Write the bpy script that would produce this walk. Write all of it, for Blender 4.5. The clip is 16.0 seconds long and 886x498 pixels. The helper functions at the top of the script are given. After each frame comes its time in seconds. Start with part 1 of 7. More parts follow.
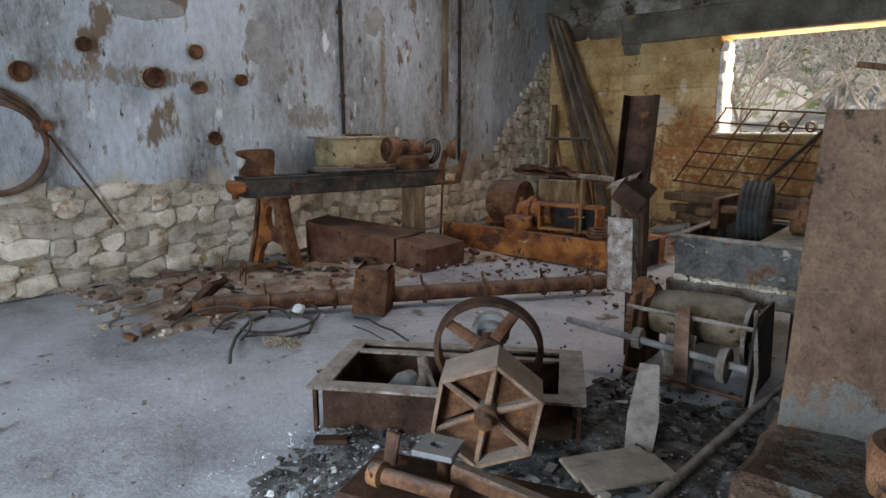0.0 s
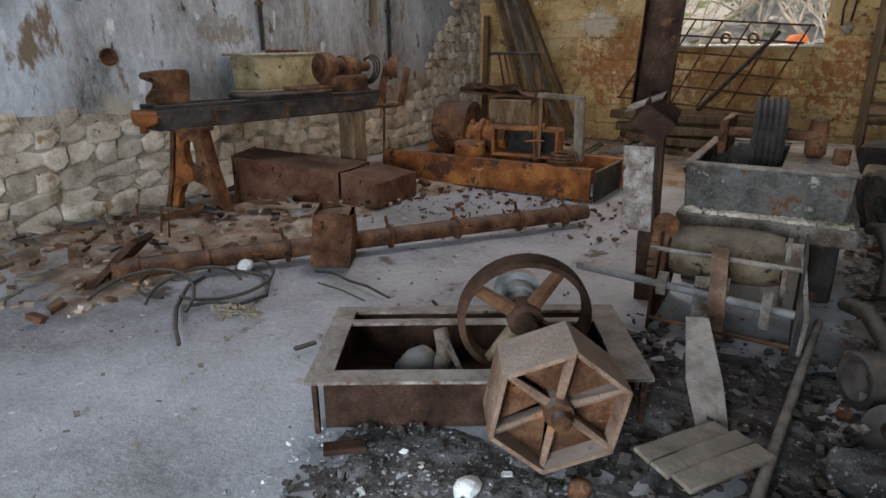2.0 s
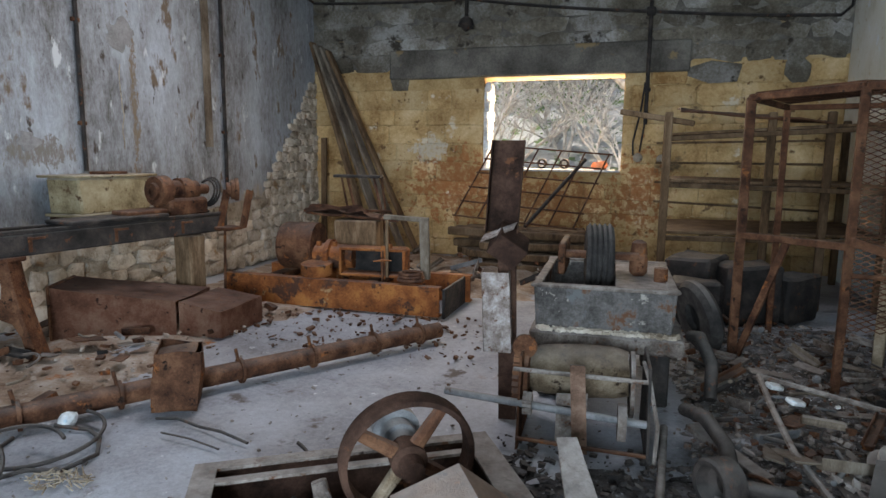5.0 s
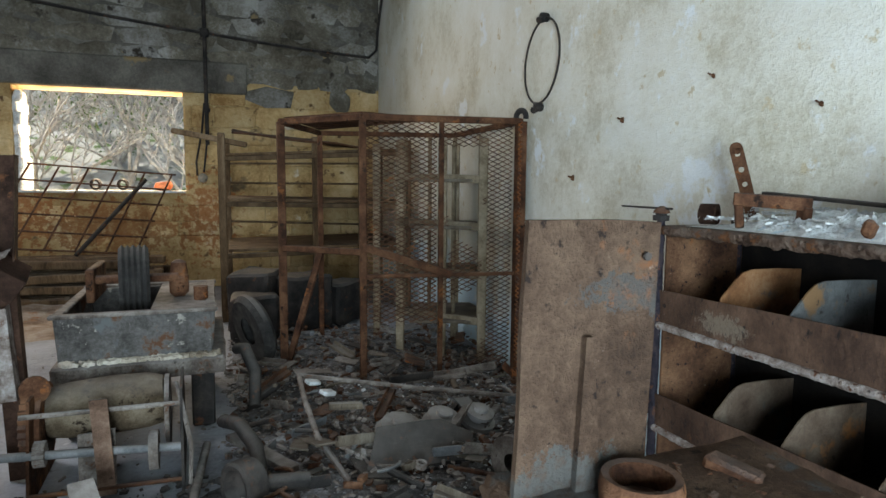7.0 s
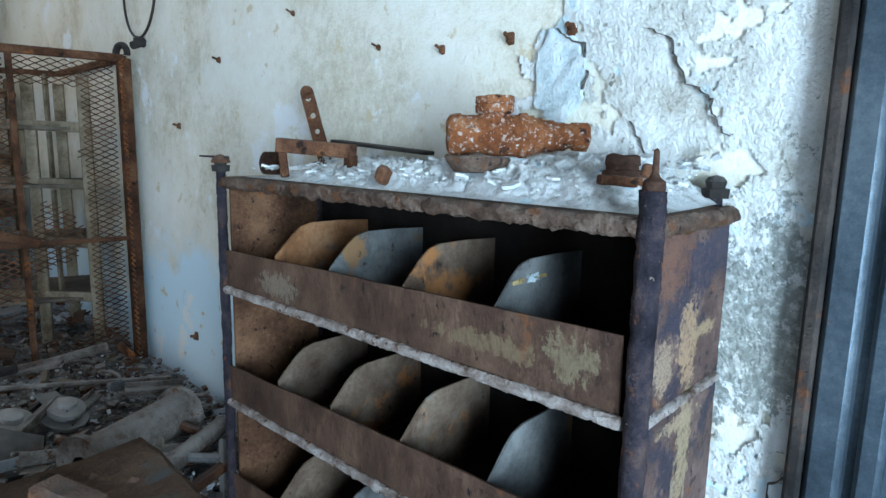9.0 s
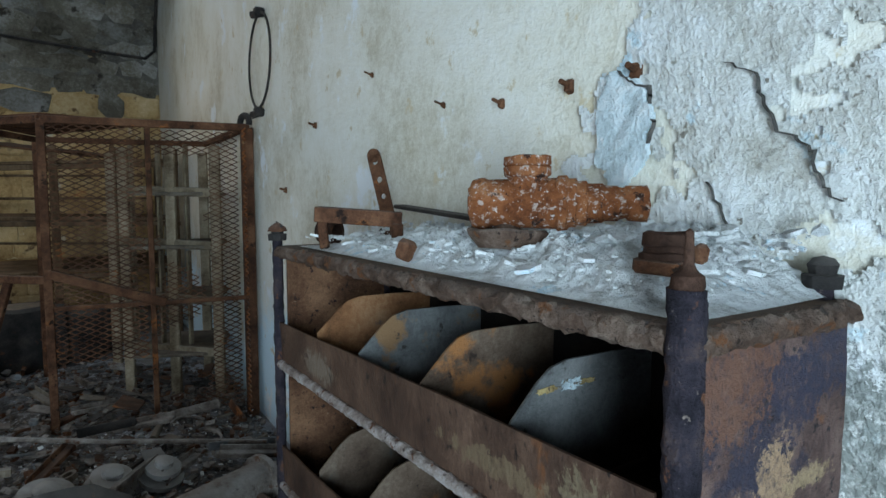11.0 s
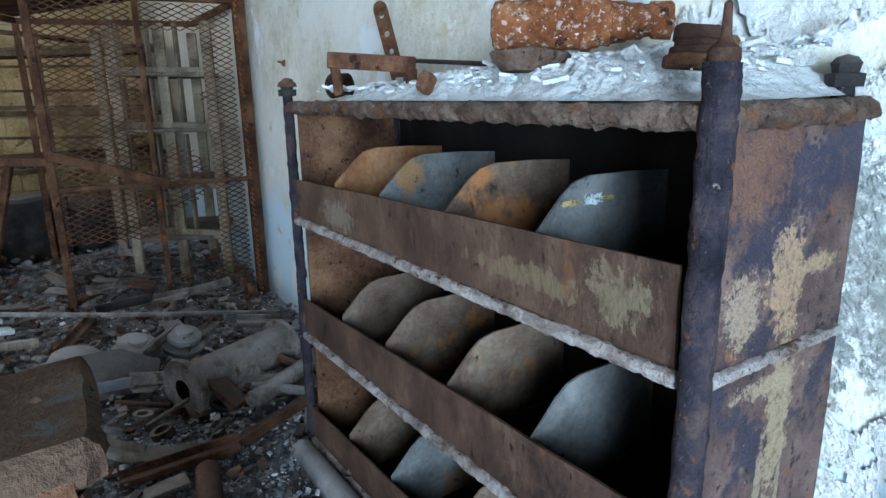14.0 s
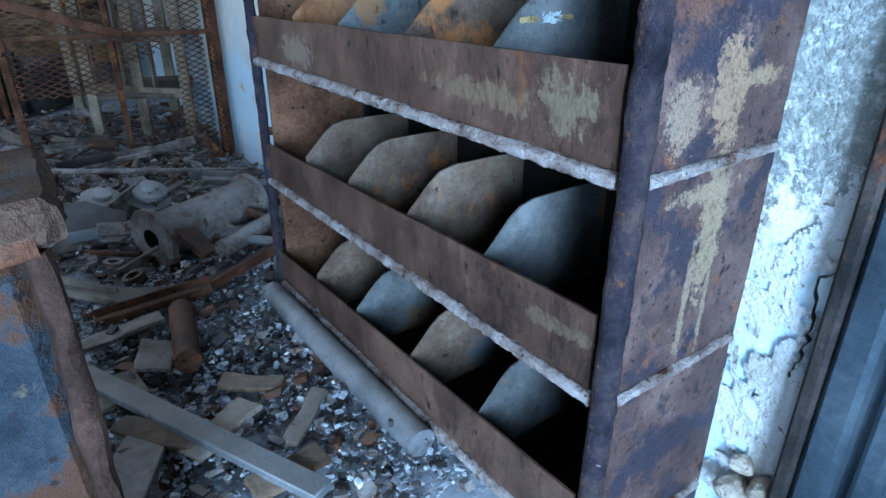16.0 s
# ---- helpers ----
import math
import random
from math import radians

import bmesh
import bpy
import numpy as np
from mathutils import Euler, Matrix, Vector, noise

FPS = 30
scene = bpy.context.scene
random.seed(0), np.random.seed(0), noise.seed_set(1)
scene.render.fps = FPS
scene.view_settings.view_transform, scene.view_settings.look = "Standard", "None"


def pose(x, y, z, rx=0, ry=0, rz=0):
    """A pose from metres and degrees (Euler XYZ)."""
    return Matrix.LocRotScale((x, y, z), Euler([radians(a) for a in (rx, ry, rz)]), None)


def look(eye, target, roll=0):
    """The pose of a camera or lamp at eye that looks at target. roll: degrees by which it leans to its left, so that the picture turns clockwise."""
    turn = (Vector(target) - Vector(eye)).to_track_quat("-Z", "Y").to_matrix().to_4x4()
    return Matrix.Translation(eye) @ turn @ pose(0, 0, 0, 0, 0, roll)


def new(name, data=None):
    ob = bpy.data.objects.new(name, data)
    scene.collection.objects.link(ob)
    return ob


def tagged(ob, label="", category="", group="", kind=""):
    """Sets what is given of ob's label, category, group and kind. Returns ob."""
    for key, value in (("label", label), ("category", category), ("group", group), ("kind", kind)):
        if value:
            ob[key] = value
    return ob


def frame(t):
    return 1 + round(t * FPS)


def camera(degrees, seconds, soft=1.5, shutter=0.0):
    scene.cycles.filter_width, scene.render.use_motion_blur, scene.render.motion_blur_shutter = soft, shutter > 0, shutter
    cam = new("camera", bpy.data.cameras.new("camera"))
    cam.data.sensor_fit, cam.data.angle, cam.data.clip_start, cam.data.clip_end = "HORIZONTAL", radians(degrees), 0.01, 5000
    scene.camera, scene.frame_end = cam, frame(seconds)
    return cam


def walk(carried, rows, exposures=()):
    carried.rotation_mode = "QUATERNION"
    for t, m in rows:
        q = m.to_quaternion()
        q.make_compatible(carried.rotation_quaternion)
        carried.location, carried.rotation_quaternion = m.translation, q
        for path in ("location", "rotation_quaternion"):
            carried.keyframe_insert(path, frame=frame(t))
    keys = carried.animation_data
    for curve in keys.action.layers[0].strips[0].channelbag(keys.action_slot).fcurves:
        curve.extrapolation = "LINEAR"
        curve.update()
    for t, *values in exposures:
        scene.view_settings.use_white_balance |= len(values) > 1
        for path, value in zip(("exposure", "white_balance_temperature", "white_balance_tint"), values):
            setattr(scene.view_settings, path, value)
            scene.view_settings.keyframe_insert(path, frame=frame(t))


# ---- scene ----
cam = camera(70.8, 16.0, soft=1.5)
METRES, EYE, TILT, LEAN, TURN = 3.3, 1.5, -11.0, 0.0, 42.0
ROWS = [
    (0.0, 0.0, 0.0, 0.0, 0.0, 0.0, -0.0),
    (0.5, -0.0585, 0.0556, 0.0057, -3.46, -2.6, 1.43),
    (1.0, -0.1133, 0.1119, 0.0192, -6.75, -7.05, 2.5),
    (1.5, -0.1267, 0.1711, 0.0205, -8.97, -6.21, 3.46),
    (2.0, -0.1454, 0.2139, 0.037, -9.01, -7.45, 2.19),
    (2.5, -0.1818, 0.2405, 0.0466, -10.43, -7.05, 2.26),
    (3.0, -0.2133, 0.2543, 0.0505, -10.67, -6.25, 2.6),
    (5.5, -0.1734, 0.2245, 0.0695, -35.48, 2.62, 5.49),
    (6.0, -0.1537, 0.1966, 0.0659, -42.87, 2.49, 6.27),
    (6.5, -0.1405, 0.1724, 0.0612, -50.47, 2.08, 7.47),
    (7.0, -0.1169, 0.1388, 0.0513, -59.98, -0.58, 9.04),
    (7.5, -0.0885, 0.0978, 0.04, -69.71, -3.36, 9.93),
    (8.0, -0.0552, 0.0485, 0.0265, -78.05, -6.75, 10.24),
    (8.5, -0.0306, 0.0231, 0.0143, -84.24, -9.86, 11.29),
    (9.0, 0.0222, 0.0072, 0.0144, -86.66, -8.85, 9.8),
    (11.5, 0.1309, -0.0809, 0.011, -69.41, -0.58, 10.22),
    (12.0, 0.1302, -0.0872, 0.0007, -68.02, -1.25, 10.24),
    (12.5, 0.1307, -0.0914, -0.0121, -66.51, -3.49, 10.64),
    (13.0, 0.1202, -0.0745, -0.0168, -69.05, -5.77, 11.2),
    (13.5, 0.1086, -0.0576, -0.0242, -71.4, -8.93, 11.18),
    (14.0, 0.0983, -0.0506, -0.031, -73.14, -10.87, 11.52),
    (14.5, 0.0917, -0.0508, -0.0391, -74.38, -12.93, 11.65),
    (15.0, 0.0882, -0.0528, -0.0491, -74.83, -15.88, 11.21),
    (15.5, 0.082, -0.0509, -0.0588, -75.85, -19.94, 11.1),
    (16.0, 0.0808, -0.0597, -0.0658, -75.42, -22.36, 10.55),
]
PATH = [(t, pose(0, 0, EYE, TILT, LEAN, TURN) @ pose(METRES * x, METRES * y, METRES * z, 90 + pitch, roll, yaw)) for t, x, y, z, yaw, pitch, roll in ROWS]
PATH += [(3.2, look((-1.108, 0.166, 1.496), (-2.098, 1.808, 0.929), -0.5)), (5.3, look((-0.975, 0.179, 1.604), (-1.349, 2.128, 1.358), 0.8))]
walk(cam, sorted(PATH, key=lambda row: row[0]), exposures=[
    (0.0, -0.36, 7150, 18), (3.0, -0.30, 7450, 19), (6.0, 0.05, 6500, 13), (7.2, -0.10, 6950, 10), (8.0, -0.02, 6600, 9), (9.0, 0.1, 6050, 8), (11.5, -0.58, 6500, 9), (13.5, -0.04, 6250, 11), (16.0, 0.32, 5050, 9)])

# ---- world, sun, daylight openings and added fill lamps ----
world = bpy.data.worlds.new("sky")
scene.world = world
world.use_nodes = True
wn = world.node_tree
sky = wn.nodes.new("ShaderNodeTexSky")
sky.sky_type, sky.sun_disc = "NISHITA", False
sky.sun_elevation, sky.sun_rotation = radians(61), radians(248)
wn.links.new(sky.outputs[0], wn.nodes["Background"].inputs[0])
wn.nodes["Background"].inputs[1].default_value = 0.15
sun = new("sun", bpy.data.lights.new("sun", "SUN"))
sun.data.energy, sun.data.angle, sun.data.color = 4.5, radians(0.6), (1.0, 0.95, 0.86)
sun.matrix_world = look((-30, -12, 60), (0, 0, 0))


def opening_light(name, eye, target, w, h, watts, color):
    lamp = new(name, bpy.data.lights.new(name, "AREA"))
    lamp.data.shape, lamp.data.size, lamp.data.size_y = "RECTANGLE", w, h
    lamp.data.energy, lamp.data.color = watts, color
    lamp.matrix_world = look(eye, target)
    return lamp


opening_light("daylight_doorway", (-1.05, -2.62, 1.3), (-1.3, 5, 0.9), 1.5, 2.2, 490, (0.66, 0.85, 1.0))
# Fill for the east wall and lathe, in a doorway added for it
opening_light("gate_fill", (-4.3, -2.62, 1.3), (-2.6, 5, 0.9), 1.4, 2.2, 95, (0.66, 0.85, 1.0))
# Fill lamps below unseen roof openings, whose size and place are made up
opening_light("roof_fill", (0.55, 6.7, 4.72), (0.5, 6.6, 0.0), 1.6, 1.7, 15, (0.62, 0.83, 1.0))
opening_light("roof_fill", (-3.75, 5.05, 4.72), (-3.9, 4.7, 0.0), 1.6, 1.5, 105, (0.94, 0.95, 1.0))
opening_light("daylight_window", (-2.35, 10.95, 2.25), (-2.35, 0, 1.2), 2.0, 1.3, 190, (1.0, 0.82, 0.58))


# ---- materials ----
def surf(name, cols, scale=4.0, fine=45.0, rough=0.85, metal=0.0, bump=0.35, spots=None, dust=None, rand=0.12, stretch=(1, 1, 1), dado=None, blobs=()):
    """A worn surface: broad blotches and fine grain through a ramp, bump, chipped spots, settled dust, an uneven lower
    zone in a second colour, flaked paint remnants.
    """
    m = bpy.data.materials.new(name)
    m.use_nodes = True
    nt = m.node_tree
    n, l = nt.nodes, nt.links
    b = n["Principled BSDF"]
    geo = n.new("ShaderNodeNewGeometry")
    mp = n.new("ShaderNodeMapping")
    mp.inputs["Scale"].default_value = stretch
    l.new(geo.outputs["Position"], mp.inputs["Vector"])

    def nz(s, d, r=0.6):
        t = n.new("ShaderNodeTexNoise")
        t.inputs["Scale"].default_value, t.inputs["Detail"].default_value, t.inputs["Roughness"].default_value = s, d, r
        l.new(mp.outputs[0], t.inputs["Vector"])
        return t.outputs["Fac"]

    def mathn(op, a, c):
        t = n.new("ShaderNodeMath")
        t.operation = op
        for i, v in enumerate((a, c)):
            if isinstance(v, (int, float)):
                t.inputs[i].default_value = v
            else:
                l.new(v, t.inputs[i])
        return t.outputs[0]

    def mixc(f, a, c):
        t = n.new("ShaderNodeMix")
        t.data_type = "RGBA"
        l.new(f, t.inputs[0])
        for i, v in ((6, a), (7, c)):
            if isinstance(v, tuple):
                t.inputs[i].default_value = (*v, 1)
            else:
                l.new(v, t.inputs[i])
        return t.outputs[2]

    def ramp(f, stops):
        t = n.new("ShaderNodeValToRGB")
        e = t.color_ramp.elements
        while len(e) < len(stops):
            e.new(0.5)
        for k, (p, c) in zip(e, stops):
            k.position, k.color = p, (*c, 1)
        l.new(f, t.inputs[0])
        return t.outputs[0]

    broad, grain, micro = nz(scale, 6), nz(fine, 5, 0.7), nz(fine * 3.3, 3, 0.7)
    fac = mathn("ADD", mathn("MULTIPLY", broad, 0.62), mathn("ADD", mathn("MULTIPLY", grain, 0.24), mathn("MULTIPLY", micro, 0.14)))
    col = ramp(fac, [(0.37 + 0.25 * i / max(1, len(cols) - 1), c) for i, c in enumerate(cols)])
    if dado:
        zc = n.new("ShaderNodeSeparateXYZ")
        l.new(geo.outputs["Position"], zc.inputs[0])
        level, c2, soft = dado
        f = mathn("ADD", mathn("MULTIPLY", mathn("SUBTRACT", level, zc.outputs[2]), soft), mathn("MULTIPLY", mathn("SUBTRACT", nz(1.6, 5), 0.5), 4.0))
        col = mixc(ramp(f, [(0.2, (0, 0, 0)), (0.8, (1, 1, 1))]), col, c2)
    if spots:
        for c2, lim, s in spots:
            f = ramp(nz(s, 7, 0.65), [(lim, (0, 0, 0)), (lim + 0.05, (1, 1, 1))])
            col = mixc(f, col, c2)
    for centre, radii, c2, ragged, grit in blobs:
        sub, scl, ln = (n.new("ShaderNodeVectorMath") for _ in range(3))
        sub.operation, scl.operation, ln.operation = "SUBTRACT", "MULTIPLY", "LENGTH"
        sub.inputs[1].default_value = centre
        scl.inputs[1].default_value = [1 / r for r in radii]
        l.new(geo.outputs["Position"], sub.inputs[0])
        l.new(sub.outputs[0], scl.inputs[0])
        l.new(scl.outputs[0], ln.inputs[0])
        edge = mathn("ADD", mathn("MULTIPLY", mathn("SUBTRACT", nz(9, 5), 0.5), ragged), mathn("MULTIPLY", mathn("SUBTRACT", nz(grit, 5, 0.8), 0.5), 3.6))
        f = ramp(mathn("ADD", mathn("SUBTRACT", 1.0, ln.outputs["Value"]), edge), [(0.0, (0, 0, 0)), (0.10, (1, 1, 1))])
        worn = ramp(nz(grit * 1.7, 5, 0.75), [(0.36, (0.25, 0.25, 0.25)), (0.52, (0.9, 0.9, 0.9))])
        col = mixc(mathn("MULTIPLY", f, worn), col, c2)
    if dust:
        nm = n.new("ShaderNodeSeparateXYZ")
        l.new(geo.outputs["Normal"], nm.inputs[0])
        f = mathn("MULTIPLY", ramp(nm.outputs[2], [(0.35, (0, 0, 0)), (0.9, (1, 1, 1))]), mathn("MULTIPLY", mathn("ADD", nz(14, 5), 0.1), dust[1] * 1.5))
        col = mixc(f, col, dust[0])
    if rand:
        oi, hs = n.new("ShaderNodeObjectInfo"), n.new("ShaderNodeHueSaturation")
        l.new(mathn("ADD", mathn("MULTIPLY", oi.outputs["Random"], 2 * rand), 1 - rand), hs.inputs["Value"])
        l.new(col, hs.inputs["Color"])
        col = hs.outputs[0]
    l.new(col, b.inputs["Base Color"])
    b.inputs["Metallic"].default_value = metal
    l.new(mathn("ADD", mathn("MULTIPLY", grain, 0.3), rough - 0.15), b.inputs["Roughness"])
    b.inputs["Specular IOR Level"].default_value = 0.3 if metal > 0.15 or rough < 0.7 else 0.12
    bp = n.new("ShaderNodeBump")
    bp.inputs["Strength"].default_value, bp.inputs["Distance"].default_value = bump, 0.02
    l.new(mathn("ADD", mathn("MULTIPLY", broad, 0.7), mathn("ADD", mathn("MULTIPLY", grain, 0.5), mathn("MULTIPLY", micro, 0.22))), bp.inputs["Height"])
    l.new(bp.outputs[0], b.inputs["Normal"])
    return m


DUST = (0.30, 0.28, 0.26)
WX, EX, NY, SY, HT = -6.4, 1.59, 10.0, -2.8, 4.7  # room: west, east, north, south, height
M_FLOOR = surf("dusty_concrete", [(0.20, 0.20, 0.21), (0.37, 0.385, 0.42), (0.50, 0.53, 0.58)], 0.9, 30, 0.92, bump=0.7, spots=[((0.15, 0.13, 0.12), 0.62, 1.9), ((0.30, 0.23, 0.18), 0.655, 0.8), ((0.68, 0.70, 0.73), 0.655, 10), ((0.17, 0.16, 0.155), 0.66, 16)], rand=0)
M_SOIL = surf("soil_debris", [(0.036, 0.032, 0.030), (0.15, 0.148, 0.148), (0.36, 0.37, 0.39)], 7, 60, 0.95, bump=1.0, spots=[((0.55, 0.58, 0.62), 0.59, 34), ((0.025, 0.02, 0.02), 0.60, 16), ((0.46, 0.50, 0.55), 0.60, 3.2)], rand=0)
M_PLW = surf("grey_blue_plaster", [(0.10, 0.09, 0.08), (0.31, 0.33, 0.355), (0.47, 0.53, 0.60)], 1.2, 18, 0.9, bump=0.8, spots=[((0.17, 0.13, 0.095), 0.585, 2.4), ((0.56, 0.59, 0.61), 0.62, 4.2), ((0.08, 0.065, 0.055), 0.635, 7), ((0.05, 0.042, 0.038), 0.67, 15)], rand=0, stretch=(1, 1, 0.42), dado=(1.05, (0.42, 0.365, 0.28), 2.4), blobs=[((WX, 4.15, 2.4), (0.5, 0.12, 0.5), (0.23, 0.235, 0.24), 2.5, 20), ((WX, 5.9, 2.2), (0.5, 0.05, 0.9), (0.20, 0.15, 0.10), 2.0, 18), ((WX, 2.6, 2.0), (0.5, 0.8, 0.09), (0.20, 0.165, 0.13), 2.6, 14), ((WX, 4.7, 1.6), (0.5, 0.35, 0.12), (0.19, 0.17, 0.145), 2.6, 16)])
M_PLE = surf("cream_plaster", [(0.52, 0.47, 0.35), (0.76, 0.74, 0.65), (0.84, 0.84, 0.79)], 1.4, 28, 0.9, bump=0.7, spots=[((0.40, 0.35, 0.27), 0.70, 6), ((0.84, 0.87, 0.88), 0.59, 2.4), ((0.30, 0.25, 0.18), 0.72, 22), ((0.62, 0.54, 0.38), 0.62, 9)], rand=0, dado=(1.0, (0.68, 0.85, 0.95), 2.2))
M_RENDER = surf("rough_lime_render", [(0.40, 0.38, 0.32), (0.70, 0.71, 0.68), (0.82, 0.85, 0.86)], 5, 60, 0.95, bump=1.0, spots=[((0.26, 0.24, 0.20), 0.63, 30), ((0.60, 0.74, 0.80), 0.60, 4), ((0.20, 0.18, 0.15), 0.66, 12)], rand=0, blobs=[((EX, 0.50, 1.16), (0.3, 0.20, 0.27), (0.24, 0.26, 0.24), 3.0, 26), ((EX, 0.42, 0.62), (0.3, 0.07, 0.16), (0.34, 0.36, 0.37), 1.0, 30)])
M_PATCH = surf("grey_patch_plaster", [(0.17, 0.17, 0.165), (0.25, 0.25, 0.25), (0.32, 0.32, 0.32)], 5, 40, 0.9, bump=0.4, rand=0.08)
ASH = [((-3.75, 10, 1.15), (0.75, 0.5, 0.50), (0.37, 0.145, 0.055), 2.6, 9), ((-1.0, 10, 1.05), (0.35, 0.5, 0.5), (0.36, 0.14, 0.05), 2.4, 9), ((-2.3, 10, 0.9), (1.0, 0.5, 0.35), (0.33, 0.15, 0.06), 2.4, 9), ((-4.3, 10, 1.75), (0.30, 0.5, 0.2), (0.66, 0.60, 0.48), 1.6, 12)]  # ragged reddish-orange and pale stretches of the end wall
M_YMORTAR = surf("sandy_mortar", [(0.24, 0.145, 0.06), (0.46, 0.32, 0.15), (0.62, 0.48, 0.28)], 2, 26, 0.95, bump=0.8, rand=0, blobs=ASH)
M_STONE = surf("pale_rubble_stone", [(0.23, 0.18, 0.13), (0.49, 0.43, 0.35), (0.67, 0.62, 0.54)], 5, 35, 0.9, bump=1.0, spots=[((0.31, 0.21, 0.125), 0.60, 3), ((0.11, 0.08, 0.06), 0.63, 16)], rand=0.28)
M_MORTAR = surf("earth_mortar", [(0.17, 0.14, 0.105), (0.33, 0.285, 0.225), (0.45, 0.40, 0.33)], 5, 40, 0.95, bump=1.0, spots=[((0.08, 0.06, 0.045), 0.60, 14)], rand=0)
M_ASHLAR = surf("yellow_limestone", [(0.26, 0.145, 0.055), (0.54, 0.365, 0.17), (0.72, 0.56, 0.33)], 1.6, 26, 0.9, bump=0.9, spots=[((0.70, 0.62, 0.48), 0.62, 2.6), ((0.17, 0.10, 0.05), 0.60, 5), ((0.15, 0.105, 0.06), 0.60, 1.1)], rand=0.16, blobs=ASH)
M_ASHGREY = surf("sooty_limestone", [(0.060, 0.050, 0.036), (0.155, 0.138, 0.108), (0.36, 0.35, 0.33)], 1.3, 28, 0.9, bump=0.8, spots=[((0.05, 0.042, 0.034), 0.58, 2.2)], rand=0.25)
# Kept dark to hold down bounce light from the unseen ceiling and south wall
M_LOWBOUNCE = surf("low_bounce_plaster", [(0.04, 0.038, 0.036), (0.075, 0.07, 0.066), (0.12, 0.115, 0.11)], 1.5, 20, 0.95, bump=0.4, rand=0)
M_CONC = surf("grey_concrete", [(0.060, 0.055, 0.047), (0.135, 0.125, 0.108), (0.24, 0.225, 0.195)], 1.6, 30, 0.9, bump=0.8, spots=[((0.26, 0.19, 0.105), 0.60, 2.2)], rand=0.05)
M_RUST = surf("brown_rust", [(0.024, 0.011, 0.008), (0.100, 0.045, 0.025), (0.21, 0.105, 0.058)], 6, 60, 0.78, 0.1, 0.8, spots=[((0.30, 0.11, 0.036), 0.61, 7), ((0.022, 0.013, 0.010), 0.60, 14)], dust=(DUST, 0.2))
M_RUSTB = surf("rust_with_old_paint", [(0.030, 0.014, 0.009), (0.105, 0.052, 0.029), (0.21, 0.115, 0.064)], 5, 60, 0.8, 0.05, 0.9, spots=[((0.24, 0.095, 0.035), 0.65, 5), ((0.020, 0.012, 0.012), 0.60, 34), ((0.40, 0.33, 0.26), 0.68, 60)], dust=(DUST, 0.3))
M_DARKRUST = surf("dark_brown_rust", [(0.014, 0.008, 0.006), (0.045, 0.024, 0.017), (0.095, 0.052, 0.036)], 6, 60, 0.85, 0.1, 0.6, spots=[((0.14, 0.06, 0.03), 0.63, 8)])
M_SHEET = surf("brown_sheet_steel", [(0.085, 0.048, 0.032), (0.20, 0.124, 0.088), (0.32, 0.225, 0.17)], 5, 50, 0.8, 0.05, 0.6, spots=[((0.30, 0.13, 0.06), 0.63, 6), ((0.05, 0.03, 0.022), 0.61, 14)], dust=(DUST, 0.5))
M_REDSOIL = surf("reddish_earth", [(0.17, 0.11, 0.075), (0.36, 0.28, 0.22), (0.52, 0.47, 0.42)], 4, 50, 0.95, bump=0.9, spots=[((0.56, 0.54, 0.52), 0.63, 26), ((0.09, 0.055, 0.04), 0.64, 12), ((0.38, 0.18, 0.09), 0.62, 3)], rand=0)
M_PLATE = surf("streaked_brown_plate", [(0.018, 0.011, 0.008), (0.060, 0.036, 0.024), (0.115, 0.074, 0.050)], 4, 50, 0.85, 0.05, 0.9, spots=[((0.070, 0.078, 0.082), 0.58, 3), ((0.14, 0.062, 0.03), 0.61, 6), ((0.018, 0.012, 0.010), 0.60, 30), ((0.20, 0.15, 0.12), 0.67, 40)], rand=0.05, blobs=[((0.02, 0.98, 1.40), (0.11, 0.3, 0.035), (0.062, 0.058, 0.054), 1.5, 20), ((-0.10, 0.98, 1.10), (0.09, 0.3, 0.04), (0.075, 0.074, 0.070), 1.5, 24)])
M_RUSTO = surf("orange_rust", [(0.070, 0.028, 0.015), (0.24, 0.082, 0.028), (0.44, 0.18, 0.055)], 4, 50, 0.85, 0.05, 0.8, spots=[((0.085, 0.042, 0.028), 0.55, 5), ((0.36, 0.22, 0.11), 0.63, 9), ((0.035, 0.02, 0.015), 0.62, 20)], dust=(DUST, 0.25))
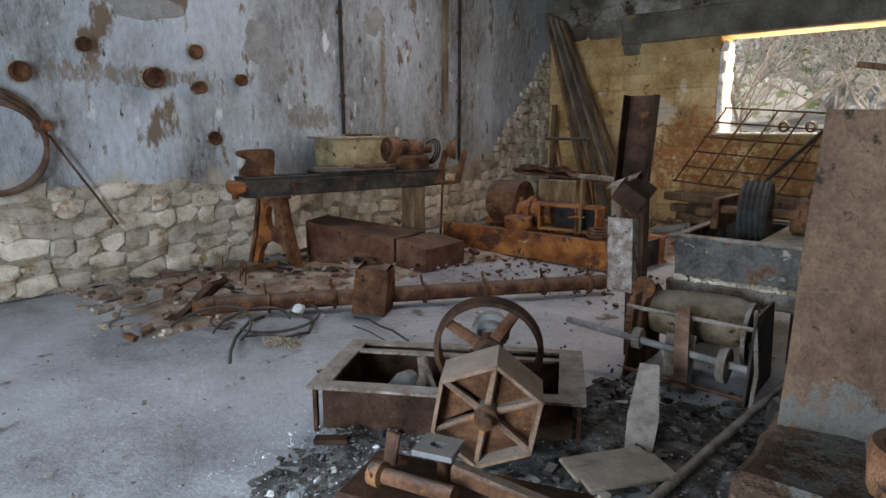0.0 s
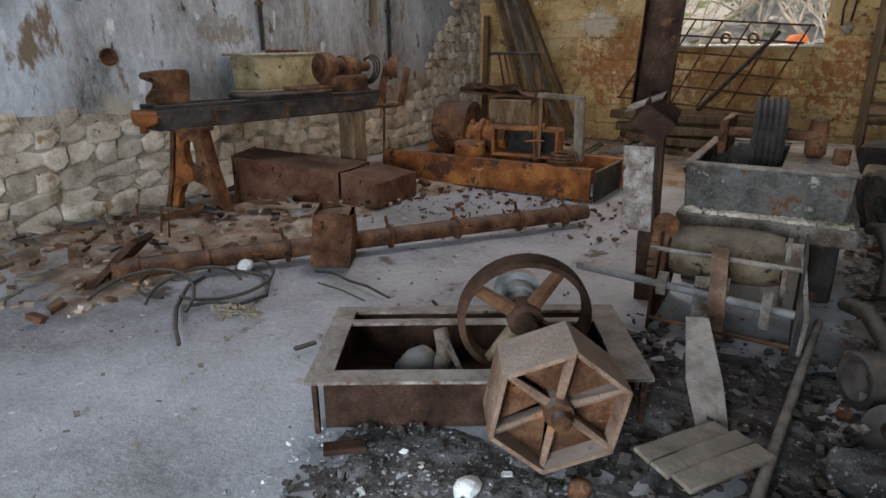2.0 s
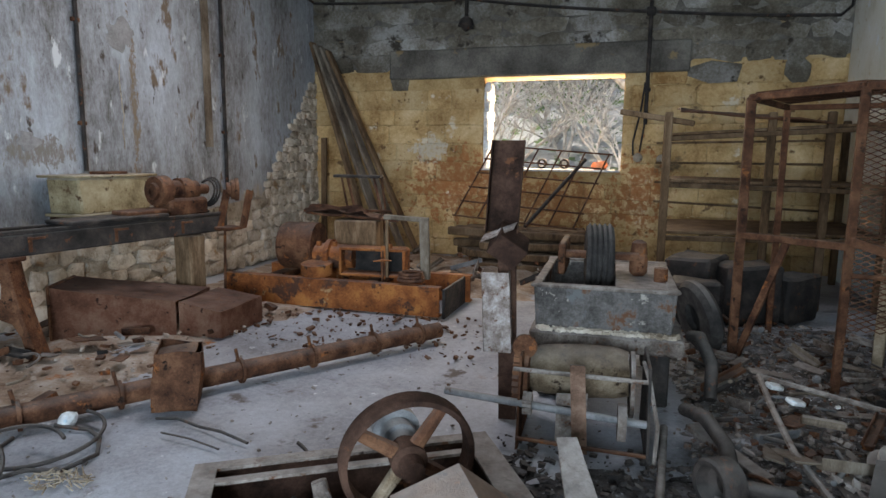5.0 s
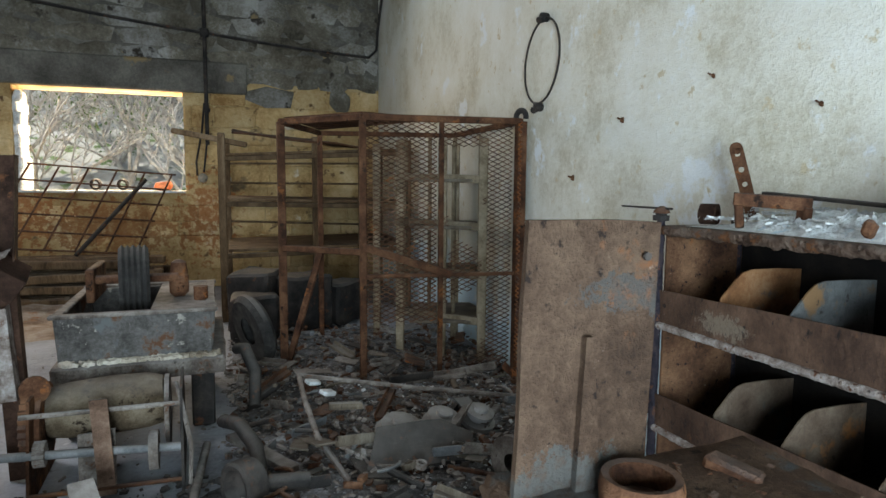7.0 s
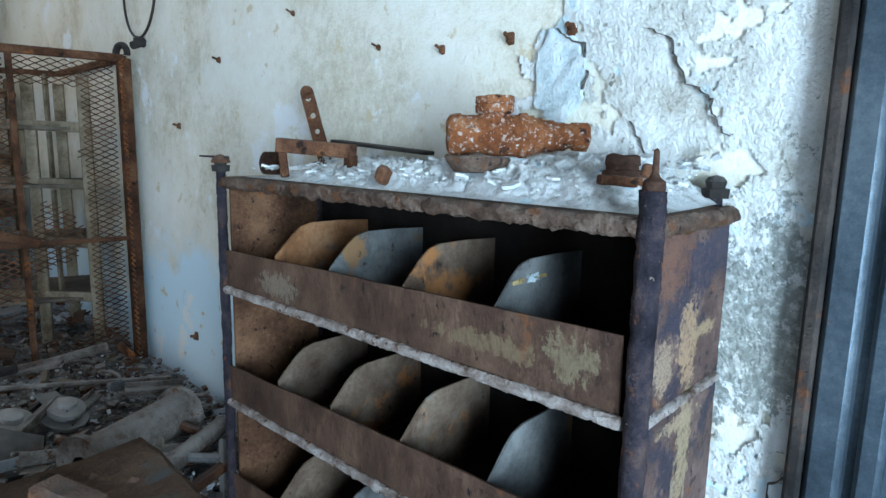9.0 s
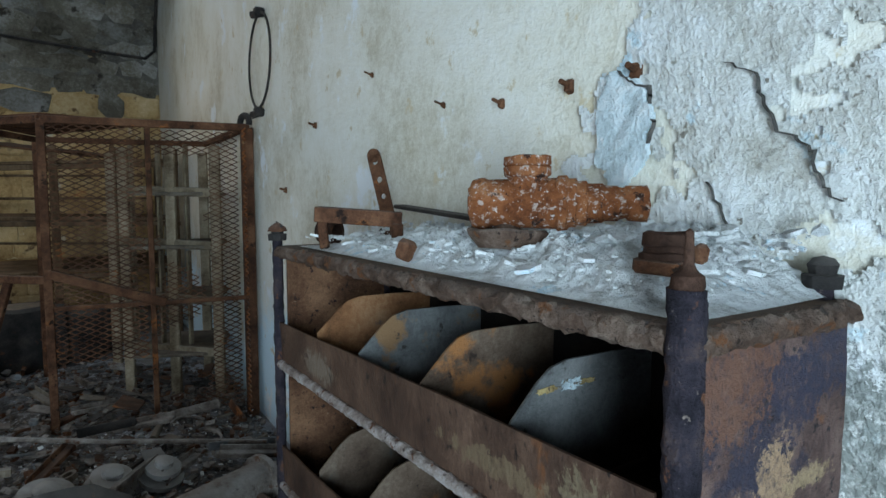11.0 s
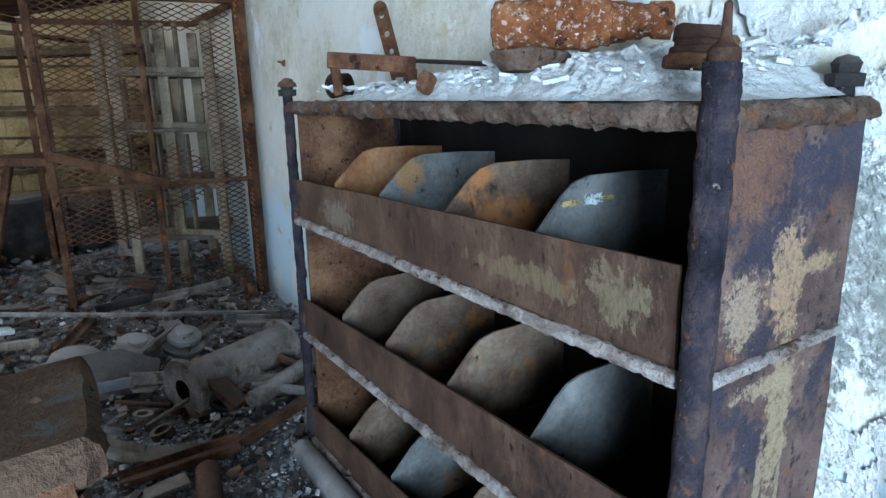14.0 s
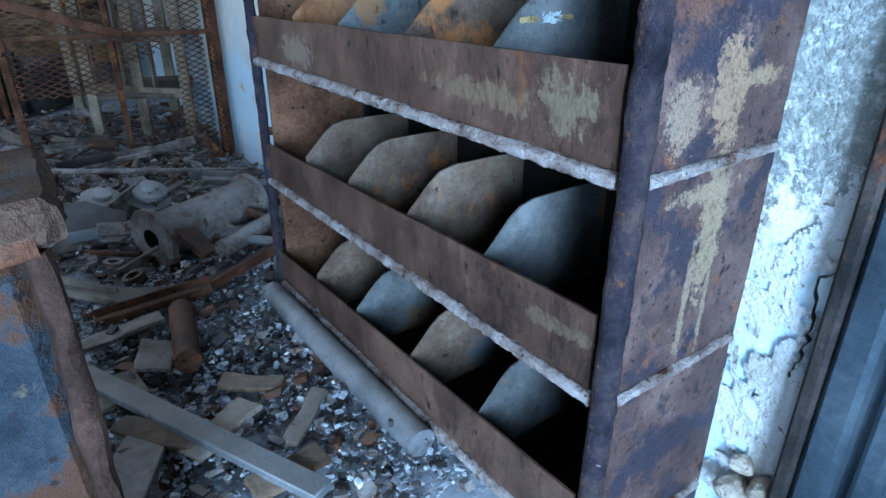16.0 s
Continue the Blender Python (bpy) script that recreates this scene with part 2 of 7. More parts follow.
M_PURPLE = surf("purplish_rust_paint", [(0.040, 0.024, 0.023), (0.105, 0.062, 0.053), (0.19, 0.125, 0.105)], 7, 70, 0.62, 0.1, 0.8, spots=[((0.040, 0.032, 0.045), 0.55, 5.5), ((0.17, 0.075, 0.04), 0.62, 12), ((0.020, 0.015, 0.018), 0.575, 46), ((0.34, 0.27, 0.22), 0.665, 75)], rand=0.05, blobs=[
    ((1.26, 0.62, 1.33), (0.13, 0.3, 0.09), (0.155, 0.075, 0.048), 2.0, 34), ((1.52, 0.62, 1.33), (0.10, 0.3, 0.07), (0.034, 0.032, 0.055), 2.0, 40), ((1.41, 0.62, 1.27), (0.08, 0.3, 0.08), (0.034, 0.032, 0.055), 2.0, 40), ((1.31, 0.62, 1.19), (0.06, 0.3, 0.05), (0.036, 0.033, 0.052), 2.2, 45),
    ((1.25, 0.62, 1.08), (0.05, 0.3, 0.06), (0.34, 0.25, 0.175), 1.2, 85), ((1.37, 0.62, 1.12), (0.055, 0.3, 0.10), (0.38, 0.25, 0.15), 1.8, 48), ((1.46, 0.62, 1.135), (0.07, 0.3, 0.018), (0.36, 0.26, 0.15), 1.0, 48), ((1.39, 0.62, 0.86), (0.042, 0.3, 0.15), (0.34, 0.26, 0.155), 1.0, 42), ((1.36, 0.62, 0.935), (0.10, 0.3, 0.022), (0.33, 0.25, 0.16), 1.5, 60), ((1.35, 0.62, 0.70), (0.010, 0.3, 0.16), (0.30, 0.23, 0.15), 0.8, 50), ((1.42, 0.62, 0.68), (0.008, 0.3, 0.12), (0.30, 0.23, 0.15), 0.8, 50)])
M_RAIL = surf("rusted_rail_steel", [(0.026, 0.015, 0.012), (0.080, 0.046, 0.032), (0.165, 0.100, 0.068)], 5, 55, 0.52, 0.15, 0.45, spots=[((0.15, 0.062, 0.028), 0.66, 6), ((0.014, 0.011, 0.011), 0.60, 36), ((0.19, 0.15, 0.12), 0.68, 60)], rand=0.08, stretch=(1, 1, 0.6), blobs=[
    ((1.12, 0.78, 1.095), (0.3, 0.08, 0.05), (0.17, 0.135, 0.085), 1.6, 26), ((1.12, 1.02, 1.075), (0.3, 0.17, 0.028), (0.16, 0.115, 0.07), 1.4, 22), ((1.12, 1.92, 1.06), (0.3, 0.10, 0.045), (0.19, 0.155, 0.12), 1.0, 60), ((1.12, 0.75, 0.66), (0.3, 0.10, 0.02), (0.13, 0.095, 0.06), 1.4, 30)])
M_EDGE = surf("dust_whitened_scale", [(0.10, 0.066, 0.05), (0.30, 0.25, 0.225), (0.52, 0.48, 0.46)], 14, 90, 0.95, 0.0, 1.0, spots=[((0.13, 0.06, 0.035), 0.60, 18), ((0.05, 0.035, 0.03), 0.63, 46)], rand=0.08)
# Near-black that puts the rack's inner shade into the sheet colour
M_RACKSHADE = surf("rack_shade_sheet", [(0.006, 0.005, 0.005), (0.011, 0.009, 0.008), (0.020, 0.015, 0.012)], 6, 50, 0.95, 0.0, 0.4, rand=0)
M_DIRT = surf("dark_soil", [(0.026, 0.023, 0.022), (0.082, 0.080, 0.080), (0.20, 0.205, 0.215)], 7, 60, 0.95, bump=1.0, spots=[((0.42, 0.44, 0.47), 0.61, 34), ((0.025, 0.02, 0.02), 0.60, 16)], rand=0)
M_GRIT = surf("pale_blue_grit", [(0.12, 0.12, 0.125), (0.34, 0.36, 0.39), (0.56, 0.60, 0.65)], 20, 90, 0.95, 0.0, 0.6, rand=0)
M_CRACK = surf("open_crack_dirt", [(0.035, 0.032, 0.03), (0.08, 0.075, 0.07), (0.15, 0.14, 0.13)], 20, 90, 0.95, 0.0, 0.6, rand=0)
M_IRON = surf("dark_iron", [(0.012, 0.011, 0.011), (0.032, 0.028, 0.026), (0.075, 0.06, 0.052)], 6, 60, 0.75, 0.2, 0.6, spots=[((0.12, 0.05, 0.025), 0.61, 9)], dust=(DUST, 0.3))
M_BLUEIRON = surf("blue_black_pipe", [(0.012, 0.011, 0.015), (0.034, 0.029, 0.038), (0.085, 0.06, 0.056)], 14, 80, 0.8, 0.1, 1.0, spots=[((0.13, 0.06, 0.035), 0.60, 26), ((0.26, 0.21, 0.18), 0.65, 70)])
M_DUSTY = surf("dust_coated_steel", [(0.05, 0.038, 0.031), (0.175, 0.145, 0.125), (0.34, 0.305, 0.275)], 7, 60, 0.9, 0.05, 0.7, spots=[((0.12, 0.06, 0.036), 0.59, 11), ((0.05, 0.035, 0.028), 0.63, 26)], dust=((0.38, 0.36, 0.345), 0.5))
M_STEEL = surf("dusty_grey_metal", [(0.09, 0.095, 0.10), (0.18, 0.185, 0.19), (0.30, 0.30, 0.305)], 6, 50, 0.7, 0.3, 0.4, spots=[((0.09, 0.05, 0.035), 0.62, 12)], dust=(DUST, 0.5))
M_TEAL = surf("worn_grey_green_paint", [(0.045, 0.040, 0.037), (0.105, 0.098, 0.092), (0.19, 0.18, 0.17)], 5, 40, 0.85, 0.0, 0.8, spots=[((0.12, 0.06, 0.035), 0.56, 5), ((0.36, 0.33, 0.29), 0.62, 9), ((0.13, 0.135, 0.135), 0.62, 4)], dust=((0.45, 0.42, 0.37), 0.8))
M_WOOD = surf("grey_weathered_wood", [(0.055, 0.042, 0.030), (0.15, 0.12, 0.09), (0.27, 0.235, 0.19)], 5, 45, 0.9, bump=0.6, rand=0.25, stretch=(1, 1, 0.3), dust=(DUST, 0.4))
M_WOODB = surf("brown_timber", [(0.045, 0.028, 0.016), (0.12, 0.076, 0.043), (0.21, 0.145, 0.09)], 5, 40, 0.9, bump=0.5, rand=0.25, stretch=(1, 1, 0.25), dust=(DUST, 0.2))
M_WOODY = surf("pale_timber", [(0.11, 0.08, 0.05), (0.24, 0.19, 0.13), (0.36, 0.30, 0.22)], 5, 40, 0.9, bump=0.5, rand=0.25, dust=(DUST, 0.35))
M_WHITE = surf("white_plaster_crumbs", [(0.44, 0.44, 0.42), (0.78, 0.81, 0.82), (0.88, 0.91, 0.92)], 14, 80, 0.95, bump=1.0, spots=[((0.20, 0.19, 0.18), 0.66, 34), ((0.58, 0.72, 0.80), 0.60, 10), ((0.36, 0.34, 0.31), 0.67, 70)], rand=0.1)
M_SCALE = surf("scaly_dusty_rust", [(0.040, 0.024, 0.017), (0.115, 0.074, 0.055), (0.22, 0.165, 0.13)], 12, 80, 0.9, 0.05, 0.9, spots=[((0.15, 0.065, 0.03), 0.57, 16), ((0.03, 0.02, 0.016), 0.60, 40)], dust=((0.33, 0.29, 0.26), 0.22))
M_YSMEAR = surf("ochre_smear", [(0.16, 0.11, 0.05), (0.36, 0.27, 0.12), (0.5, 0.4, 0.2)], 30, 120, 0.8, bump=0.4, spots=[((0.10, 0.07, 0.05), 0.52, 60)], rand=0)
M_BSMEAR = surf("pale_blue_smear", [(0.25, 0.30, 0.32), (0.52, 0.62, 0.66), (0.72, 0.78, 0.80)], 30, 120, 0.8, bump=0.4, spots=[((0.14, 0.12, 0.09), 0.54, 60)], rand=0)
M_BLUEWASH = surf("blue_washed_plaster", [(0.40, 0.48, 0.50), (0.60, 0.70, 0.74), (0.76, 0.81, 0.83)], 14, 50, 0.9, bump=1.0, spots=[((0.84, 0.86, 0.86), 0.60, 12), ((0.40, 0.38, 0.33), 0.68, 40)], rand=0)
M_DUCT = surf("red_brown_sheet", [(0.11, 0.045, 0.028), (0.27, 0.125, 0.08), (0.40, 0.235, 0.165)], 4, 50, 0.8, 0.05, 0.6, spots=[((0.36, 0.15, 0.06), 0.62, 5), ((0.06, 0.03, 0.022), 0.62, 12)], dust=(DUST, 0.35))
M_VALVE = surf("rusty_limed_casting", [(0.10, 0.032, 0.014), (0.25, 0.088, 0.033), (0.38, 0.17, 0.08)], 12, 90, 0.9, 0.0, 1.0, spots=[((0.44, 0.34, 0.29), 0.565, 60), ((0.040, 0.020, 0.015), 0.585, 26), ((0.66, 0.60, 0.57), 0.60, 95), ((0.06, 0.025, 0.015), 0.62, 70)], rand=0)
M_TANK = surf("ochre_cream_enamel", [(0.12, 0.085, 0.045), (0.30, 0.245, 0.145), (0.44, 0.385, 0.26)], 4, 45, 0.75, bump=0.5, spots=[((0.12, 0.07, 0.035), 0.60, 7), ((0.05, 0.035, 0.025), 0.63, 14)], rand=0.05, dust=((0.46, 0.42, 0.36), 0.8))
M_TYRE = surf("perished_rubber", [(0.02, 0.02, 0.02), (0.045, 0.042, 0.04), (0.08, 0.075, 0.07)], 8, 60, 0.9, bump=0.3, dust=(DUST, 0.5))
M_HESSIAN = surf("dusty_rope_wrap", [(0.07, 0.048, 0.03), (0.18, 0.132, 0.085), (0.31, 0.25, 0.18)], 8, 90, 0.95, bump=1.0, spots=[((0.045, 0.03, 0.02), 0.60, 14)], dust=(DUST, 0.4))
M_DIV = surf("worn_tan_sheet_steel", [(0.060, 0.036, 0.024), (0.15, 0.105, 0.075), (0.26, 0.21, 0.16)], 5, 60, 0.6, 0.2, 0.45, spots=[((0.34, 0.15, 0.055), 0.58, 3.4), ((0.13, 0.15, 0.16), 0.58, 5), ((0.03, 0.02, 0.016), 0.62, 18)], rand=0.2)
M_DIVO = surf("orange_rusted_sheet", [(0.09, 0.040, 0.020), (0.24, 0.112, 0.050), (0.34, 0.20, 0.11)], 5, 60, 0.7, 0.1, 0.45, spots=[((0.14, 0.10, 0.08), 0.58, 4)], rand=0.1)
M_DIVB = surf("blue_grey_sheet_steel", [(0.050, 0.050, 0.048), (0.125, 0.130, 0.130), (0.23, 0.235, 0.23)], 5, 60, 0.55, 0.25, 0.45, spots=[((0.24, 0.14, 0.07), 0.585, 4), ((0.04, 0.035, 0.03), 0.62, 18)], rand=0.2)
M_BARK = surf("pale_bark", [(0.34, 0.33, 0.31), (0.58, 0.58, 0.56), (0.76, 0.77, 0.75)], 9, 60, 0.9, rand=0.2)
M_LEAF = surf("scrub_leaf", [(0.10, 0.16, 0.07), (0.17, 0.25, 0.11), (0.26, 0.33, 0.17)], 8, 40, 0.7, bump=0.1, rand=0.3)
M_EARTH = surf("stony_earth", [(0.30, 0.30, 0.27), (0.48, 0.50, 0.47), (0.62, 0.64, 0.63)], 1.2, 20, 0.95, bump=0.8, spots=[((0.15, 0.22, 0.10), 0.55, 2.0)], rand=0)
M_DOOR = surf("blue_grey_steel_door", [(0.03, 0.042, 0.055), (0.065, 0.088, 0.11), (0.12, 0.15, 0.175)], 3, 50, 0.45, 0.5, 0.2, spots=[((0.08, 0.05, 0.035), 0.66, 8)], rand=0)
M_BLUEPAINT = surf("flaked_blue_paint_iron", [(0.010, 0.012, 0.016), (0.024, 0.030, 0.038), (0.055, 0.055, 0.055)], 7, 60, 0.85, 0.05, 0.8, spots=[((0.060, 0.030, 0.018), 0.54, 7), ((0.12, 0.09, 0.06), 0.65, 10), ((0.02, 0.014, 0.012), 0.60, 24)], rand=0.05)
M_HOSE = surf("cracked_hose", [(0.04, 0.025, 0.02), (0.09, 0.05, 0.035), (0.14, 0.085, 0.06)], 8, 60, 0.85, rand=0.1, dust=(DUST, 0.3))
M_CERAMIC = surf("dusty_ceramic", [(0.26, 0.25, 0.24), (0.42, 0.41, 0.40), (0.52, 0.51, 0.50)], 9, 60, 0.6, bump=0.2, dust=(DUST, 0.6))
M_BRICKRED = surf("orange_plastic", [(0.45, 0.13, 0.06), (0.6, 0.2, 0.1), (0.65, 0.3, 0.18)], 6, 40, 0.7, bump=0.2)

# ---- mesh helpers ----
rnd = random.Random(7)


def frame_of(d):
    d = Vector(d).normalized()
    a = d.cross(Vector((0, 0, 1)) if abs(d.z) < 0.9 else Vector((1, 0, 0))).normalized()
    return a, d.cross(a), d


def box(bm, c, s, rot=(0, 0, 0), bev=0.006):
    m = pose(*c, *rot) @ Matrix.Diagonal((*s, 1))
    vs = bmesh.ops.create_cube(bm, size=1, matrix=m)["verts"]
    if bev:
        es = {e for v in vs for e in v.link_edges}
        bmesh.ops.bevel(bm, geom=list(es), offset=min(bev, 0.3 * min(s)), segments=1, affect="EDGES")


def rod(bm, p, q, r, r2=None, seg=10, cap=True):
    r2 = r if r2 is None else r2
    p, q = Vector(p), Vector(q)
    a, b, _ = frame_of(q - p)
    rings = []
    for o, rr in ((p, r), (q, r2)):
        rings.append([bm.verts.new(o + rr * (math.cos(2 * math.pi * i / seg) * a + math.sin(2 * math.pi * i / seg) * b)) for i in range(seg)])
    for i in range(seg):
        j = (i + 1) % seg
        bm.faces.new((rings[0][i], rings[0][j], rings[1][j], rings[1][i]))
    if cap:
        bm.faces.new(rings[0][::-1])
        bm.faces.new(rings[1])


def tube(bm, pts, r, seg=8, closed=False):
    pts = [Vector(p) for p in pts]
    n = len(pts)
    rings = []
    ref = None
    for i, p in enumerate(pts):
        d = (pts[(i + 1) % n] - pts[i - 1]) if closed else pts[min(i + 1, n - 1)] - pts[max(i - 1, 0)]
        d.normalize()
        if ref is None:
            ref = frame_of(d)[0]
        ref = (ref - d * ref.dot(d)).normalized()
        b = d.cross(ref)
        rr = r(i / max(1, n - 1)) if callable(r) else r
        rings.append([bm.verts.new(p + rr * (math.cos(2 * math.pi * k / seg) * ref + math.sin(2 * math.pi * k / seg) * b)) for k in range(seg)])
    for i in range(n if closed else n - 1):
        u, v = rings[i], rings[(i + 1) % n]
        for k in range(seg):
            bm.faces.new((u[k], u[(k + 1) % seg], v[(k + 1) % seg], v[k]))
    if not closed:
        bm.faces.new(rings[0][::-1])
        bm.faces.new(rings[-1])


def arc(c, r, a0, a1, n, u=(1, 0, 0), v=(0, 1, 0)):
    c, u, v = Vector(c), Vector(u), Vector(v)
    return [c + r * (math.cos(radians(a0 + (a1 - a0) * i / n)) * u + math.sin(radians(a0 + (a1 - a0) * i / n)) * v) for i in range(n + 1)]


def lathe(bm, profile, p, axis, seg=20):
    """Turn a profile of (along, radius) round an axis from p."""
    a, b, d = frame_of(axis)
    p = Vector(p)
    rings = []
    for h, r in profile:
        rings.append([bm.verts.new(p + d * h + max(r, 0.0005) * (math.cos(2 * math.pi * i / seg) * a + math.sin(2 * math.pi * i / seg) * b)) for i in range(seg)])
    for u, v in zip(rings, rings[1:]):
        for i in range(seg):
            j = (i + 1) % seg
            bm.faces.new((u[i], u[j], v[j], v[i]))


def slab(bm, outline, thick):
    """A plate: an outline of 3D points given a thickness vector."""
    t = Vector(thick)
    lo = [bm.verts.new(Vector(p)) for p in outline]
    hi = [bm.verts.new(Vector(p) + t) for p in outline]
    n = len(lo)
    bm.faces.new(lo[::-1])
    bm.faces.new(hi)
    for i in range(n):
        bm.faces.new((lo[i], lo[(i + 1) % n], hi[(i + 1) % n], hi[i]))


def roughen(bm, amt, scale=4.0, cuts=0):
    if cuts:
        bmesh.ops.subdivide_edges(bm, edges=bm.edges[:], cuts=cuts, use_grid_fill=True)
    for v in bm.verts:
        v.co += amt * noise.noise_vector(v.co * scale)


def meshed(name, bm, material, smooth=False):
    bmesh.ops.recalc_face_normals(bm, faces=bm.faces[:])
    me = bpy.data.meshes.new(name)
    bm.to_mesh(me)
    bm.free()
    me.materials.append(material)
    if smooth:
        me.polygons.foreach_set("use_smooth", [True] * len(me.polygons))
        me.set_sharp_from_angle(angle=radians(38))
    return me


def part(name, bm, material, parent, label="", smooth=True):
    ob = new(name, meshed(name, bm, material, smooth))
    ob.parent = parent
    if label:
        ob["label"] = label
    return ob


def thing(name, label, category, x=0.0, y=0.0, z=0.0, rz=0.0, group="", rx=0.0, ry=0.0):
    ob = new(name)
    ob.empty_display_size = 0.05
    ob.matrix_basis = pose(x, y, z, rx, ry, rz)
    return tagged(ob, label, category, group)


def single(name, bm, material, label, category, x=0.0, y=0.0, z=0.0, rz=0.0, group="", kind="", smooth=True, rx=0.0, ry=0.0):
    ob = new(name, meshed(name, bm, material, smooth))
    ob.matrix_basis = pose(x, y, z, rx, ry, rz)
    return tagged(ob, label, category, group, kind)


def B():
    return bmesh.new()


def boxm(c, s, rot=(0, 0, 0), bev=0.006):
    bm = B()
    box(bm, c, s, rot, bev)
    return bm


def rodm(p, q, r, r2=None, seg=12):
    bm = B()
    rod(bm, p, q, r, r2, seg)
    return bm


def structure(name, bm, material, label, category):
    return single(name, bm, material, label, category, kind="structure", smooth=False)


# ---- structure ----
bm = B()
bmesh.ops.create_grid(bm, x_segments=110, y_segments=190, size=0.5, matrix=pose((WX + EX) / 2, (SY + NY) / 2, 0) @ Matrix.Diagonal((EX - WX + 0.4, NY - SY + 0.4, 1, 1)))
for v in bm.verts:
    v.co.z += 0.012 * noise.noise(v.co * 0.9) + 0.006 * noise.noise(v.co * 4) - 0.012
structure("floor", bm, M_FLOOR, "pale dusty uneven concrete floor littered with grit", "floor")
ceiling = B()
HOLES = ((-4.6, -2.9, 4.25, 5.85), (-0.3, 1.4, 5.8, 7.6))  # added roof openings for the fill lamps: x from, to, y from, to
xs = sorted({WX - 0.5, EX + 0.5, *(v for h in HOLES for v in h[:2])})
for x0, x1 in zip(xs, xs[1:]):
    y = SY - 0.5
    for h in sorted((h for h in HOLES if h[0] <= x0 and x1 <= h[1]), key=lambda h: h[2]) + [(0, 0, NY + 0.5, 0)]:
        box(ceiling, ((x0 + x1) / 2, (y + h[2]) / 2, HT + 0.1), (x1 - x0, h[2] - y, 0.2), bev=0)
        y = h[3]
for i in range(8):
    box(ceiling, ((WX + EX) / 2, -3.5 + i * 1.9, HT - 0.1), (EX - WX, 0.18, 0.2), bev=0.01)
structure("ceiling", ceiling, M_LOWBOUNCE, "unseen grey concrete ceiling with shallow beams, darkened to cut bounce light", "ceiling")
# Hoods added out of view so that no sun enters through the openings
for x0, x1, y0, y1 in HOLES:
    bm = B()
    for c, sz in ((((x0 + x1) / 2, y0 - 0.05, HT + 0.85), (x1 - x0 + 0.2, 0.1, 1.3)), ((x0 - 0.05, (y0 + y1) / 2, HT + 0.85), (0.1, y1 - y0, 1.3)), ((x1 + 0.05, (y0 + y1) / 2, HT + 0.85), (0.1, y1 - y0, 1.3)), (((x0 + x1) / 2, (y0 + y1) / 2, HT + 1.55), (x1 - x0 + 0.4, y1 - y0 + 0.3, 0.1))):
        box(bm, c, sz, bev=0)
    structure("roof_monitor", bm, M_LOWBOUNCE, "added unseen hood against the sun, open on one side", "roof light")

bm = B()
box(bm, (WX - 0.25, (SY + NY) / 2, HT / 2), (0.5, NY - SY + 1, HT), bev=0)
wall_west = structure("wall_west", bm, M_PLW, "stained grey-blue plaster wall with exposed rubble stone below", "wall")

bm = B()
W0, W1, Z0, Z1 = -3.42, -1.29, 1.40, 2.84
for x0, x1, z0, z1 in ((WX, W0, 0, HT), (W1, EX, 0, HT), (W0, W1, 0, Z0), (W0, W1, Z1, HT)):
    box(bm, ((x0 + x1) / 2, NY + 0.25, (z0 + z1) / 2), (x1 - x0, 0.5, z1 - z0), bev=0)
upper = B()
box(upper, ((WX + EX) / 2, NY - 0.004, (3.02 + HT) / 2), (EX - WX, 0.008, HT - 3.02), bev=0)
structure("upper_render", upper, M_CONC, "grey weathered render high on the end wall", "render")
wall_north = structure("wall_north", bm, M_YMORTAR, "yellow limestone block wall with an unglazed window opening", "wall")
bm = B()
box(bm, (-2.7, NY - 0.01, 3.07), (4.6, 0.12, 0.44), bev=0.02)
roughen(bm, 0.02, 2.5, 5)
structure("lintel", bm, M_CONC, "dark grey concrete lintel band over the window", "lintel")
bm = B()
box(bm, ((W0 + W1) / 2, NY + 0.2, Z0 + 0.012), (W1 - W0 - 0.01, 0.62, 0.03), bev=0.008)
roughen(bm, 0.008, 6, 4)
structure("window_sill", bm, M_WHITE, "pale rough stone window sill", "window sill")
bm = B()
for i in range(9):
    z = Z0 + 0.1 + i * 0.15
    box(bm, (W0 + 0.02 + 0.03 * rnd.random(), NY + 0.22, z), (0.10, 0.4, 0.16), (0, 0, rnd.uniform(-8, 8)), 0.02)
roughen(bm, 0.02, 8, 2)
structure("jamb", bm, M_WHITE, "broken white stone window jamb", "jamb")

DY0, DY1, DZ = -1.15, 0.36, 2.3
bm = B()
for y0, y1, z0, z1 in ((SY, DY0, 0, HT), (DY1, NY, 0, HT), (DY0, DY1, DZ, HT)):
    box(bm, (EX + 0.2, (y0 + y1) / 2, (z0 + z1) / 2), (0.4, y1 - y0, z1 - z0), bev=0)
wall_east = structure("wall_east", bm, M_PLE, "peeling cream plaster wall, pale blue-white near the floor", "wall")

bm = B()
# The west doorway is unseen, added only to carry the fill lamp
for x0, x1, z0, z1 in ((WX, -5.1, 0, HT), (-3.5, -1.9, 0, HT), (-0.2, EX, 0, HT), (-1.9, -0.2, 2.5, HT), (-5.1, -3.5, 2.5, HT)):
    box(bm, ((x0 + x1) / 2, SY - 0.2, (z0 + z1) / 2), (x1 - x0, 0.4, z1 - z0), bev=0)
structure("wall_south", bm, M_LOWBOUNCE, "unseen plain wall darkened against bounce, two doorways, one added for fill", "wall")

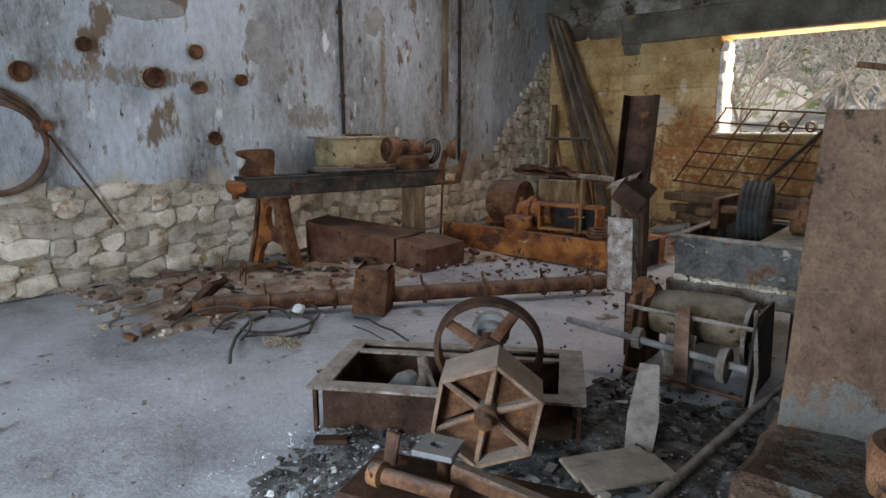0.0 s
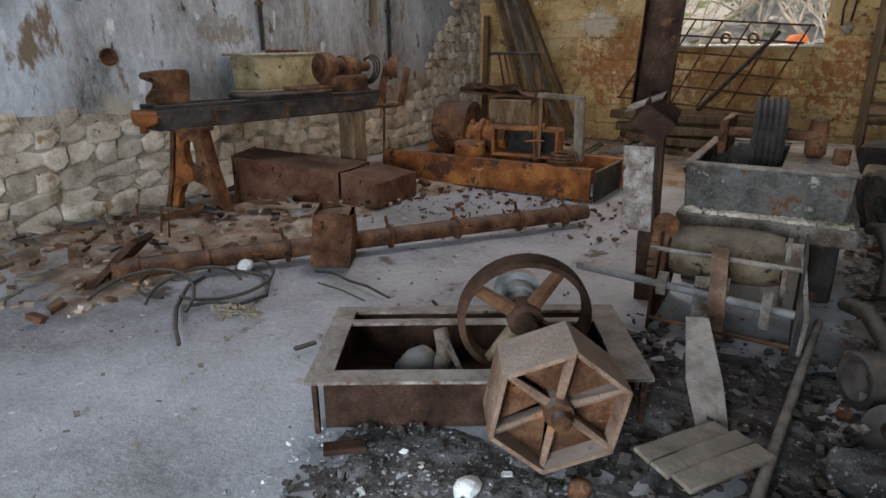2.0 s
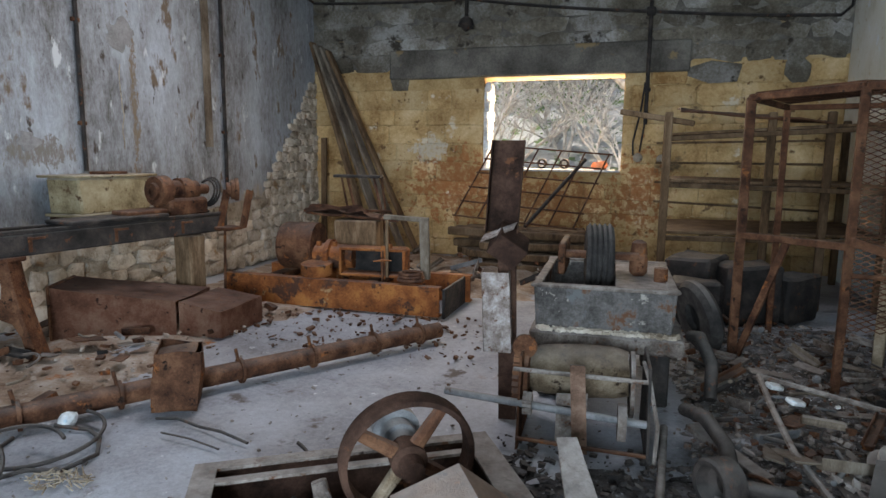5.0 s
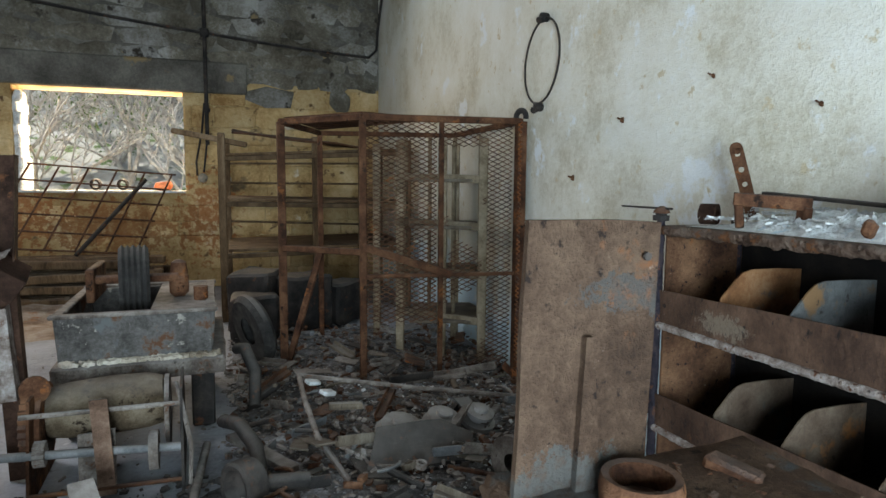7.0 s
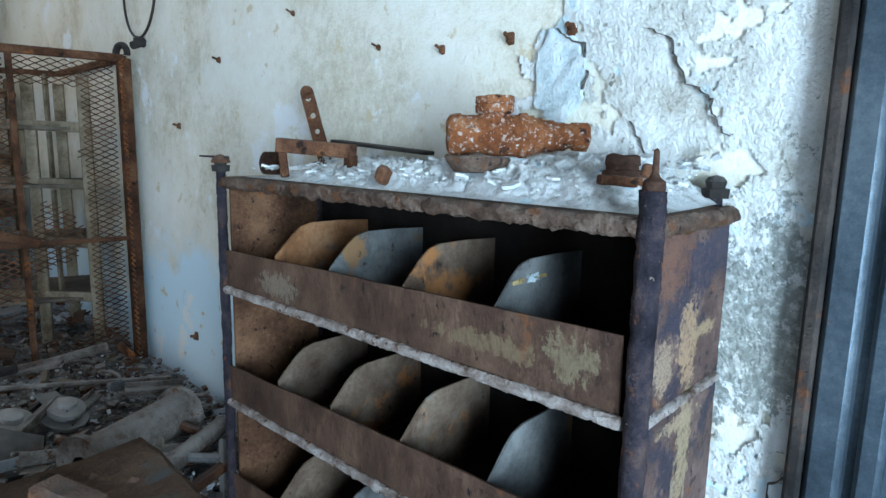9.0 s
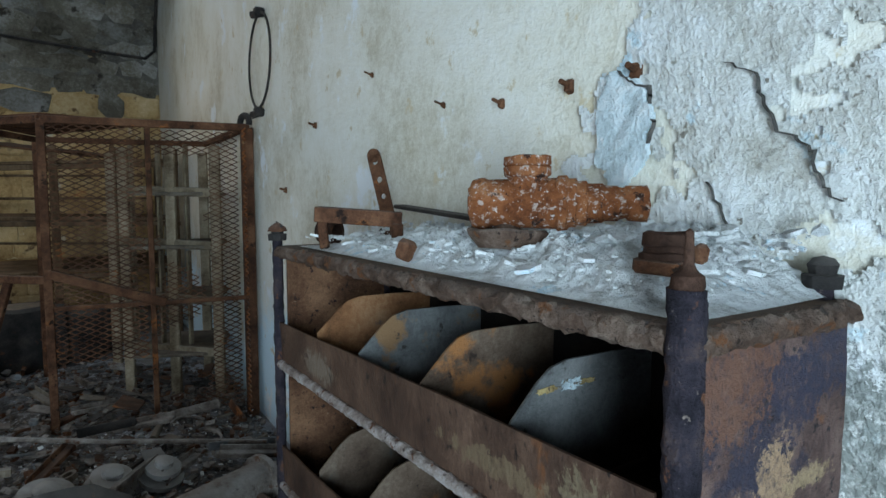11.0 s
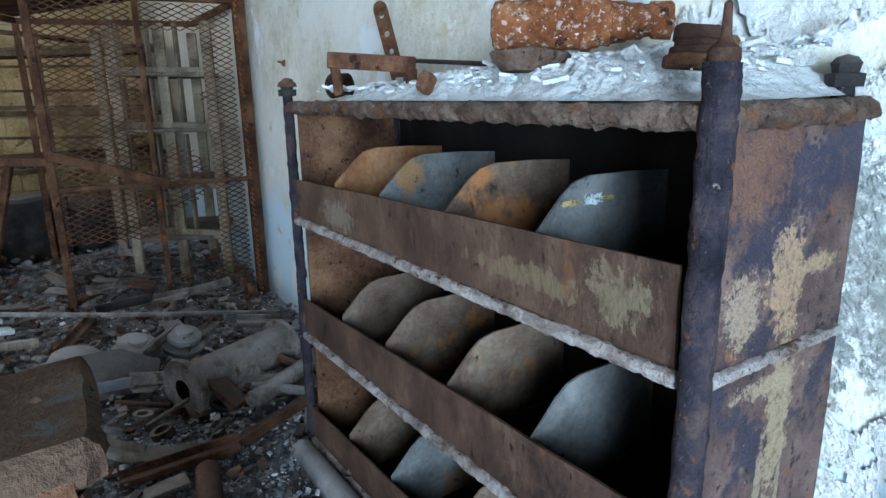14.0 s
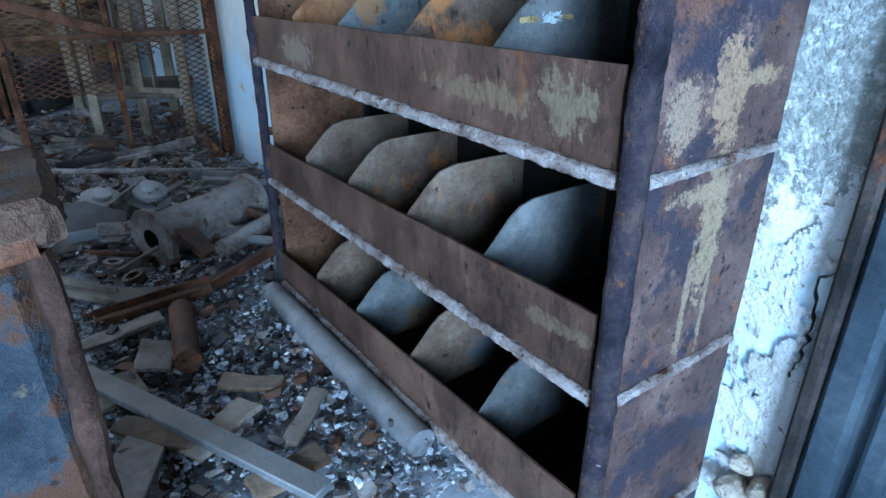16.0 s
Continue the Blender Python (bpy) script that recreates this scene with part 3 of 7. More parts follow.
# open steel door against the doorway's edge
d = tagged(new("door_1"), "closed blue-grey ribbed steel door in its dark frame", "door", kind="structure")
d.matrix_basis = pose(1.565, 0.405, 0)
bm = B()
box(bm, (0.04, -0.78, 1.12), (0.03, 1.50, 2.24), bev=0.006)
part("leaf", bm, M_DOOR, d)
for k in range(9):
    bm = B()
    box(bm, (0.015, -0.10 - 0.17 * k, 1.12), (0.035, 0.05, 2.2), bev=0.012)
    part("rib", bm, M_DOOR, d)
bm = B()
box(bm, (0.0, 0.03, 1.14), (0.10, 0.035, 2.28), bev=0.008)
part("edge_channel", bm, M_IRON, d)
bm = B()
box(bm, (-0.02, -0.025, 1.14), (0.06, 0.07, 2.28), bev=0.012)
part("stile", bm, M_DOOR, d)

# flaking render patches on the east wall
bm = B()


def flake(bm, x, y, z, ry, rz_, seed, th):
    r = random.Random(seed)
    n = 26
    ring, inner = [], []
    for i in range(n):
        a = 2 * math.pi * i / n
        k = 0.75 + 0.4 * noise.noise(Vector((math.cos(a) * 1.7, math.sin(a) * 1.7, seed)))
        k += r.uniform(-0.05, 0.05)
        ring.append(bm.verts.new((x, y + ry * k * math.cos(a), z + rz_ * k * math.sin(a))))
        inner.append(bm.verts.new((x - th, y + ry * (k - 0.05) * math.cos(a), z + rz_ * (k - 0.05) * math.sin(a))))
    for i in range(n):
        bm.faces.new((ring[i], ring[(i + 1) % n], inner[(i + 1) % n], inner[i]))
    bm.faces.new(inner)


bmesh.ops.create_grid(bm, x_segments=420, y_segments=180, size=0.5, matrix=pose(EX, 1.05, 1.6, 0, -90, 0) @ Matrix.Diagonal((3.2, 1.36, 1, 1)))
for v in bm.verts:
    p = v.co * 1.0
    lump = 0.006 * noise.noise(p * 6) + 0.004 * noise.noise(p * 28) + 0.005 * abs(noise.noise(p * 70))
    v.co.x = EX - 0.010 - lump + 0.006 * noise.noise(p * 3)


def bare(c):
    edge = 1.25 + 0.32 * noise.noise(c * 2.2) + 0.20 * noise.noise(c * 7) + 0.12 * noise.noise(c * 19)
    if c.y > edge or c.z < 0.1:
        return False
    return noise.noise(Vector((c.y * 3.1, c.z * 3.1, 8))) + 0.6 * noise.noise(c * 10) + 0.4 * noise.noise(c * 26) > -0.25


bmesh.ops.delete(bm, geom=[f for f in bm.faces if not bare(f.calc_center_median())], context="FACES")
structure("render_patch", bm, M_RENDER, "rough white lime render showing where plaster has fallen", "render")

# a smooth blue-washed plaster remnant above the rack
bm = B()
bmesh.ops.create_grid(bm, x_segments=70, y_segments=70, size=0.5, matrix=pose(EX, 1.16, 1.745, 0, -90, 0) @ Matrix.Diagonal((0.34, 0.34, 1, 1)))
for v in bm.verts:
    p = Vector((v.co.y * 9 + v.co.z * 5, v.co.z * 4, 2.0))
    v.co.x = EX - 0.026 - 0.008 * noise.noise(p) - 0.004 * noise.noise(p * 3)


def skim(c):
    dy, dz = (c.y - 1.16 + 0.1 * (c.z - 1.745)) / 0.095, (c.z - 1.745) / 0.135
    return dy * dy + dz * dz < 0.85 + 0.6 * noise.noise(c * 14) + 0.3 * noise.noise(c * 40)


bmesh.ops.delete(bm, geom=[f for f in bm.faces if not skim(f.calc_center_median())], context="FACES")
bmesh.ops.solidify(bm, geom=bm.faces[:], thickness=0.014)
structure("plaster_patch", bm, M_BLUEWASH, "pale blue-washed plaster remnant on rough render", "plaster")

def crack(path, width, seed, x):
    """A jagged open crack along a path of (y, z) on the east wall."""
    r = random.Random(seed)
    pts = []
    for (y0, z0), (y1, z1) in zip(path, path[1:]):
        n = max(2, int(math.hypot(y1 - y0, z1 - z0) / 0.012))
        pts += [(y0 + (y1 - y0) * i / n + r.gauss(0, 0.0035), z0 + (z1 - z0) * i / n + r.gauss(0, 0.0035)) for i in range(n)]
    bm = B()
    n = len(pts) - 1
    for i, ((y0, z0), (y1, z1)) in enumerate(zip(pts, pts[1:])):
        w0, w1 = (width * (0.25 + 0.75 * math.sin(math.pi * (i + k) / (n + 1))) * (0.7 + 0.6 * noise.noise(Vector((seed, 0.6 * (i + k), 0)))) for k in (0, 1))
        slab(bm, [(x, y0, z0 - w0), (x, y1, z1 - w1), (x, y1, z1 + w1), (x, y0, z0 + w0)], (0.012, 0, 0))
    structure("wall_crack", bm, M_CRACK, "jagged dark crack in the flaking render", "crack")


crack(((1.165, 1.872), (1.149, 1.858), (1.075, 1.82), (1.063, 1.735), (1.099, 1.654)), 0.004, 1, EX - 0.027)
crack(((0.888, 1.85), (0.83, 1.818), (0.805, 1.744), (0.782, 1.702), (0.723, 1.681), (0.70, 1.60), (0.657, 1.573)), 0.0018, 2, EX - 0.023)
crack(((0.925, 1.61), (0.884, 1.555), (0.86, 1.49)), 0.002, 3, EX - 0.023)
crack(((0.435, 0.806), (0.495, 0.756), (0.482, 0.618), (0.50, 0.50)), 0.004, 4, EX - 0.025)

# grey repair patches on the west wall
bm = B()
for i, (y, z, ry, rz_) in enumerate(((4.05, 2.42, 0.26, 0.34), (4.25, 2.12, 0.16, 0.20), (2.75, 2.68, 0.48, 0.20), (5.75, 2.86, 0.26, 0.2), (4.6, 1.7, 0.14, 0.12))):
    flake(bm, WX - 0.001, y, z, ry, rz_, 20 + i, -0.006 - 0.001 * i)
structure("plaster_patch", bm, M_PATCH, "darker grey repair patches on plaster", "plaster patch")

# ---- outside the window ----
bm = B()
bmesh.ops.create_grid(bm, x_segments=120, y_segments=120, size=300)
for v in bm.verts:
    x, y = v.co.x, v.co.y
    rise = max(0.0, y - 11) * 0.42 if y < 60 else 20.6
    v.co.z = -0.08 + rise + (0.5 * noise.noise(v.co * 0.3) if y > 12 else 0)
structure("ground", bm, M_EARTH, "stony earth rising behind the building", "ground")


def branchy(bm, base, lean, height, r, depth, rg):
    pts = [Vector(base)]
    d = Vector(lean).normalized()
    n = 6
    for i in range(n):
        d = (d + 0.28 * Vector((rg.uniform(-1, 1), rg.uniform(-1, 1), rg.uniform(-0.6, 0.8)))).normalized()
        pts.append(pts[-1] + d * height / n)
    tube(bm, pts, lambda f: r * (1 - 0.75 * f), 5)
    tips = [pts[-1]]
    if depth:
        for i in range(2, n + 1):
            for _ in range(2):
                dd = (d + Vector((rg.uniform(-1.2, 1.2), rg.uniform(-1.2, 1.2), rg.uniform(-0.5, 1)))).normalized()
                tips += branchy(bm, pts[i], dd, height * 0.5, r * 0.45, depth - 1, rg)
    return tips


def shrub(x, y, z, h, r, seed, leafy):
    rg = random.Random(seed)
    t = thing("tree", "pale leafless scrub tree with tangled branches and sparse leaves", "tree", x, y, z, rg.uniform(0, 360), group="scrub outside the window")
    bm = B()
    tips = []
    for _ in range(3):
        tips += branchy(bm, (rg.uniform(-0.2, 0.2), rg.uniform(-0.2, 0.2), -0.1), (rg.uniform(-0.6, 0.6), rg.uniform(-0.6, 0.6), 1), h, r, 2, rg)
    part("trunk", bm, M_BARK, t)
    bm = B()
    for p in tips:
        for _ in range(leafy):
            c = p + 0.16 * Vector((rg.gauss(0, 1), rg.gauss(0, 1), rg.gauss(0, 1)))
            u = Vector((rg.gauss(0, 1), rg.gauss(0, 1), rg.gauss(0, 1))).normalized() * rg.uniform(0.02, 0.045)
            w = u.cross(Vector((rg.gauss(0, 1), rg.gauss(0, 1), 1))).normalized() * u.length * 0.5
            bm.faces.new([bm.verts.new(c + k) for k in (-u, w, u, -w)])
    part("crown", bm, M_LEAF, t, smooth=False)
    return t


for i, (x, y, h, r, lf) in enumerate(((-3.9, 13.2, 2.6, 0.05, 3), (-2.6, 14.2, 3.0, 0.06, 2), (-1.4, 13.0, 2.4, 0.05, 1), (-0.3, 14.6, 3.0, 0.06, 3), (-5.2, 14.8, 3.2, 0.06, 5),
                                     (-3.3, 15.8, 3.2, 0.06, 4), (-1.9, 16.2, 3.2, 0.06, 3), (0.9, 16.0, 3.2, 0.06, 4), (-4.6, 17.5, 3.6, 0.07, 6), (-0.8, 18.0, 3.6, 0.07, 6), (-2.8, 18.6, 3.8, 0.07, 6), (1.6, 19, 3.8, 0.07, 6), (-6.6, 18, 3.8, 0.07, 6))):
    shrub(x, y, (y - 11) * 0.42 - 0.1, h, r, 40 + i, lf)
bm = B()
tube(bm, [(-1.9, 12.4, 3.6), (-1.6, 12.3, 3.15), (-1.25, 12.2, 2.8), (-0.8, 12.1, 2.5), (-0.2, 12.0, 1.6), (0.3, 12, 0.3)], lambda f: 0.05 + 0.05 * f, 8)
roughen(bm, 0.02, 4)
single("tree_limb", bm, M_BARK, "thick bare tree limb leaning past the window", "tree limb")


# ---- the storage rack by the east wall ----
def storage_rack():
    # local: x depth into the wall, y along, z up; origin at the front south corner on the floor
    t = thing("storage_rack", "rusty steel pigeonhole rack with sloping retaining rails, against the plaster wall", "rack", 1.137, 0.625, 0, 2.3)
    L, D, H = 1.65, 0.445, 1.40
    bm = B()
    slab(bm, [(0.03, 0.0, 0.03), (D, 0.0, 0.03), (D, 0.0, H), (0.03, 0.0, H)], (0, 0.012, 0))
    roughen(bm, 0.003, 8, 3)
    part("side_panel", bm, M_PURPLE, t, "purplish rusted side sheet with flaking cream paint")
    bm = B()
    slab(bm, [(0.03, L - 0.012, 0.03), (D, L - 0.012, 0.03), (D, L - 0.012, H), (0.03, L - 0.012, H)], (0, 0.012, 0))
    part("side_panel", bm, M_RUSTB, t, "orange rusted inner side sheet")
    # Compartment shade is in the colour of this sheet and the shelves
    part("back_panel", boxm((D - 0.004, L / 2, H / 2), (0.008, L - 0.03, H - 0.06), bev=0), M_RACKSHADE, t, "back sheet with the rack's inner shade in its colour")
    bm = B()
    box(bm, (D / 2, L / 2, H), (D + 0.01, L + 0.02, 0.022), bev=0.008)
    roughen(bm, 0.004, 9, 4)
    part("top_panel", bm, M_RUSTB, t)
    for y0, y1, x in ((0.02, L, 0.0),):
        bm = B()
        tube(bm, [(x, y0 + (y1 - y0) * i / 260, H - 0.008) for i in range(261)], 0.02, 12)
        roughen(bm, 0.007, 24)
        roughen(bm, 0.007, 75)
        part("top_rim", bm, M_SCALE, t, "thick scaly rusted rolled front edge")
    bm = B()
    tube(bm, [(D * i / 60, -0.004, H - 0.008) for i in range(61)], 0.02, 10)
    roughen(bm, 0.007, 24)
    roughen(bm, 0.007, 75)
    part("top_rim", bm, M_SCALE, t)
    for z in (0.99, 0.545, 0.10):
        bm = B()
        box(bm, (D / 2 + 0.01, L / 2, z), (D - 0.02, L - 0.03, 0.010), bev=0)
        part("shelf", bm, M_RACKSHADE, t)
        bm = B()
        slab(bm, [(0.004, 0.04, z + 0.01), (0.004, L - 0.01, z + 0.01), (-0.004, L - 0.01, z + 0.15), (-0.004, L * 0.55, z + 0.168), (-0.004, 0.04, z + 0.185)], (0.007, 0, 0))
        roughen(bm, 0.0025, 5, 5)
        part("retaining_rail", bm, M_RAIL, t, "flat rusted steel rail with remnants of olive paint")
        bm = B()
        tube(bm, [(0.0, 0.03 + (L - 0.04) * i / 260, z) for i in range(261)], 0.015, 10)
        roughen(bm, 0.003, 45)
        roughen(bm, 0.0035, 110)
        part("shelf_edge", bm, M_EDGE, t, "dust-whitened scaly shelf edge")
        bm = B()
        tube(bm, [(0.03 + (D - 0.05) * i / 70, -0.003, z) for i in range(71)], 0.012, 8)
        roughen(bm, 0.0025, 40)
        roughen(bm, 0.0025, 110)
        part("weld_bead", bm, M_EDGE, t, "pale crusted weld seam")
        for k, y in enumerate((0.375, 0.69, 1.015, 1.315)):
            bm = B()
            prof = [(0.012, 0.012), (0.012, 0.17), (0.05, 0.205), (0.085, 0.238), (0.12, 0.262), (0.165, 0.272), (0.30, 0.27), (D - 0.012, 0.262), (D - 0.012, 0.012)]
            slab(bm, [(px, y + 0.02 * math.sin(3 * px), z + pz) for px, pz in prof], (0, 0.006, 0))
            dv = part("divider", bm, {"t": M_DIV, "o": M_DIVO, "b": M_DIVB}[{0.99: "btbo", 0.545: "bttt", 0.10: "btbt"}[z][k]], t)
            if k == 0 and z > 0.9:
                for x0, wx, hz, m, lab in ((0.112, 0.034, 0.007, M_YSMEAR, "yellow paint smear"), (0.178, 0.040, 0.013, M_BSMEAR, "pale blue paint smear"), (0.225, 0.03, 0.006, M_YSMEAR, "yellow paint smear")):
                    bm = B()
                    ring = []
                    for i in range(44):
                        an = 2 * math.pi * i / 44
                        rr = 0.8 + 0.5 * noise.noise(Vector((2.5 * math.cos(an), 2.5 * math.sin(an), x0 * 40))) + 0.35 * noise.noise(Vector((11 * math.cos(an), 11 * math.sin(an), x0 * 9)))
                        xx = x0 + wx * rr * math.cos(an)
                        ring.append((xx, y + 0.02 * math.sin(3 * xx) - 0.0022 - x0 * 0.004, z + 0.221 + hz * rr * math.sin(an)))
                    slab(bm, ring, (0, 0.0015, 0))
                    part("paint_patch", bm, m, dv, lab)
    for x, y, h, r in ((0.0, 0.0, 1.465, 0.0255), (D - 0.03, 0.034, 1.44, 0.018), (0.0, L, 1.44, 0.018), (D - 0.02, L, 1.42, 0.018)):
        bm = B()
        tube(bm, [(x, y, h * i / 160) for i in range(161)], r, 14)
        roughen(bm, 0.003, 25)
        roughen(bm, 0.0025, 90)
        post = part("corner_post", bm, M_BLUEIRON, t, "blue-black scaly pipe upright")
        if (x, y) == (0.0, 0.0):
            bm = B()
            lathe(bm, [(-0.004, r * 0.8), (0.004, r * 0.86), (0.018, r * 0.8), (0.024, r * 0.45), (0.032, 0.007), (0.075, 0.005), (0.08, 0.0)], (x, y, h), (0, 0, 1), 10)
            roughen(bm, 0.002, 60)
            part("spike", bm, M_DARKRUST, post, "worn brown cap with a thin stem")
        else:
            bm = B()
            lathe(bm, [(-0.01, 0), (-0.01, 0.032), (0.012, 0.034), (0.014, 0.022), (0.03, 0.026), (0.04, 0.018), (0.045, 0)], (x, y, h), (0, 0, 1), 8)
            part("cap_nut", bm, M_IRON, post)
    return t


storage_rack()

# rubble and castings lying on the rack
bm = B()
bmesh.ops.create_grid(bm, x_segments=90, y_segments=320, size=0.5, matrix=pose(1.345, 1.425, 1.418, 0, 0, 2.0) @ Matrix.Diagonal((0.40, 1.54, 1, 1)))
for v in bm.verts:
    fx, fy = (v.co.x - 1.145 + 0.036 * (v.co.y - 1.425)) / 0.40, (v.co.y - 0.655) / 1.54
    edge = min(1, max(0, fx) * 5) * min(1, fy * 8, max(0, 1 - fy) * 4)
    v.co.z += edge * (0.022 + 0.085 * fx * (1 - 0.4 * fy) + 0.028 * math.exp(-((v.co.x - 1.36) / 0.13) ** 2 - ((v.co.y - 1.18) / 0.2) ** 2) + 0.03 * noise.noise(v.co * 5) + 0.018 * noise.noise(v.co * 19) + 0.013 * noise.noise(v.co * 45) + 0.009 * noise.noise(v.co * 90)) - 0.004
single("plaster_rubble", bm, M_WHITE, "white crumbled plaster heaped on the rack top", "rubble", kind="stuff", smooth=True)
bm = B()
for i in range(1500):
    y = rnd.uniform(0.66, 2.18)
    x = 1.15 - 0.036 * (y - 1.425) + 0.39 * rnd.random() ** 0.8
    sz = 0.003 + 0.034 * rnd.random() ** 8
    top = 1.437 + 0.085 * ((x - 1.12) / 0.43) * (1 - 0.4 * (y - 0.62) / 1.6) + 0.028 * math.exp(-((x - 1.36) / 0.13) ** 2 - ((y - 1.18) / 0.2) ** 2) + 0.03 * noise.noise(Vector((x, y, 1.418)) * 5)
    up = Vector((rnd.uniform(-0.35, 0.35), rnd.uniform(-0.35, 0.35), 1)).normalized()
    u = up.orthogonal().normalized()
    w = up.cross(u)
    a0, n = rnd.uniform(0, 6.28), rnd.randrange(4, 7)
    c = Vector((x, y, top + rnd.uniform(-0.004, 0.004)))
    ring = [c + sz * rnd.uniform(0.6, 1.1) * (math.cos(a0 + 6.283 * k / n) * u + 0.7 * math.sin(a0 + 6.283 * k / n) * w) for k in range(n)]
    slab(bm, ring, up * (0.002 + sz * 0.16))
single("plaster_chips", bm, M_WHITE, "loose white plaster flakes on the rack top", "chips", kind="stuff", smooth=False)


def valve_body():
    t = thing("valve_casting", "rusty lime-crusted iron pipe valve with a short vertical branch", "valve", 1.311, 1.148, 1.570, 0)
    ax = (0.743, -0.669, 0.0)
    bm = B()
    lathe(bm, [(-0.1428, 0), (-0.1428, 0.03984), (-0.1369, 0.0498), (-0.1245, 0.05478), (-0.1079, 0.05478), (-0.1013, 0.05063), (-0.0249, 0.05312), (0.0415, 0.05312), (0.04565, 0.0581), (0.06225, 0.05893), (0.0664, 0.05312), (0.08134, 0.05312), (0.08466, 0.04814), (0.1037, 0.04731), (0.1079, 0.04233), (0.1369, 0.0415), (0.1394, 0.03818), (0.1701, 0.03652), (0.1726, 0.0332), (0.1843, 0.0332), (0.1876, 0.03818), (0.2258, 0.03818), (0.2283, 0.02988), (0.2075, 0.0249)], (0, 0, 0), ax, 32)
    roughen(bm, 0.005, 24)
    roughen(bm, 0.003, 75)
    part("body", bm, M_VALVE, t)
    bm = B()
    lathe(bm, [(0.0249, 0.04399), (0.05312, 0.04233), (0.0581, 0.0498), (0.07636, 0.05063), (0.07885, 0.04648), (0.08217, 0.05063), (0.09794, 0.0498), (0.1004, 0.0415), (0.083, 0.03652)], (-0.014, 0.012, 0), (0.0, 0.02, 1), 28)
    roughen(bm, 0.003, 28)
    part("branch", bm, M_VALVE, t, "ribbed rust-orange upright pipe collar")
    bm = B()
    lathe(bm, [(-0.1037, 0), (-0.1037, 0.0581), (-0.07636, 0.083), (-0.0664, 0.08715), (-0.06142, 0.08134), (-0.07304, 0.0581), (-0.07304, 0.02905), (-0.0415, 0.0249)], (-0.045, 0.04, 0.006), (0.04, 0.0, 1), 28)
    roughen(bm, 0.006, 14)
    part("foot", bm, M_SCALE, t, "shallow dusty iron dish under the valve")


valve_body()


def big_nut():
    t = thing("union_nut", "dark rusted hexagonal pipe union", "fitting", 1.255, 0.762, 1.462, 20)
    bm = B()
    lathe(bm, [(0, 0.0238), (0, 0.04488), (0.00408, 0.04896), (0.0204, 0.04896), (0.02312, 0.04488), (0.0238, 0.02992)], (0, 0, 0), (0.05, 0, 1), 8)
    roughen(bm, 0.004, 20)
    part("lower_nut", bm, M_RUST, t)
    bm = B()
    lathe(bm, [(0.0204, 0.034), (0.02448, 0.0408), (0.034, 0.04148), (0.03672, 0.03536), (0.04488, 0.034), (0.0476, 0.03808), (0.06392, 0.03672), (0.06664, 0.03128), (0.0612, 0.02584), (0.0272, 0.02312)], (0, 0, 0), (0.05, 0, 1), 22)
    roughen(bm, 0.005, 24)
    part("collar", bm, M_DARKRUST, t)
    bm = B()
    box(bm, (0.02, -0.05, 0.034), (0.026, 0.022, 0.032), (10, 0, 20), 0.008)
    part("lug", bm, M_RUST, t)


big_nut()


def angle_bracket():
    t = thing("angle_bracket", "rusted flat bar with short angle feet lying on plaster rubble", "bracket", 1.185, 1.82, 1.43, -28)
    part("bar", boxm((0, 0, 0.092), (0.26, 0.012, 0.046), (0, 4, 0), 0.003), M_RUST, t)
    part("foot", boxm((-0.105, 0.01, 0.04), (0.028, 0.022, 0.085), (0, -6, 0), 0.004), M_RUST, t)
    part("foot", boxm((0.112, 0.02, 0.035), (0.034, 0.05, 0.085), (8, 0, 12), 0.005), M_RUST, t)
    part("ledge", boxm((0.005, 0.022, 0.112), (0.25, 0.034, 0.008), (0, 4, 0), 0.002), M_RUST, t)


angle_bracket()


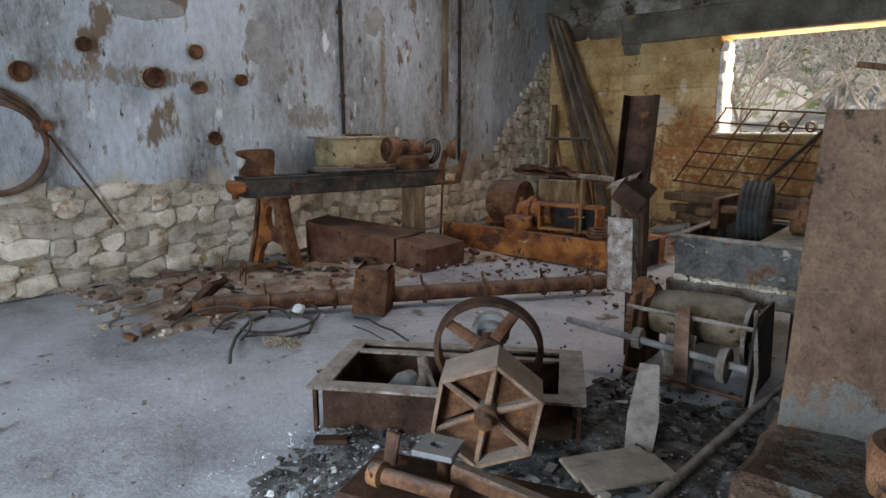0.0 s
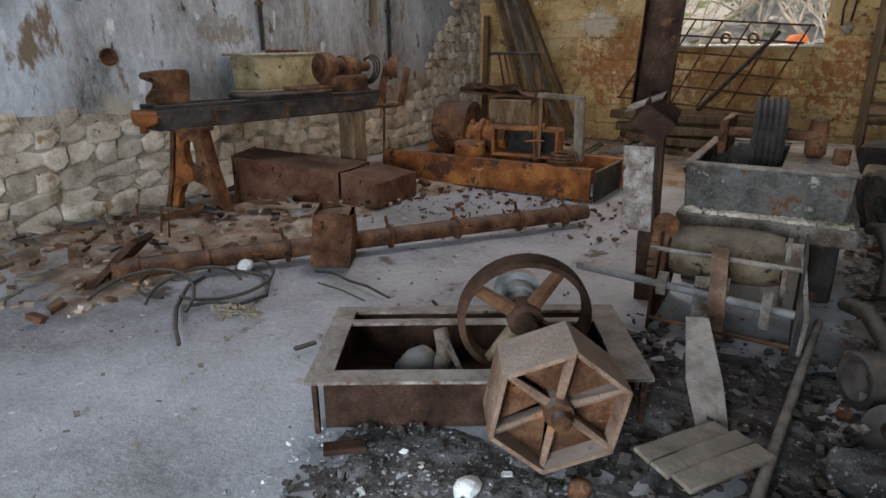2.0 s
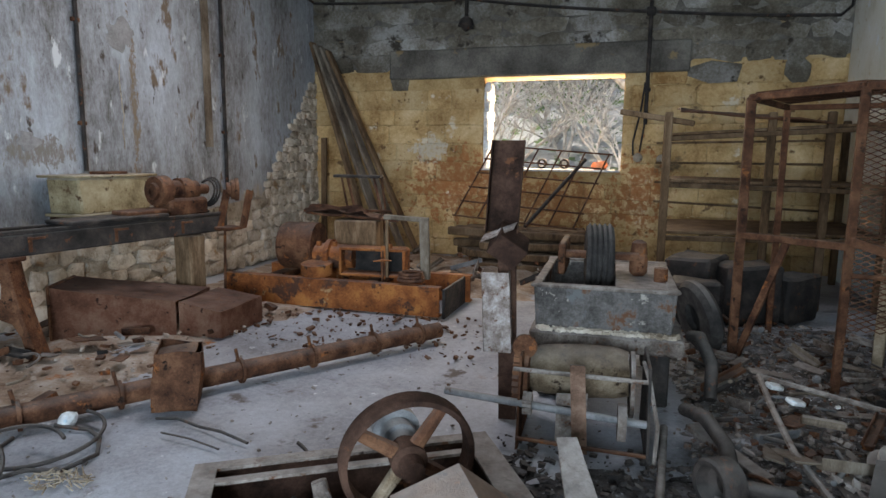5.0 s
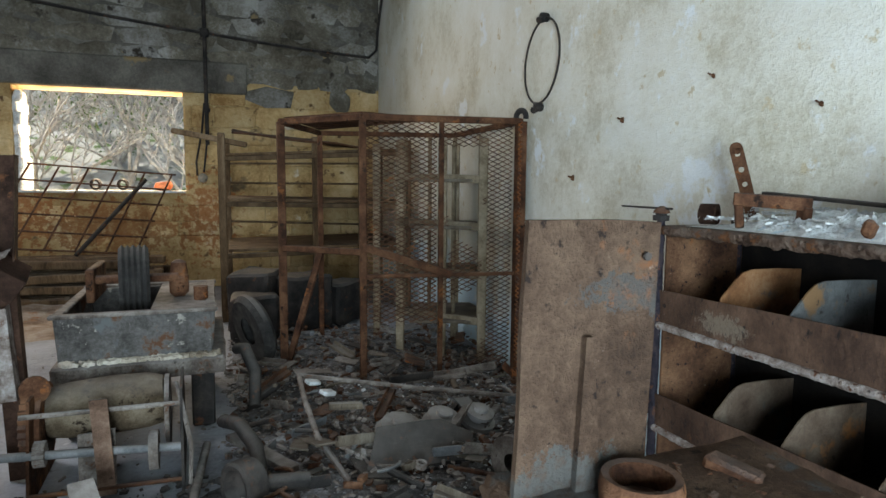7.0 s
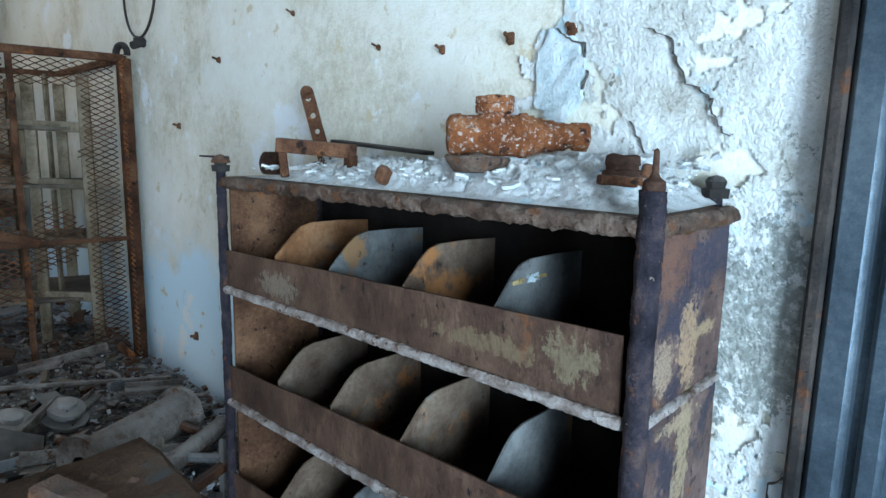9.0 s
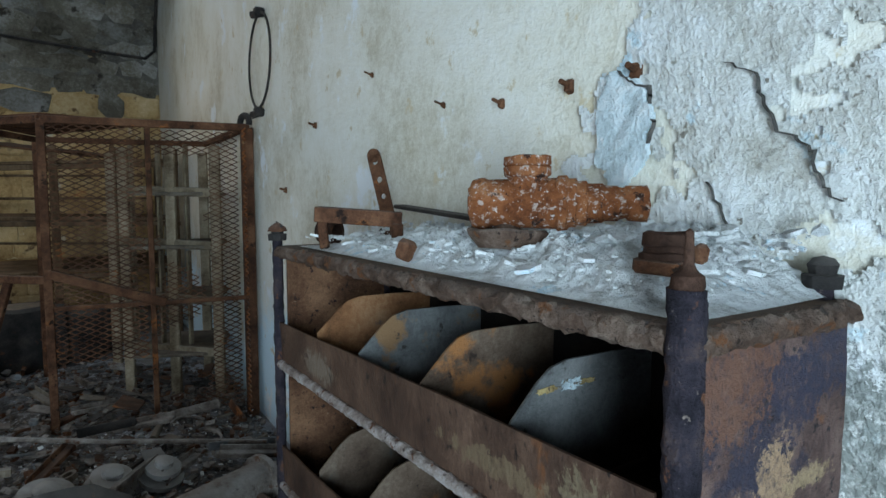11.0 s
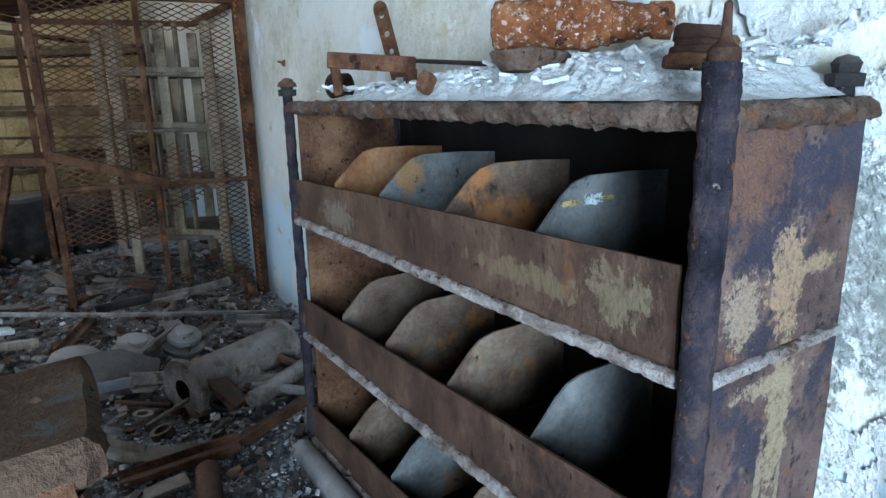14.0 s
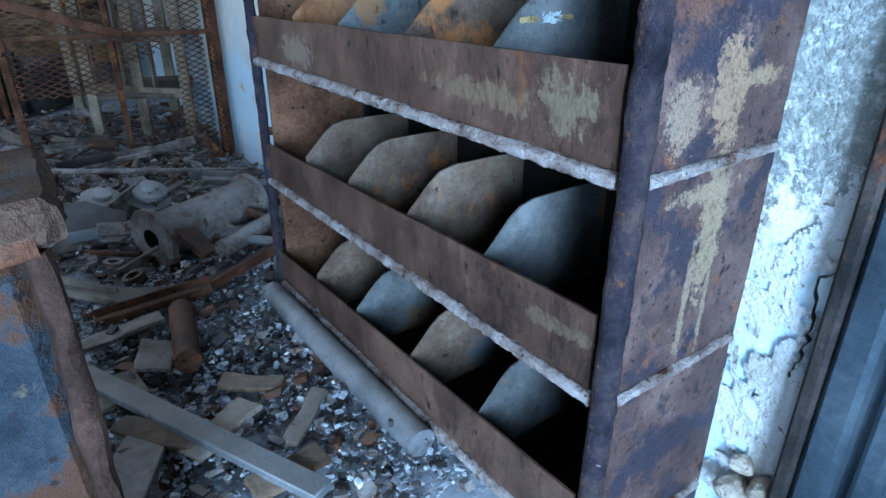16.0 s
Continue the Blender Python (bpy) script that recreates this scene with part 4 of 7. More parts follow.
def drilled_strap():
    """A flat strap standing on its end, three round holes cut through it."""
    t = thing("drilled_strap", "rusted flat strap with three holes leaning on plaster", "strap")
    foot, head = Vector((1.487, 2.205, 1.44)), Vector((1.443, 2.285, 1.755))
    up = (head - foot).normalized()
    side = up.cross(Vector((-0.75, -0.65, 0))).normalized()
    t.matrix_basis = Matrix.Translation(foot) @ Matrix((side, up.cross(side), up)).transposed().to_4x4()
    w, h, d = 0.026, 0.31, 0.010
    bm = B()
    rows = [(0.02, 0.0), (0.150, 0.011), (0.215, 0.012), (0.285, 0.012)]
    cuts = [0.0] + [(rows[i][0] + rows[i + 1][0]) / 2 for i in range(3)] + [h]
    for (zc, r), z0, z1 in zip(rows, cuts, cuts[1:]):
        n = 16
        for y0 in (-d / 2, d / 2):
            ring, outer = [], []
            for i in range(n):
                a = 2 * math.pi * i / n
                ca, sa = math.cos(a), math.sin(a)
                ring.append(bm.verts.new((max(r, 0.001) * ca, y0, zc + max(r, 0.001) * sa)))
                k = 1 / max(abs(ca), abs(sa))
                outer.append(bm.verts.new((w * ca * k, y0, zc + (z1 - zc if sa > 0 else zc - z0) * sa * k)))
            for i in range(n):
                bm.faces.new((ring[i], ring[(i + 1) % n], outer[(i + 1) % n], outer[i]))
        if r:
            lathe(bm, [(0, r), (d, r)], (0, -d / 2, zc), (0, 1, 0), n)
    for x in (-w, w):
        slab(bm, [(x, -d / 2, 0), (x, d / 2, 0), (x, d / 2, h), (x, -d / 2, h)], (0.0006 if x > 0 else -0.0006, 0, 0))
    part("strap", bm, M_RUST, t)
    bm = B()
    lathe(bm, [(h, 0.0), (h, 0.0)], (0, 0, 0), (0, 0, 1), 6)
    lathe(bm, [(-d / 2, 0.0), (-d / 2, w), (d / 2, w), (d / 2, 0.0)], (0, 0, h), (0, 1, 0), 20)
    part("rounded_end", bm, M_RUST, t)


drilled_strap()
bm = B()
lathe(bm, [(0, 0.026), (0, 0.042), (0.065, 0.042), (0.065, 0.026), (0, 0.026)], (0, 0, 0.042), (0.5, -0.85, 0), 18)
roughen(bm, 0.002, 30)
single("pipe_ring", bm, M_DARKRUST, "short dark rusted pipe ring on the rack top", "pipe ring", 1.21, 2.20, 1.42)
bm = B()
box(bm, (0, 0, 0), (0.055, 0.50, 0.014), (4, 0, 5), 0.003)
single("flat_bar", bm, M_IRON, "dark flat iron bar lying along the wall", "bar", 1.51, 1.90, 1.53)
for (x, y, z), (q0, q1, q2), r in (((1.36, 1.60, 1.475), (1.44, 1.38, 1.485), 0.007), ((1.24, 1.62, 1.45), (1.30, 1.40, 1.465), 0.006), ((1.065, 2.20, 1.482), (1.20, 2.74, 1.474), 0.005)):
    single("metal_rod", rodm((0, 0, 0), (q0 - x, q1 - y, q2 - z), r, r * 0.8, 8), M_IRON, "thin dark iron rod lying on the rack", "rod", x, y, z, group="rods on the rack")
bm = B()
lathe(bm, [(0, 0.012), (0.03, 0.012), (0.032, 0.035), (0.045, 0.03), (0.06, 0.01), (0.062, 0)], (0, 0, 0), (0, 0, 1), 12)
single("bolt", bm, M_RUST, "rusted mushroom-headed bolt on the rack corner", "bolt", 1.071, 2.272, 1.43)
bm = B()
box(bm, (0, 0, 0.02), (0.05, 0.035, 0.05), (10, 20, 30), 0.01)
roughen(bm, 0.004, 30, 2)
single("rust_lump", bm, M_RUST, "small lump of rusted iron among plaster", "scrap", 1.139, 1.425, 1.435)


# ---- the machine pedestal with the upright plate ----
def machine():
    t = thing("machine_pedestal", "flaked blue and rusty cast-iron machine pedestal, dusty top", "machine", 0.06, 0.92, 0, 0)
    bm = B()
    box(bm, (0.01, -0.01, 0.52), (0.52, 0.24, 1.00), bev=0.03)
    roughen(bm, 0.012, 5, 5)
    part("column", bm, M_BLUEPAINT, t)
    part("base_plate", boxm((0, 0.05, 0.02), (0.62, 0.42, 0.04), bev=0.01), M_RUST, t)
    bm = B()
    box(bm, (0.012, 0.0, 1.045), (0.575, 0.29, 0.06), bev=0.015)
    roughen(bm, 0.012, 9, 6)
    roughen(bm, 0.008, 40)
    part("top_casting", bm, M_PLATE, t, "dust-covered cast top with rusted rim")
    bm = B()
    tube(bm, [(-0.27 + 0.54 * i / 20, -0.135, 1.03) for i in range(21)], 0.016, 8)
    roughen(bm, 0.006, 20)
    part("rim", bm, M_RUST, t)
    bm = B()
    slab(bm, [(-0.262, 0.036, 1.06), (0.0, 0.062, 1.06), (0.014, 0.064, 1.515), (-0.247, 0.036, 1.526)], (0, 0.014, 0))
    roughen(bm, 0.004, 5, 6)
    pl = part("upright_plate", bm, M_PLATE, t, "tall rusted steel plate with worn purplish paint")
    bm = B()
    slab(bm, [(-0.155, 0.046, 1.075), (-0.105, 0.05, 1.075), (-0.128, 0.048, 1.335), (-0.142, 0.047, 1.335)], (0, -0.016, 0))
    part("stiffener", bm, M_PLATE, pl)
    bm = B()
    rod(bm, (-0.21, 0.053, 1.42), (-0.21, 0.047, 1.42), 0.008)
    part("bolt", bm, M_IRON, pl)
    bm = B()
    rod(bm, (-0.02, 0.053, 1.46), (-0.02, 0.047, 1.46), 0.007)
    part("bolt", bm, M_IRON, pl)
    bm = B()
    lathe(bm, [(1.06, 0.0), (1.06, 0.062), (1.115, 0.066), (1.13, 0.062), (1.128, 0.05), (1.09, 0.046), (1.085, 0.0)], (-0.08, -0.04, 0), (0, 0, 1), 24)
    part("cup", bm, M_RUST, t, "round purplish iron oil cup")
    bm = B()
    box(bm, (0.16, 0.02, 1.075), (0.05, 0.10, 0.03), (10, 5, 30), 0.008)
    part("lump", bm, M_RUST, t)
    bm = B()
    for i in range(260):
        sz = 0.003 + 0.010 * rnd.random() ** 3
        box(bm, (rnd.uniform(-0.05, 0.26), rnd.uniform(-0.12, 0.10), 1.068 + 0.3 * sz), (sz, sz * rnd.uniform(0.5, 1.6), sz * 0.5), (rnd.uniform(-30, 30), rnd.uniform(-30, 30), rnd.uniform(0, 180)), 0)
    tagged(part("crumb", bm, M_RUST, t, smooth=False), kind="stuff")
    bm = B()
    tube(bm, [(0.266, -0.126, 0.03 + 0.99 * i / 30) for i in range(31)], 0.016, 8)
    roughen(bm, 0.005, 9)
    roughen(bm, 0.006, 40)
    part("corner_bead", bm, M_DARKRUST, t, "crusted rust along the corner")


machine()


def bench_jig():
    t = thing("work_stand", "rusty iron work stand with loose flange plates and rods on it", "stand", -0.85, 0.93, 0, 20)
    part("pedestal", rodm((0, 0, 0.03), (0, 0, 0.66), 0.09, 0.07), M_DARKRUST, t)
    part("base", boxm((0, 0, 0.02), (0.4, 0.4, 0.04), bev=0.012), M_RUST, t)
    bm = B()
    box(bm, (0.1, 0.0, 0.69), (0.62, 0.22, 0.05), bev=0.012)
    part("table", bm, M_DARKRUST, t)
    bm = B()
    pts = [(0.07 * math.cos(a), 0.055 * math.sin(a)) for a in [2 * math.pi * i / 16 for i in range(16)]]
    ring = []
    for z in (0.805, 0.818):
        o = [bm.verts.new((x, y, z)) for x, y in ((-0.046, -0.042), (0.046, -0.042), (0.046, 0.042), (-0.046, 0.042))]
        h = [bm.verts.new((0.020 * math.cos(math.pi / 4 * (k + 5)), 0.015 * math.sin(math.pi / 4 * (k + 5)), z)) for k in range(8)]
        ring.append((o, h))
    for (o, h), flip in zip(ring, (False, True)):
        for c in range(4):
            n0 = 2 * c
            f = [o[c], o[(c + 1) % 4], h[(n0 + 2) % 8], h[(n0 + 1) % 8], h[n0]]
            bm.faces.new(f[::-1] if not flip else f)
    for c in range(4):
        bm.faces.new((ring[0][0][c], ring[0][0][(c + 1) % 4], ring[1][0][(c + 1) % 4], ring[1][0][c]))
    for k in range(8):
        bm.faces.new((ring[0][1][k], ring[1][1][k], ring[1][1][(k + 1) % 8], ring[0][1][(k + 1) % 8]))
    part("flange_plate", bm, M_STEEL, t, "grey plate with an oval hole")
    part("spacer", rodm((0, 0.03, 0.71), (0, 0.03, 0.806), 0.015), M_RUST, t)
    bm = B()
    rod(bm, (-0.14, -0.03, 0.735), (0.06, -0.06, 0.745), 0.019)
    lathe(bm, [(0, 0.0), (0, 0.028), (0.03, 0.031), (0.035, 0.015)], (-0.15, -0.03, 0.735), (1, -0.15, 0.05), 12)
    part("shaft", bm, M_RUST, t)
    bm = B()
    box(bm, (0.20, -0.02, 0.745), (0.34, 0.035, 0.04), (0, 6, -8), 0.006)
    part("bar", bm, M_RUSTB, t)
    part("lug", boxm((-0.14, 0.05, 0.755), (0.034, 0.012, 0.085), (0, 8, 10), 0.004), M_DARKRUST, t)
    bm = B()
    box(bm, (0.36, -0.02, 0.735), (0.10, 0.08, 0.035), bev=0.01)
    lathe(bm, [(0, 0.024), (0.03, 0.022), (0.033, 0.013), (0.045, 0.013), (0.045, 0)], (0.36, -0.02, 0.75), (0, 0, 1), 12)
    part("bearing_block", bm, M_DUSTY, t, "dusty cast bearing block with a stud")


bench_jig()


# ---- the lathe along the west wall ----
def lathe_machine():
    t = thing("metal_lathe", "rusty belt-driven engine lathe standing on splayed cast legs", "lathe", -5.50, 4.40, 0, -10)
    # local y runs along the bed, about 2.9 long
    bm = B()
    box(bm, (0, 0.12, 0.90), (0.30, 2.51, 0.17), bev=0.012)
    part("bed", bm, M_IRON, t, "dark iron bed with rusted webs")
    for x in (-0.13, 0.13):
        part("way", boxm((x, 0.12, 1.0), (0.05, 2.51, 0.035), bev=0.008), M_IRON, t)
    for y in (-0.62, 0.10, 0.80):
        part("web", boxm((0.153, y + 0.05, 0.945), (0.014, 0.14, 0.02), bev=0.004), M_RUST, t)
        part("web", boxm((0.152, y, 0.90), (0.014, 0.03, 0.12), bev=0.004), M_RUST, t)
    bm = B()
    box(bm, (0.05, -1.19, 0.92), (0.22, 0.14, 0.12), bev=0.02)
    rod(bm, (0.1, -1.27, 0.93), (0.1, -1.1, 0.93), 0.05)
    rod(bm, (0.05, -1.20, 0.8), (0.05, -1.20, 0.9), 0.035)
    roughen(bm, 0.012, 9)
    part("end_bracket", bm, M_RUSTO, t, "orange rusted end bracket")
    bm = B()
    slab(bm, [(-0.10, -1.10, 1.01), (-0.10, -0.80, 1.01), (-0.10, -0.81, 1.16), (-0.10, -0.78, 1.2), (-0.10, -0.79, 1.29), (-0.10, -0.98, 1.285), (-0.10, -1.13, 1.27), (-0.10, -1.14, 1.23), (-0.10, -1.0, 1.19), (-0.10, -1.03, 1.12), (-0.10, -1.11, 1.08)], (0.20, 0, 0))
    bmesh.ops.bevel(bm, geom=bm.edges[:], offset=0.015, segments=2, affect="EDGES")
    part("tailstock", bm, M_RUST, t)
    part("saddle", boxm((0.02, 0.15, 1.035), (0.36, 0.95, 0.035), (0, 0, 1), 0.01), M_IRON, t)
    part("cross_slide", boxm((0.02, 0.45, 1.07), (0.22, 0.45, 0.04), (0, 2, 4), 0.01), M_RUST, t)
    bm = B()
    box(bm, (0, 0.92, 1.09), (0.28, 0.46, 0.18), bev=0.03)
    part("headstock", bm, M_RUST, t)
    bm = B()
    lathe(bm, [(0, 0.0), (0, 0.14), (0.12, 0.15), (0.125, 0.10), (0.26, 0.10), (0.265, 0.12), (0.38, 0.12), (0.385, 0.09), (0.48, 0.09), (0.485, 0.05), (0.62, 0.05), (0.62, 0)], (0, 0.62, 1.25), (0, 1, 0), 22)
    part("cone_pulley", bm, M_RUST, t, "stepped rusted spindle pulley")
    bm = B()
    lathe(bm, [(-0.02, 0.03), (-0.02, 0.08), (0.02, 0.085), (0.02, 0.03)], (0, 0.605, 1.25), (0, 1, 0), 16)
    part("face_plate", bm, M_RUST, t)
    bm = B()
    for i in range(3):
        tube(bm, arc((0.02, 1.22 + i * 0.025, 1.22), 0.12 + 0.012 * i, -40, 220, 14, (0, 0.25, 1), (1, 0, 0)), 0.012, 6)
    part("chain", bm, M_IRON, t)
    # gear quadrant and cone on a bent arm past the head
    bm = B()
    slab(bm, [(0.12, 1.22, 0.84), (0.12, 1.30, 0.84), (0.12, 1.42, 1.22), (0.12, 1.36, 1.24)], (0.04, 0, 0))
    slab(bm, [(0.28, 1.40, 0.84), (0.28, 1.47, 0.84), (0.28, 1.58, 1.22), (0.28, 1.52, 1.24)], (0.04, 0, 0))
    box(bm, (0.2, 1.30, 0.85), (0.24, 0.22, 0.035), bev=0.006)
    part("swing_arm", bm, M_RUST, t)
    bm = B()
    lathe(bm, [(0, 0), (0, 0.075), (0.04, 0.08), (0.045, 0.105), (0.08, 0.105), (0.085, 0.12), (0.12, 0.12), (0.12, 0.0)], (0.12, 1.40, 1.24), (0.5, 0.6, 0), 18)
    part("step_cone", bm, M_RUST, t)
    part("push_rod", rodm((0.2, 1.25, 0.1), (0.16, 1.32, 0.84), 0.014), M_RUST, t)
    # arched cast leg under the tailstock end, an oval opening at its top
    e, nrm, at = Vector((0.85, 0.53, 0)), Vector((-0.53, 0.85, 0)), Vector((0.0, -0.80, 0))
    for sx, m in ((-1, M_RUSTO), (1, M_RUST)):
        out = [(0.0, 0.815), (0.13, 0.815), (0.155, 0.60), (0.20, 0.36), (0.30, 0.0), (0.205, 0.0), (0.165, 0.20), (0.11, 0.30), (0.0, 0.345), (0.0, 0.46), (0.045, 0.50), (0.055, 0.60), (0.04, 0.68), (0.0, 0.71)]
        bm = B()
        slab(bm, [at + e * (sx * px) + nrm * -0.05 + Vector((0, 0, pz)) for px, pz in out], nrm * 0.10)
        part("leg", bm, m, t, "arched cast-iron leg with rust and worn paint")
        bm = B()
        edge = [(0.135, 0.80), (0.165, 0.60), (0.21, 0.36), (0.31, 0.0)]
        for (x0, z0), (x1, z1) in zip(edge, edge[1:]):
            slab(bm, [at + e * (sx * x) + nrm * -0.085 + Vector((0, 0, z)) for x, z in ((x0 - 0.03, z0), (x0, z0), (x1, z1), (x1 - 0.04, z1))], nrm * 0.17)
        part("leg_flange", bm, M_RUST, t)
    part("leg_cap", boxm((0, -0.80, 0.80), (0.30, 0.30, 0.045), bev=0.012), M_RUST, t)
    bm = B()
    box(bm, (0.02, 0.98, 0.41), (0.24, 0.20, 0.80), bev=0.02)
    roughen(bm, 0.01, 4, 3)
    part("timber_block", bm, M_WOODB, t, "upright timber block propping the lathe")


lathe_machine()


def wall_tank():
    t = thing("enamel_tank", "ochre cream enamel tank with a pale flanged lid behind the lathe", "tank", -6.13, 5.12, 0, 0)
    bm = B()
    box(bm, (0, 0, 1.20), (0.40, 0.86, 0.34), bev=0.02)
    for v in bm.verts:
        v.co.y *= 1 + 0.16 * (v.co.z - 1.03)
    roughen(bm, 0.006, 5, 3)
    part("body", bm, M_TANK, t)
    part("lid", boxm((0, 0, 1.385), (0.46, 1.04, 0.025), bev=0.008), M_TANK, t)
    part("lower_flange", boxm((0.02, 0.08, 1.02), (0.48, 1.10, 0.03), bev=0.008), M_TANK, t)
    part("lid_handle", boxm((0, 0.1, 1.41), (0.2, 0.3, 0.03), bev=0.01), M_RUST, t)
    for y in (-0.35, 0.35):
        part("wall_bracket", boxm((-0.04, y, 0.985), (0.46, 0.05, 0.04), bev=0.006), M_DARKRUST, t)


wall_tank()


# ---- sheet-metal duct, pipes, beam and drum on the floor ----
def duct():
    t = thing("sheet_duct", "folded brown sheet-metal hopper duct lying on the floor", "duct", -5.0, 4.62, 0.01, 0)
    a = [(-0.72, -0.52, 0), (0.14, -0.02, 0), (0.14, -0.02, 0.30), (-0.72, -0.52, 0.46)]
    b = [(-0.95, -0.05, 0), (0.0, 0.62, 0), (0.0, 0.62, 0.30), (-0.95, -0.05, 0.46)]
    bm = B()
    va, vb = [bm.verts.new(p) for p in a], [bm.verts.new(p) for p in b]
    for f in ((va[0], va[1], va[2], va[3]), (vb[1], vb[0], vb[3], vb[2]), (va[3], va[2], vb[2], vb[3]), (va[0], va[3], vb[3], vb[0])):
        bm.faces.new(f)
    bmesh.ops.solidify(bm, geom=bm.faces[:], thickness=0.008)
    roughen(bm, 0.012, 3, 6)
    part("tapered_body", bm, M_DUCT, t)
    bm = B()
    c = [(0.17, -0.02, 0), (0.58, 0.02, 0), (0.58, 0.02, 0.24), (0.17, -0.02, 0.30)]
    dd = [(0.10, 0.62, 0), (0.56, 0.66, 0), (0.56, 0.66, 0.24), (0.10, 0.62, 0.30)]
    vc, vd = [bm.verts.new(p) for p in c], [bm.verts.new(p) for p in dd]
    for f in ((vc[0], vc[1], vc[2], vc[3]), (vd[1], vd[0], vd[3], vd[2]), (vc[3], vc[2], vd[2], vd[3]), (vc[1], vd[1], vd[2], vc[2])):
        bm.faces.new(f)
    bmesh.ops.solidify(bm, geom=bm.faces[:], thickness=0.008)
    roughen(bm, 0.012, 3, 6)
    part("outlet_box", bm, M_DUCT, t)
    bm = B()
    tube(bm, [(-0.72, -0.53, 0.0), (-0.72, -0.53, 0.465)], 0.014, 6)
    tube(bm, [(-0.72, -0.53, 0.465), (-0.95, -0.05, 0.465)], 0.014, 6)
    part("folded_seam", bm, M_RUST, t)


duct()


def long_pipe():
    t = thing("long_pipe", "long rusty flanged pipe lying across the dusty floor", "pipe", 0, 0, 0)
    p, q = Vector((-4.62, 2.33, 0.10)), Vector((-2.62, 5.23, 0.10))
    d = (q - p).normalized()
    part("pipe", rodm(p, q, 0.068, seg=18), M_RUST, t)
    bm = B()
    lathe(bm, [(0, 0.0), (0, 0.074), (0.16, 0.078), (0.17, 0.07)], p - d * 0.12, d, 18)
    part("sleeve", bm, M_RUST, t)
    for s in (0.45, 0.98, 1.75, 2.3, 2.85, 3.3):
        bm = B()
        lathe(bm, [(0, 0.06), (0, 0.092), (0.022, 0.092), (0.022, 0.06)], p + d * s, d, 16)
        part("collar", bm, M_RUST, t)
        part("peg", rodm(p + d * s + Vector((0, 0, 0.05)), p + d * (s - 0.02) + Vector((0, 0, 0.16)), 0.012), M_RUST, t)
    bm = B()
    slab(bm, [(-4.78, 2.06, 0.0), (-4.86, 2.26, 0.0), (-4.66, 2.50, 0.30), (-4.58, 2.32, 0.30)], (0.035, 0.02, -0.02))
    roughen(bm, 0.01, 6, 3)
    part("end_plate", bm, M_DARKRUST, t, "tilted rusted end plate")


long_pipe()


def crushed_box():
    t = thing("crushed_can", "dented rusty square can standing on the pipe", "can", -3.76, 3.33, 0.0, 12)
    bm = B()
    bmesh.ops.create_cube(bm, size=1, matrix=pose(0, 0, 0.19, 0, 5, 20) @ Matrix.Diagonal((0.27, 0.27, 0.38, 1)))
    bmesh.ops.delete(bm, geom=[max(bm.faces, key=lambda f: f.calc_center_median().z)], context="FACES")
    bmesh.ops.subdivide_edges(bm, edges=bm.edges[:], cuts=4, use_grid_fill=True)
    for v in bm.verts:
        v.co += 0.035 * noise.noise_vector(v.co * 5) * (0.4 + v.co.z)
    zmin = min(v.co.z for v in bm.verts)
    for v in bm.verts:
        v.co.z -= zmin
    bmesh.ops.solidify(bm, geom=bm.faces[:], thickness=0.006)
    part("shell", bm, M_RUST, t)
    bm = B()
    box(bm, (0, 0, 0.36), (0.24, 0.20, 0.01), (6, -5, 20), 0.003)
    roughen(bm, 0.02, 9, 3)
    part("bent_lid", bm, M_RUSTB, t)


crushed_box()


def steel_beam():
    t = thing("channel_base", "long orange-rusted steel channel base lying on the floor", "beam", 0, 0, 0)
    p, q = Vector((-5.35, 5.95, 0.16)), Vector((-2.85, 5.95, 0.16))
    for k, y in enumerate((0.0, 0.75)):
        o = Vector((0.12 * k, y, 0))
        c = (p + q) / 2 + o
        half = (q - p).length / 2
        bm = B()
        slab(bm, [c + Vector((-half, dy, dz)) for dy, dz in ((0, -0.15), (0.11, -0.15), (0.11, -0.13), (0.025, -0.13), (0.025, 0.13), (0.11, 0.13), (0.11, 0.15), (0, 0.15))], (2 * half, 0, 0))
        part("channel", bm, M_RUSTO, t)
    part("end_plate", boxm((-2.80, 6.33, 0.15), (0.03, 0.78, 0.30), bev=0.006), M_IRON, t)
    for x in (-4.9, -3.7):
        part("crosspiece", boxm((x, 6.33, 0.24), (0.14, 0.75, 0.08), bev=0.01), M_RUST, t)


steel_beam()


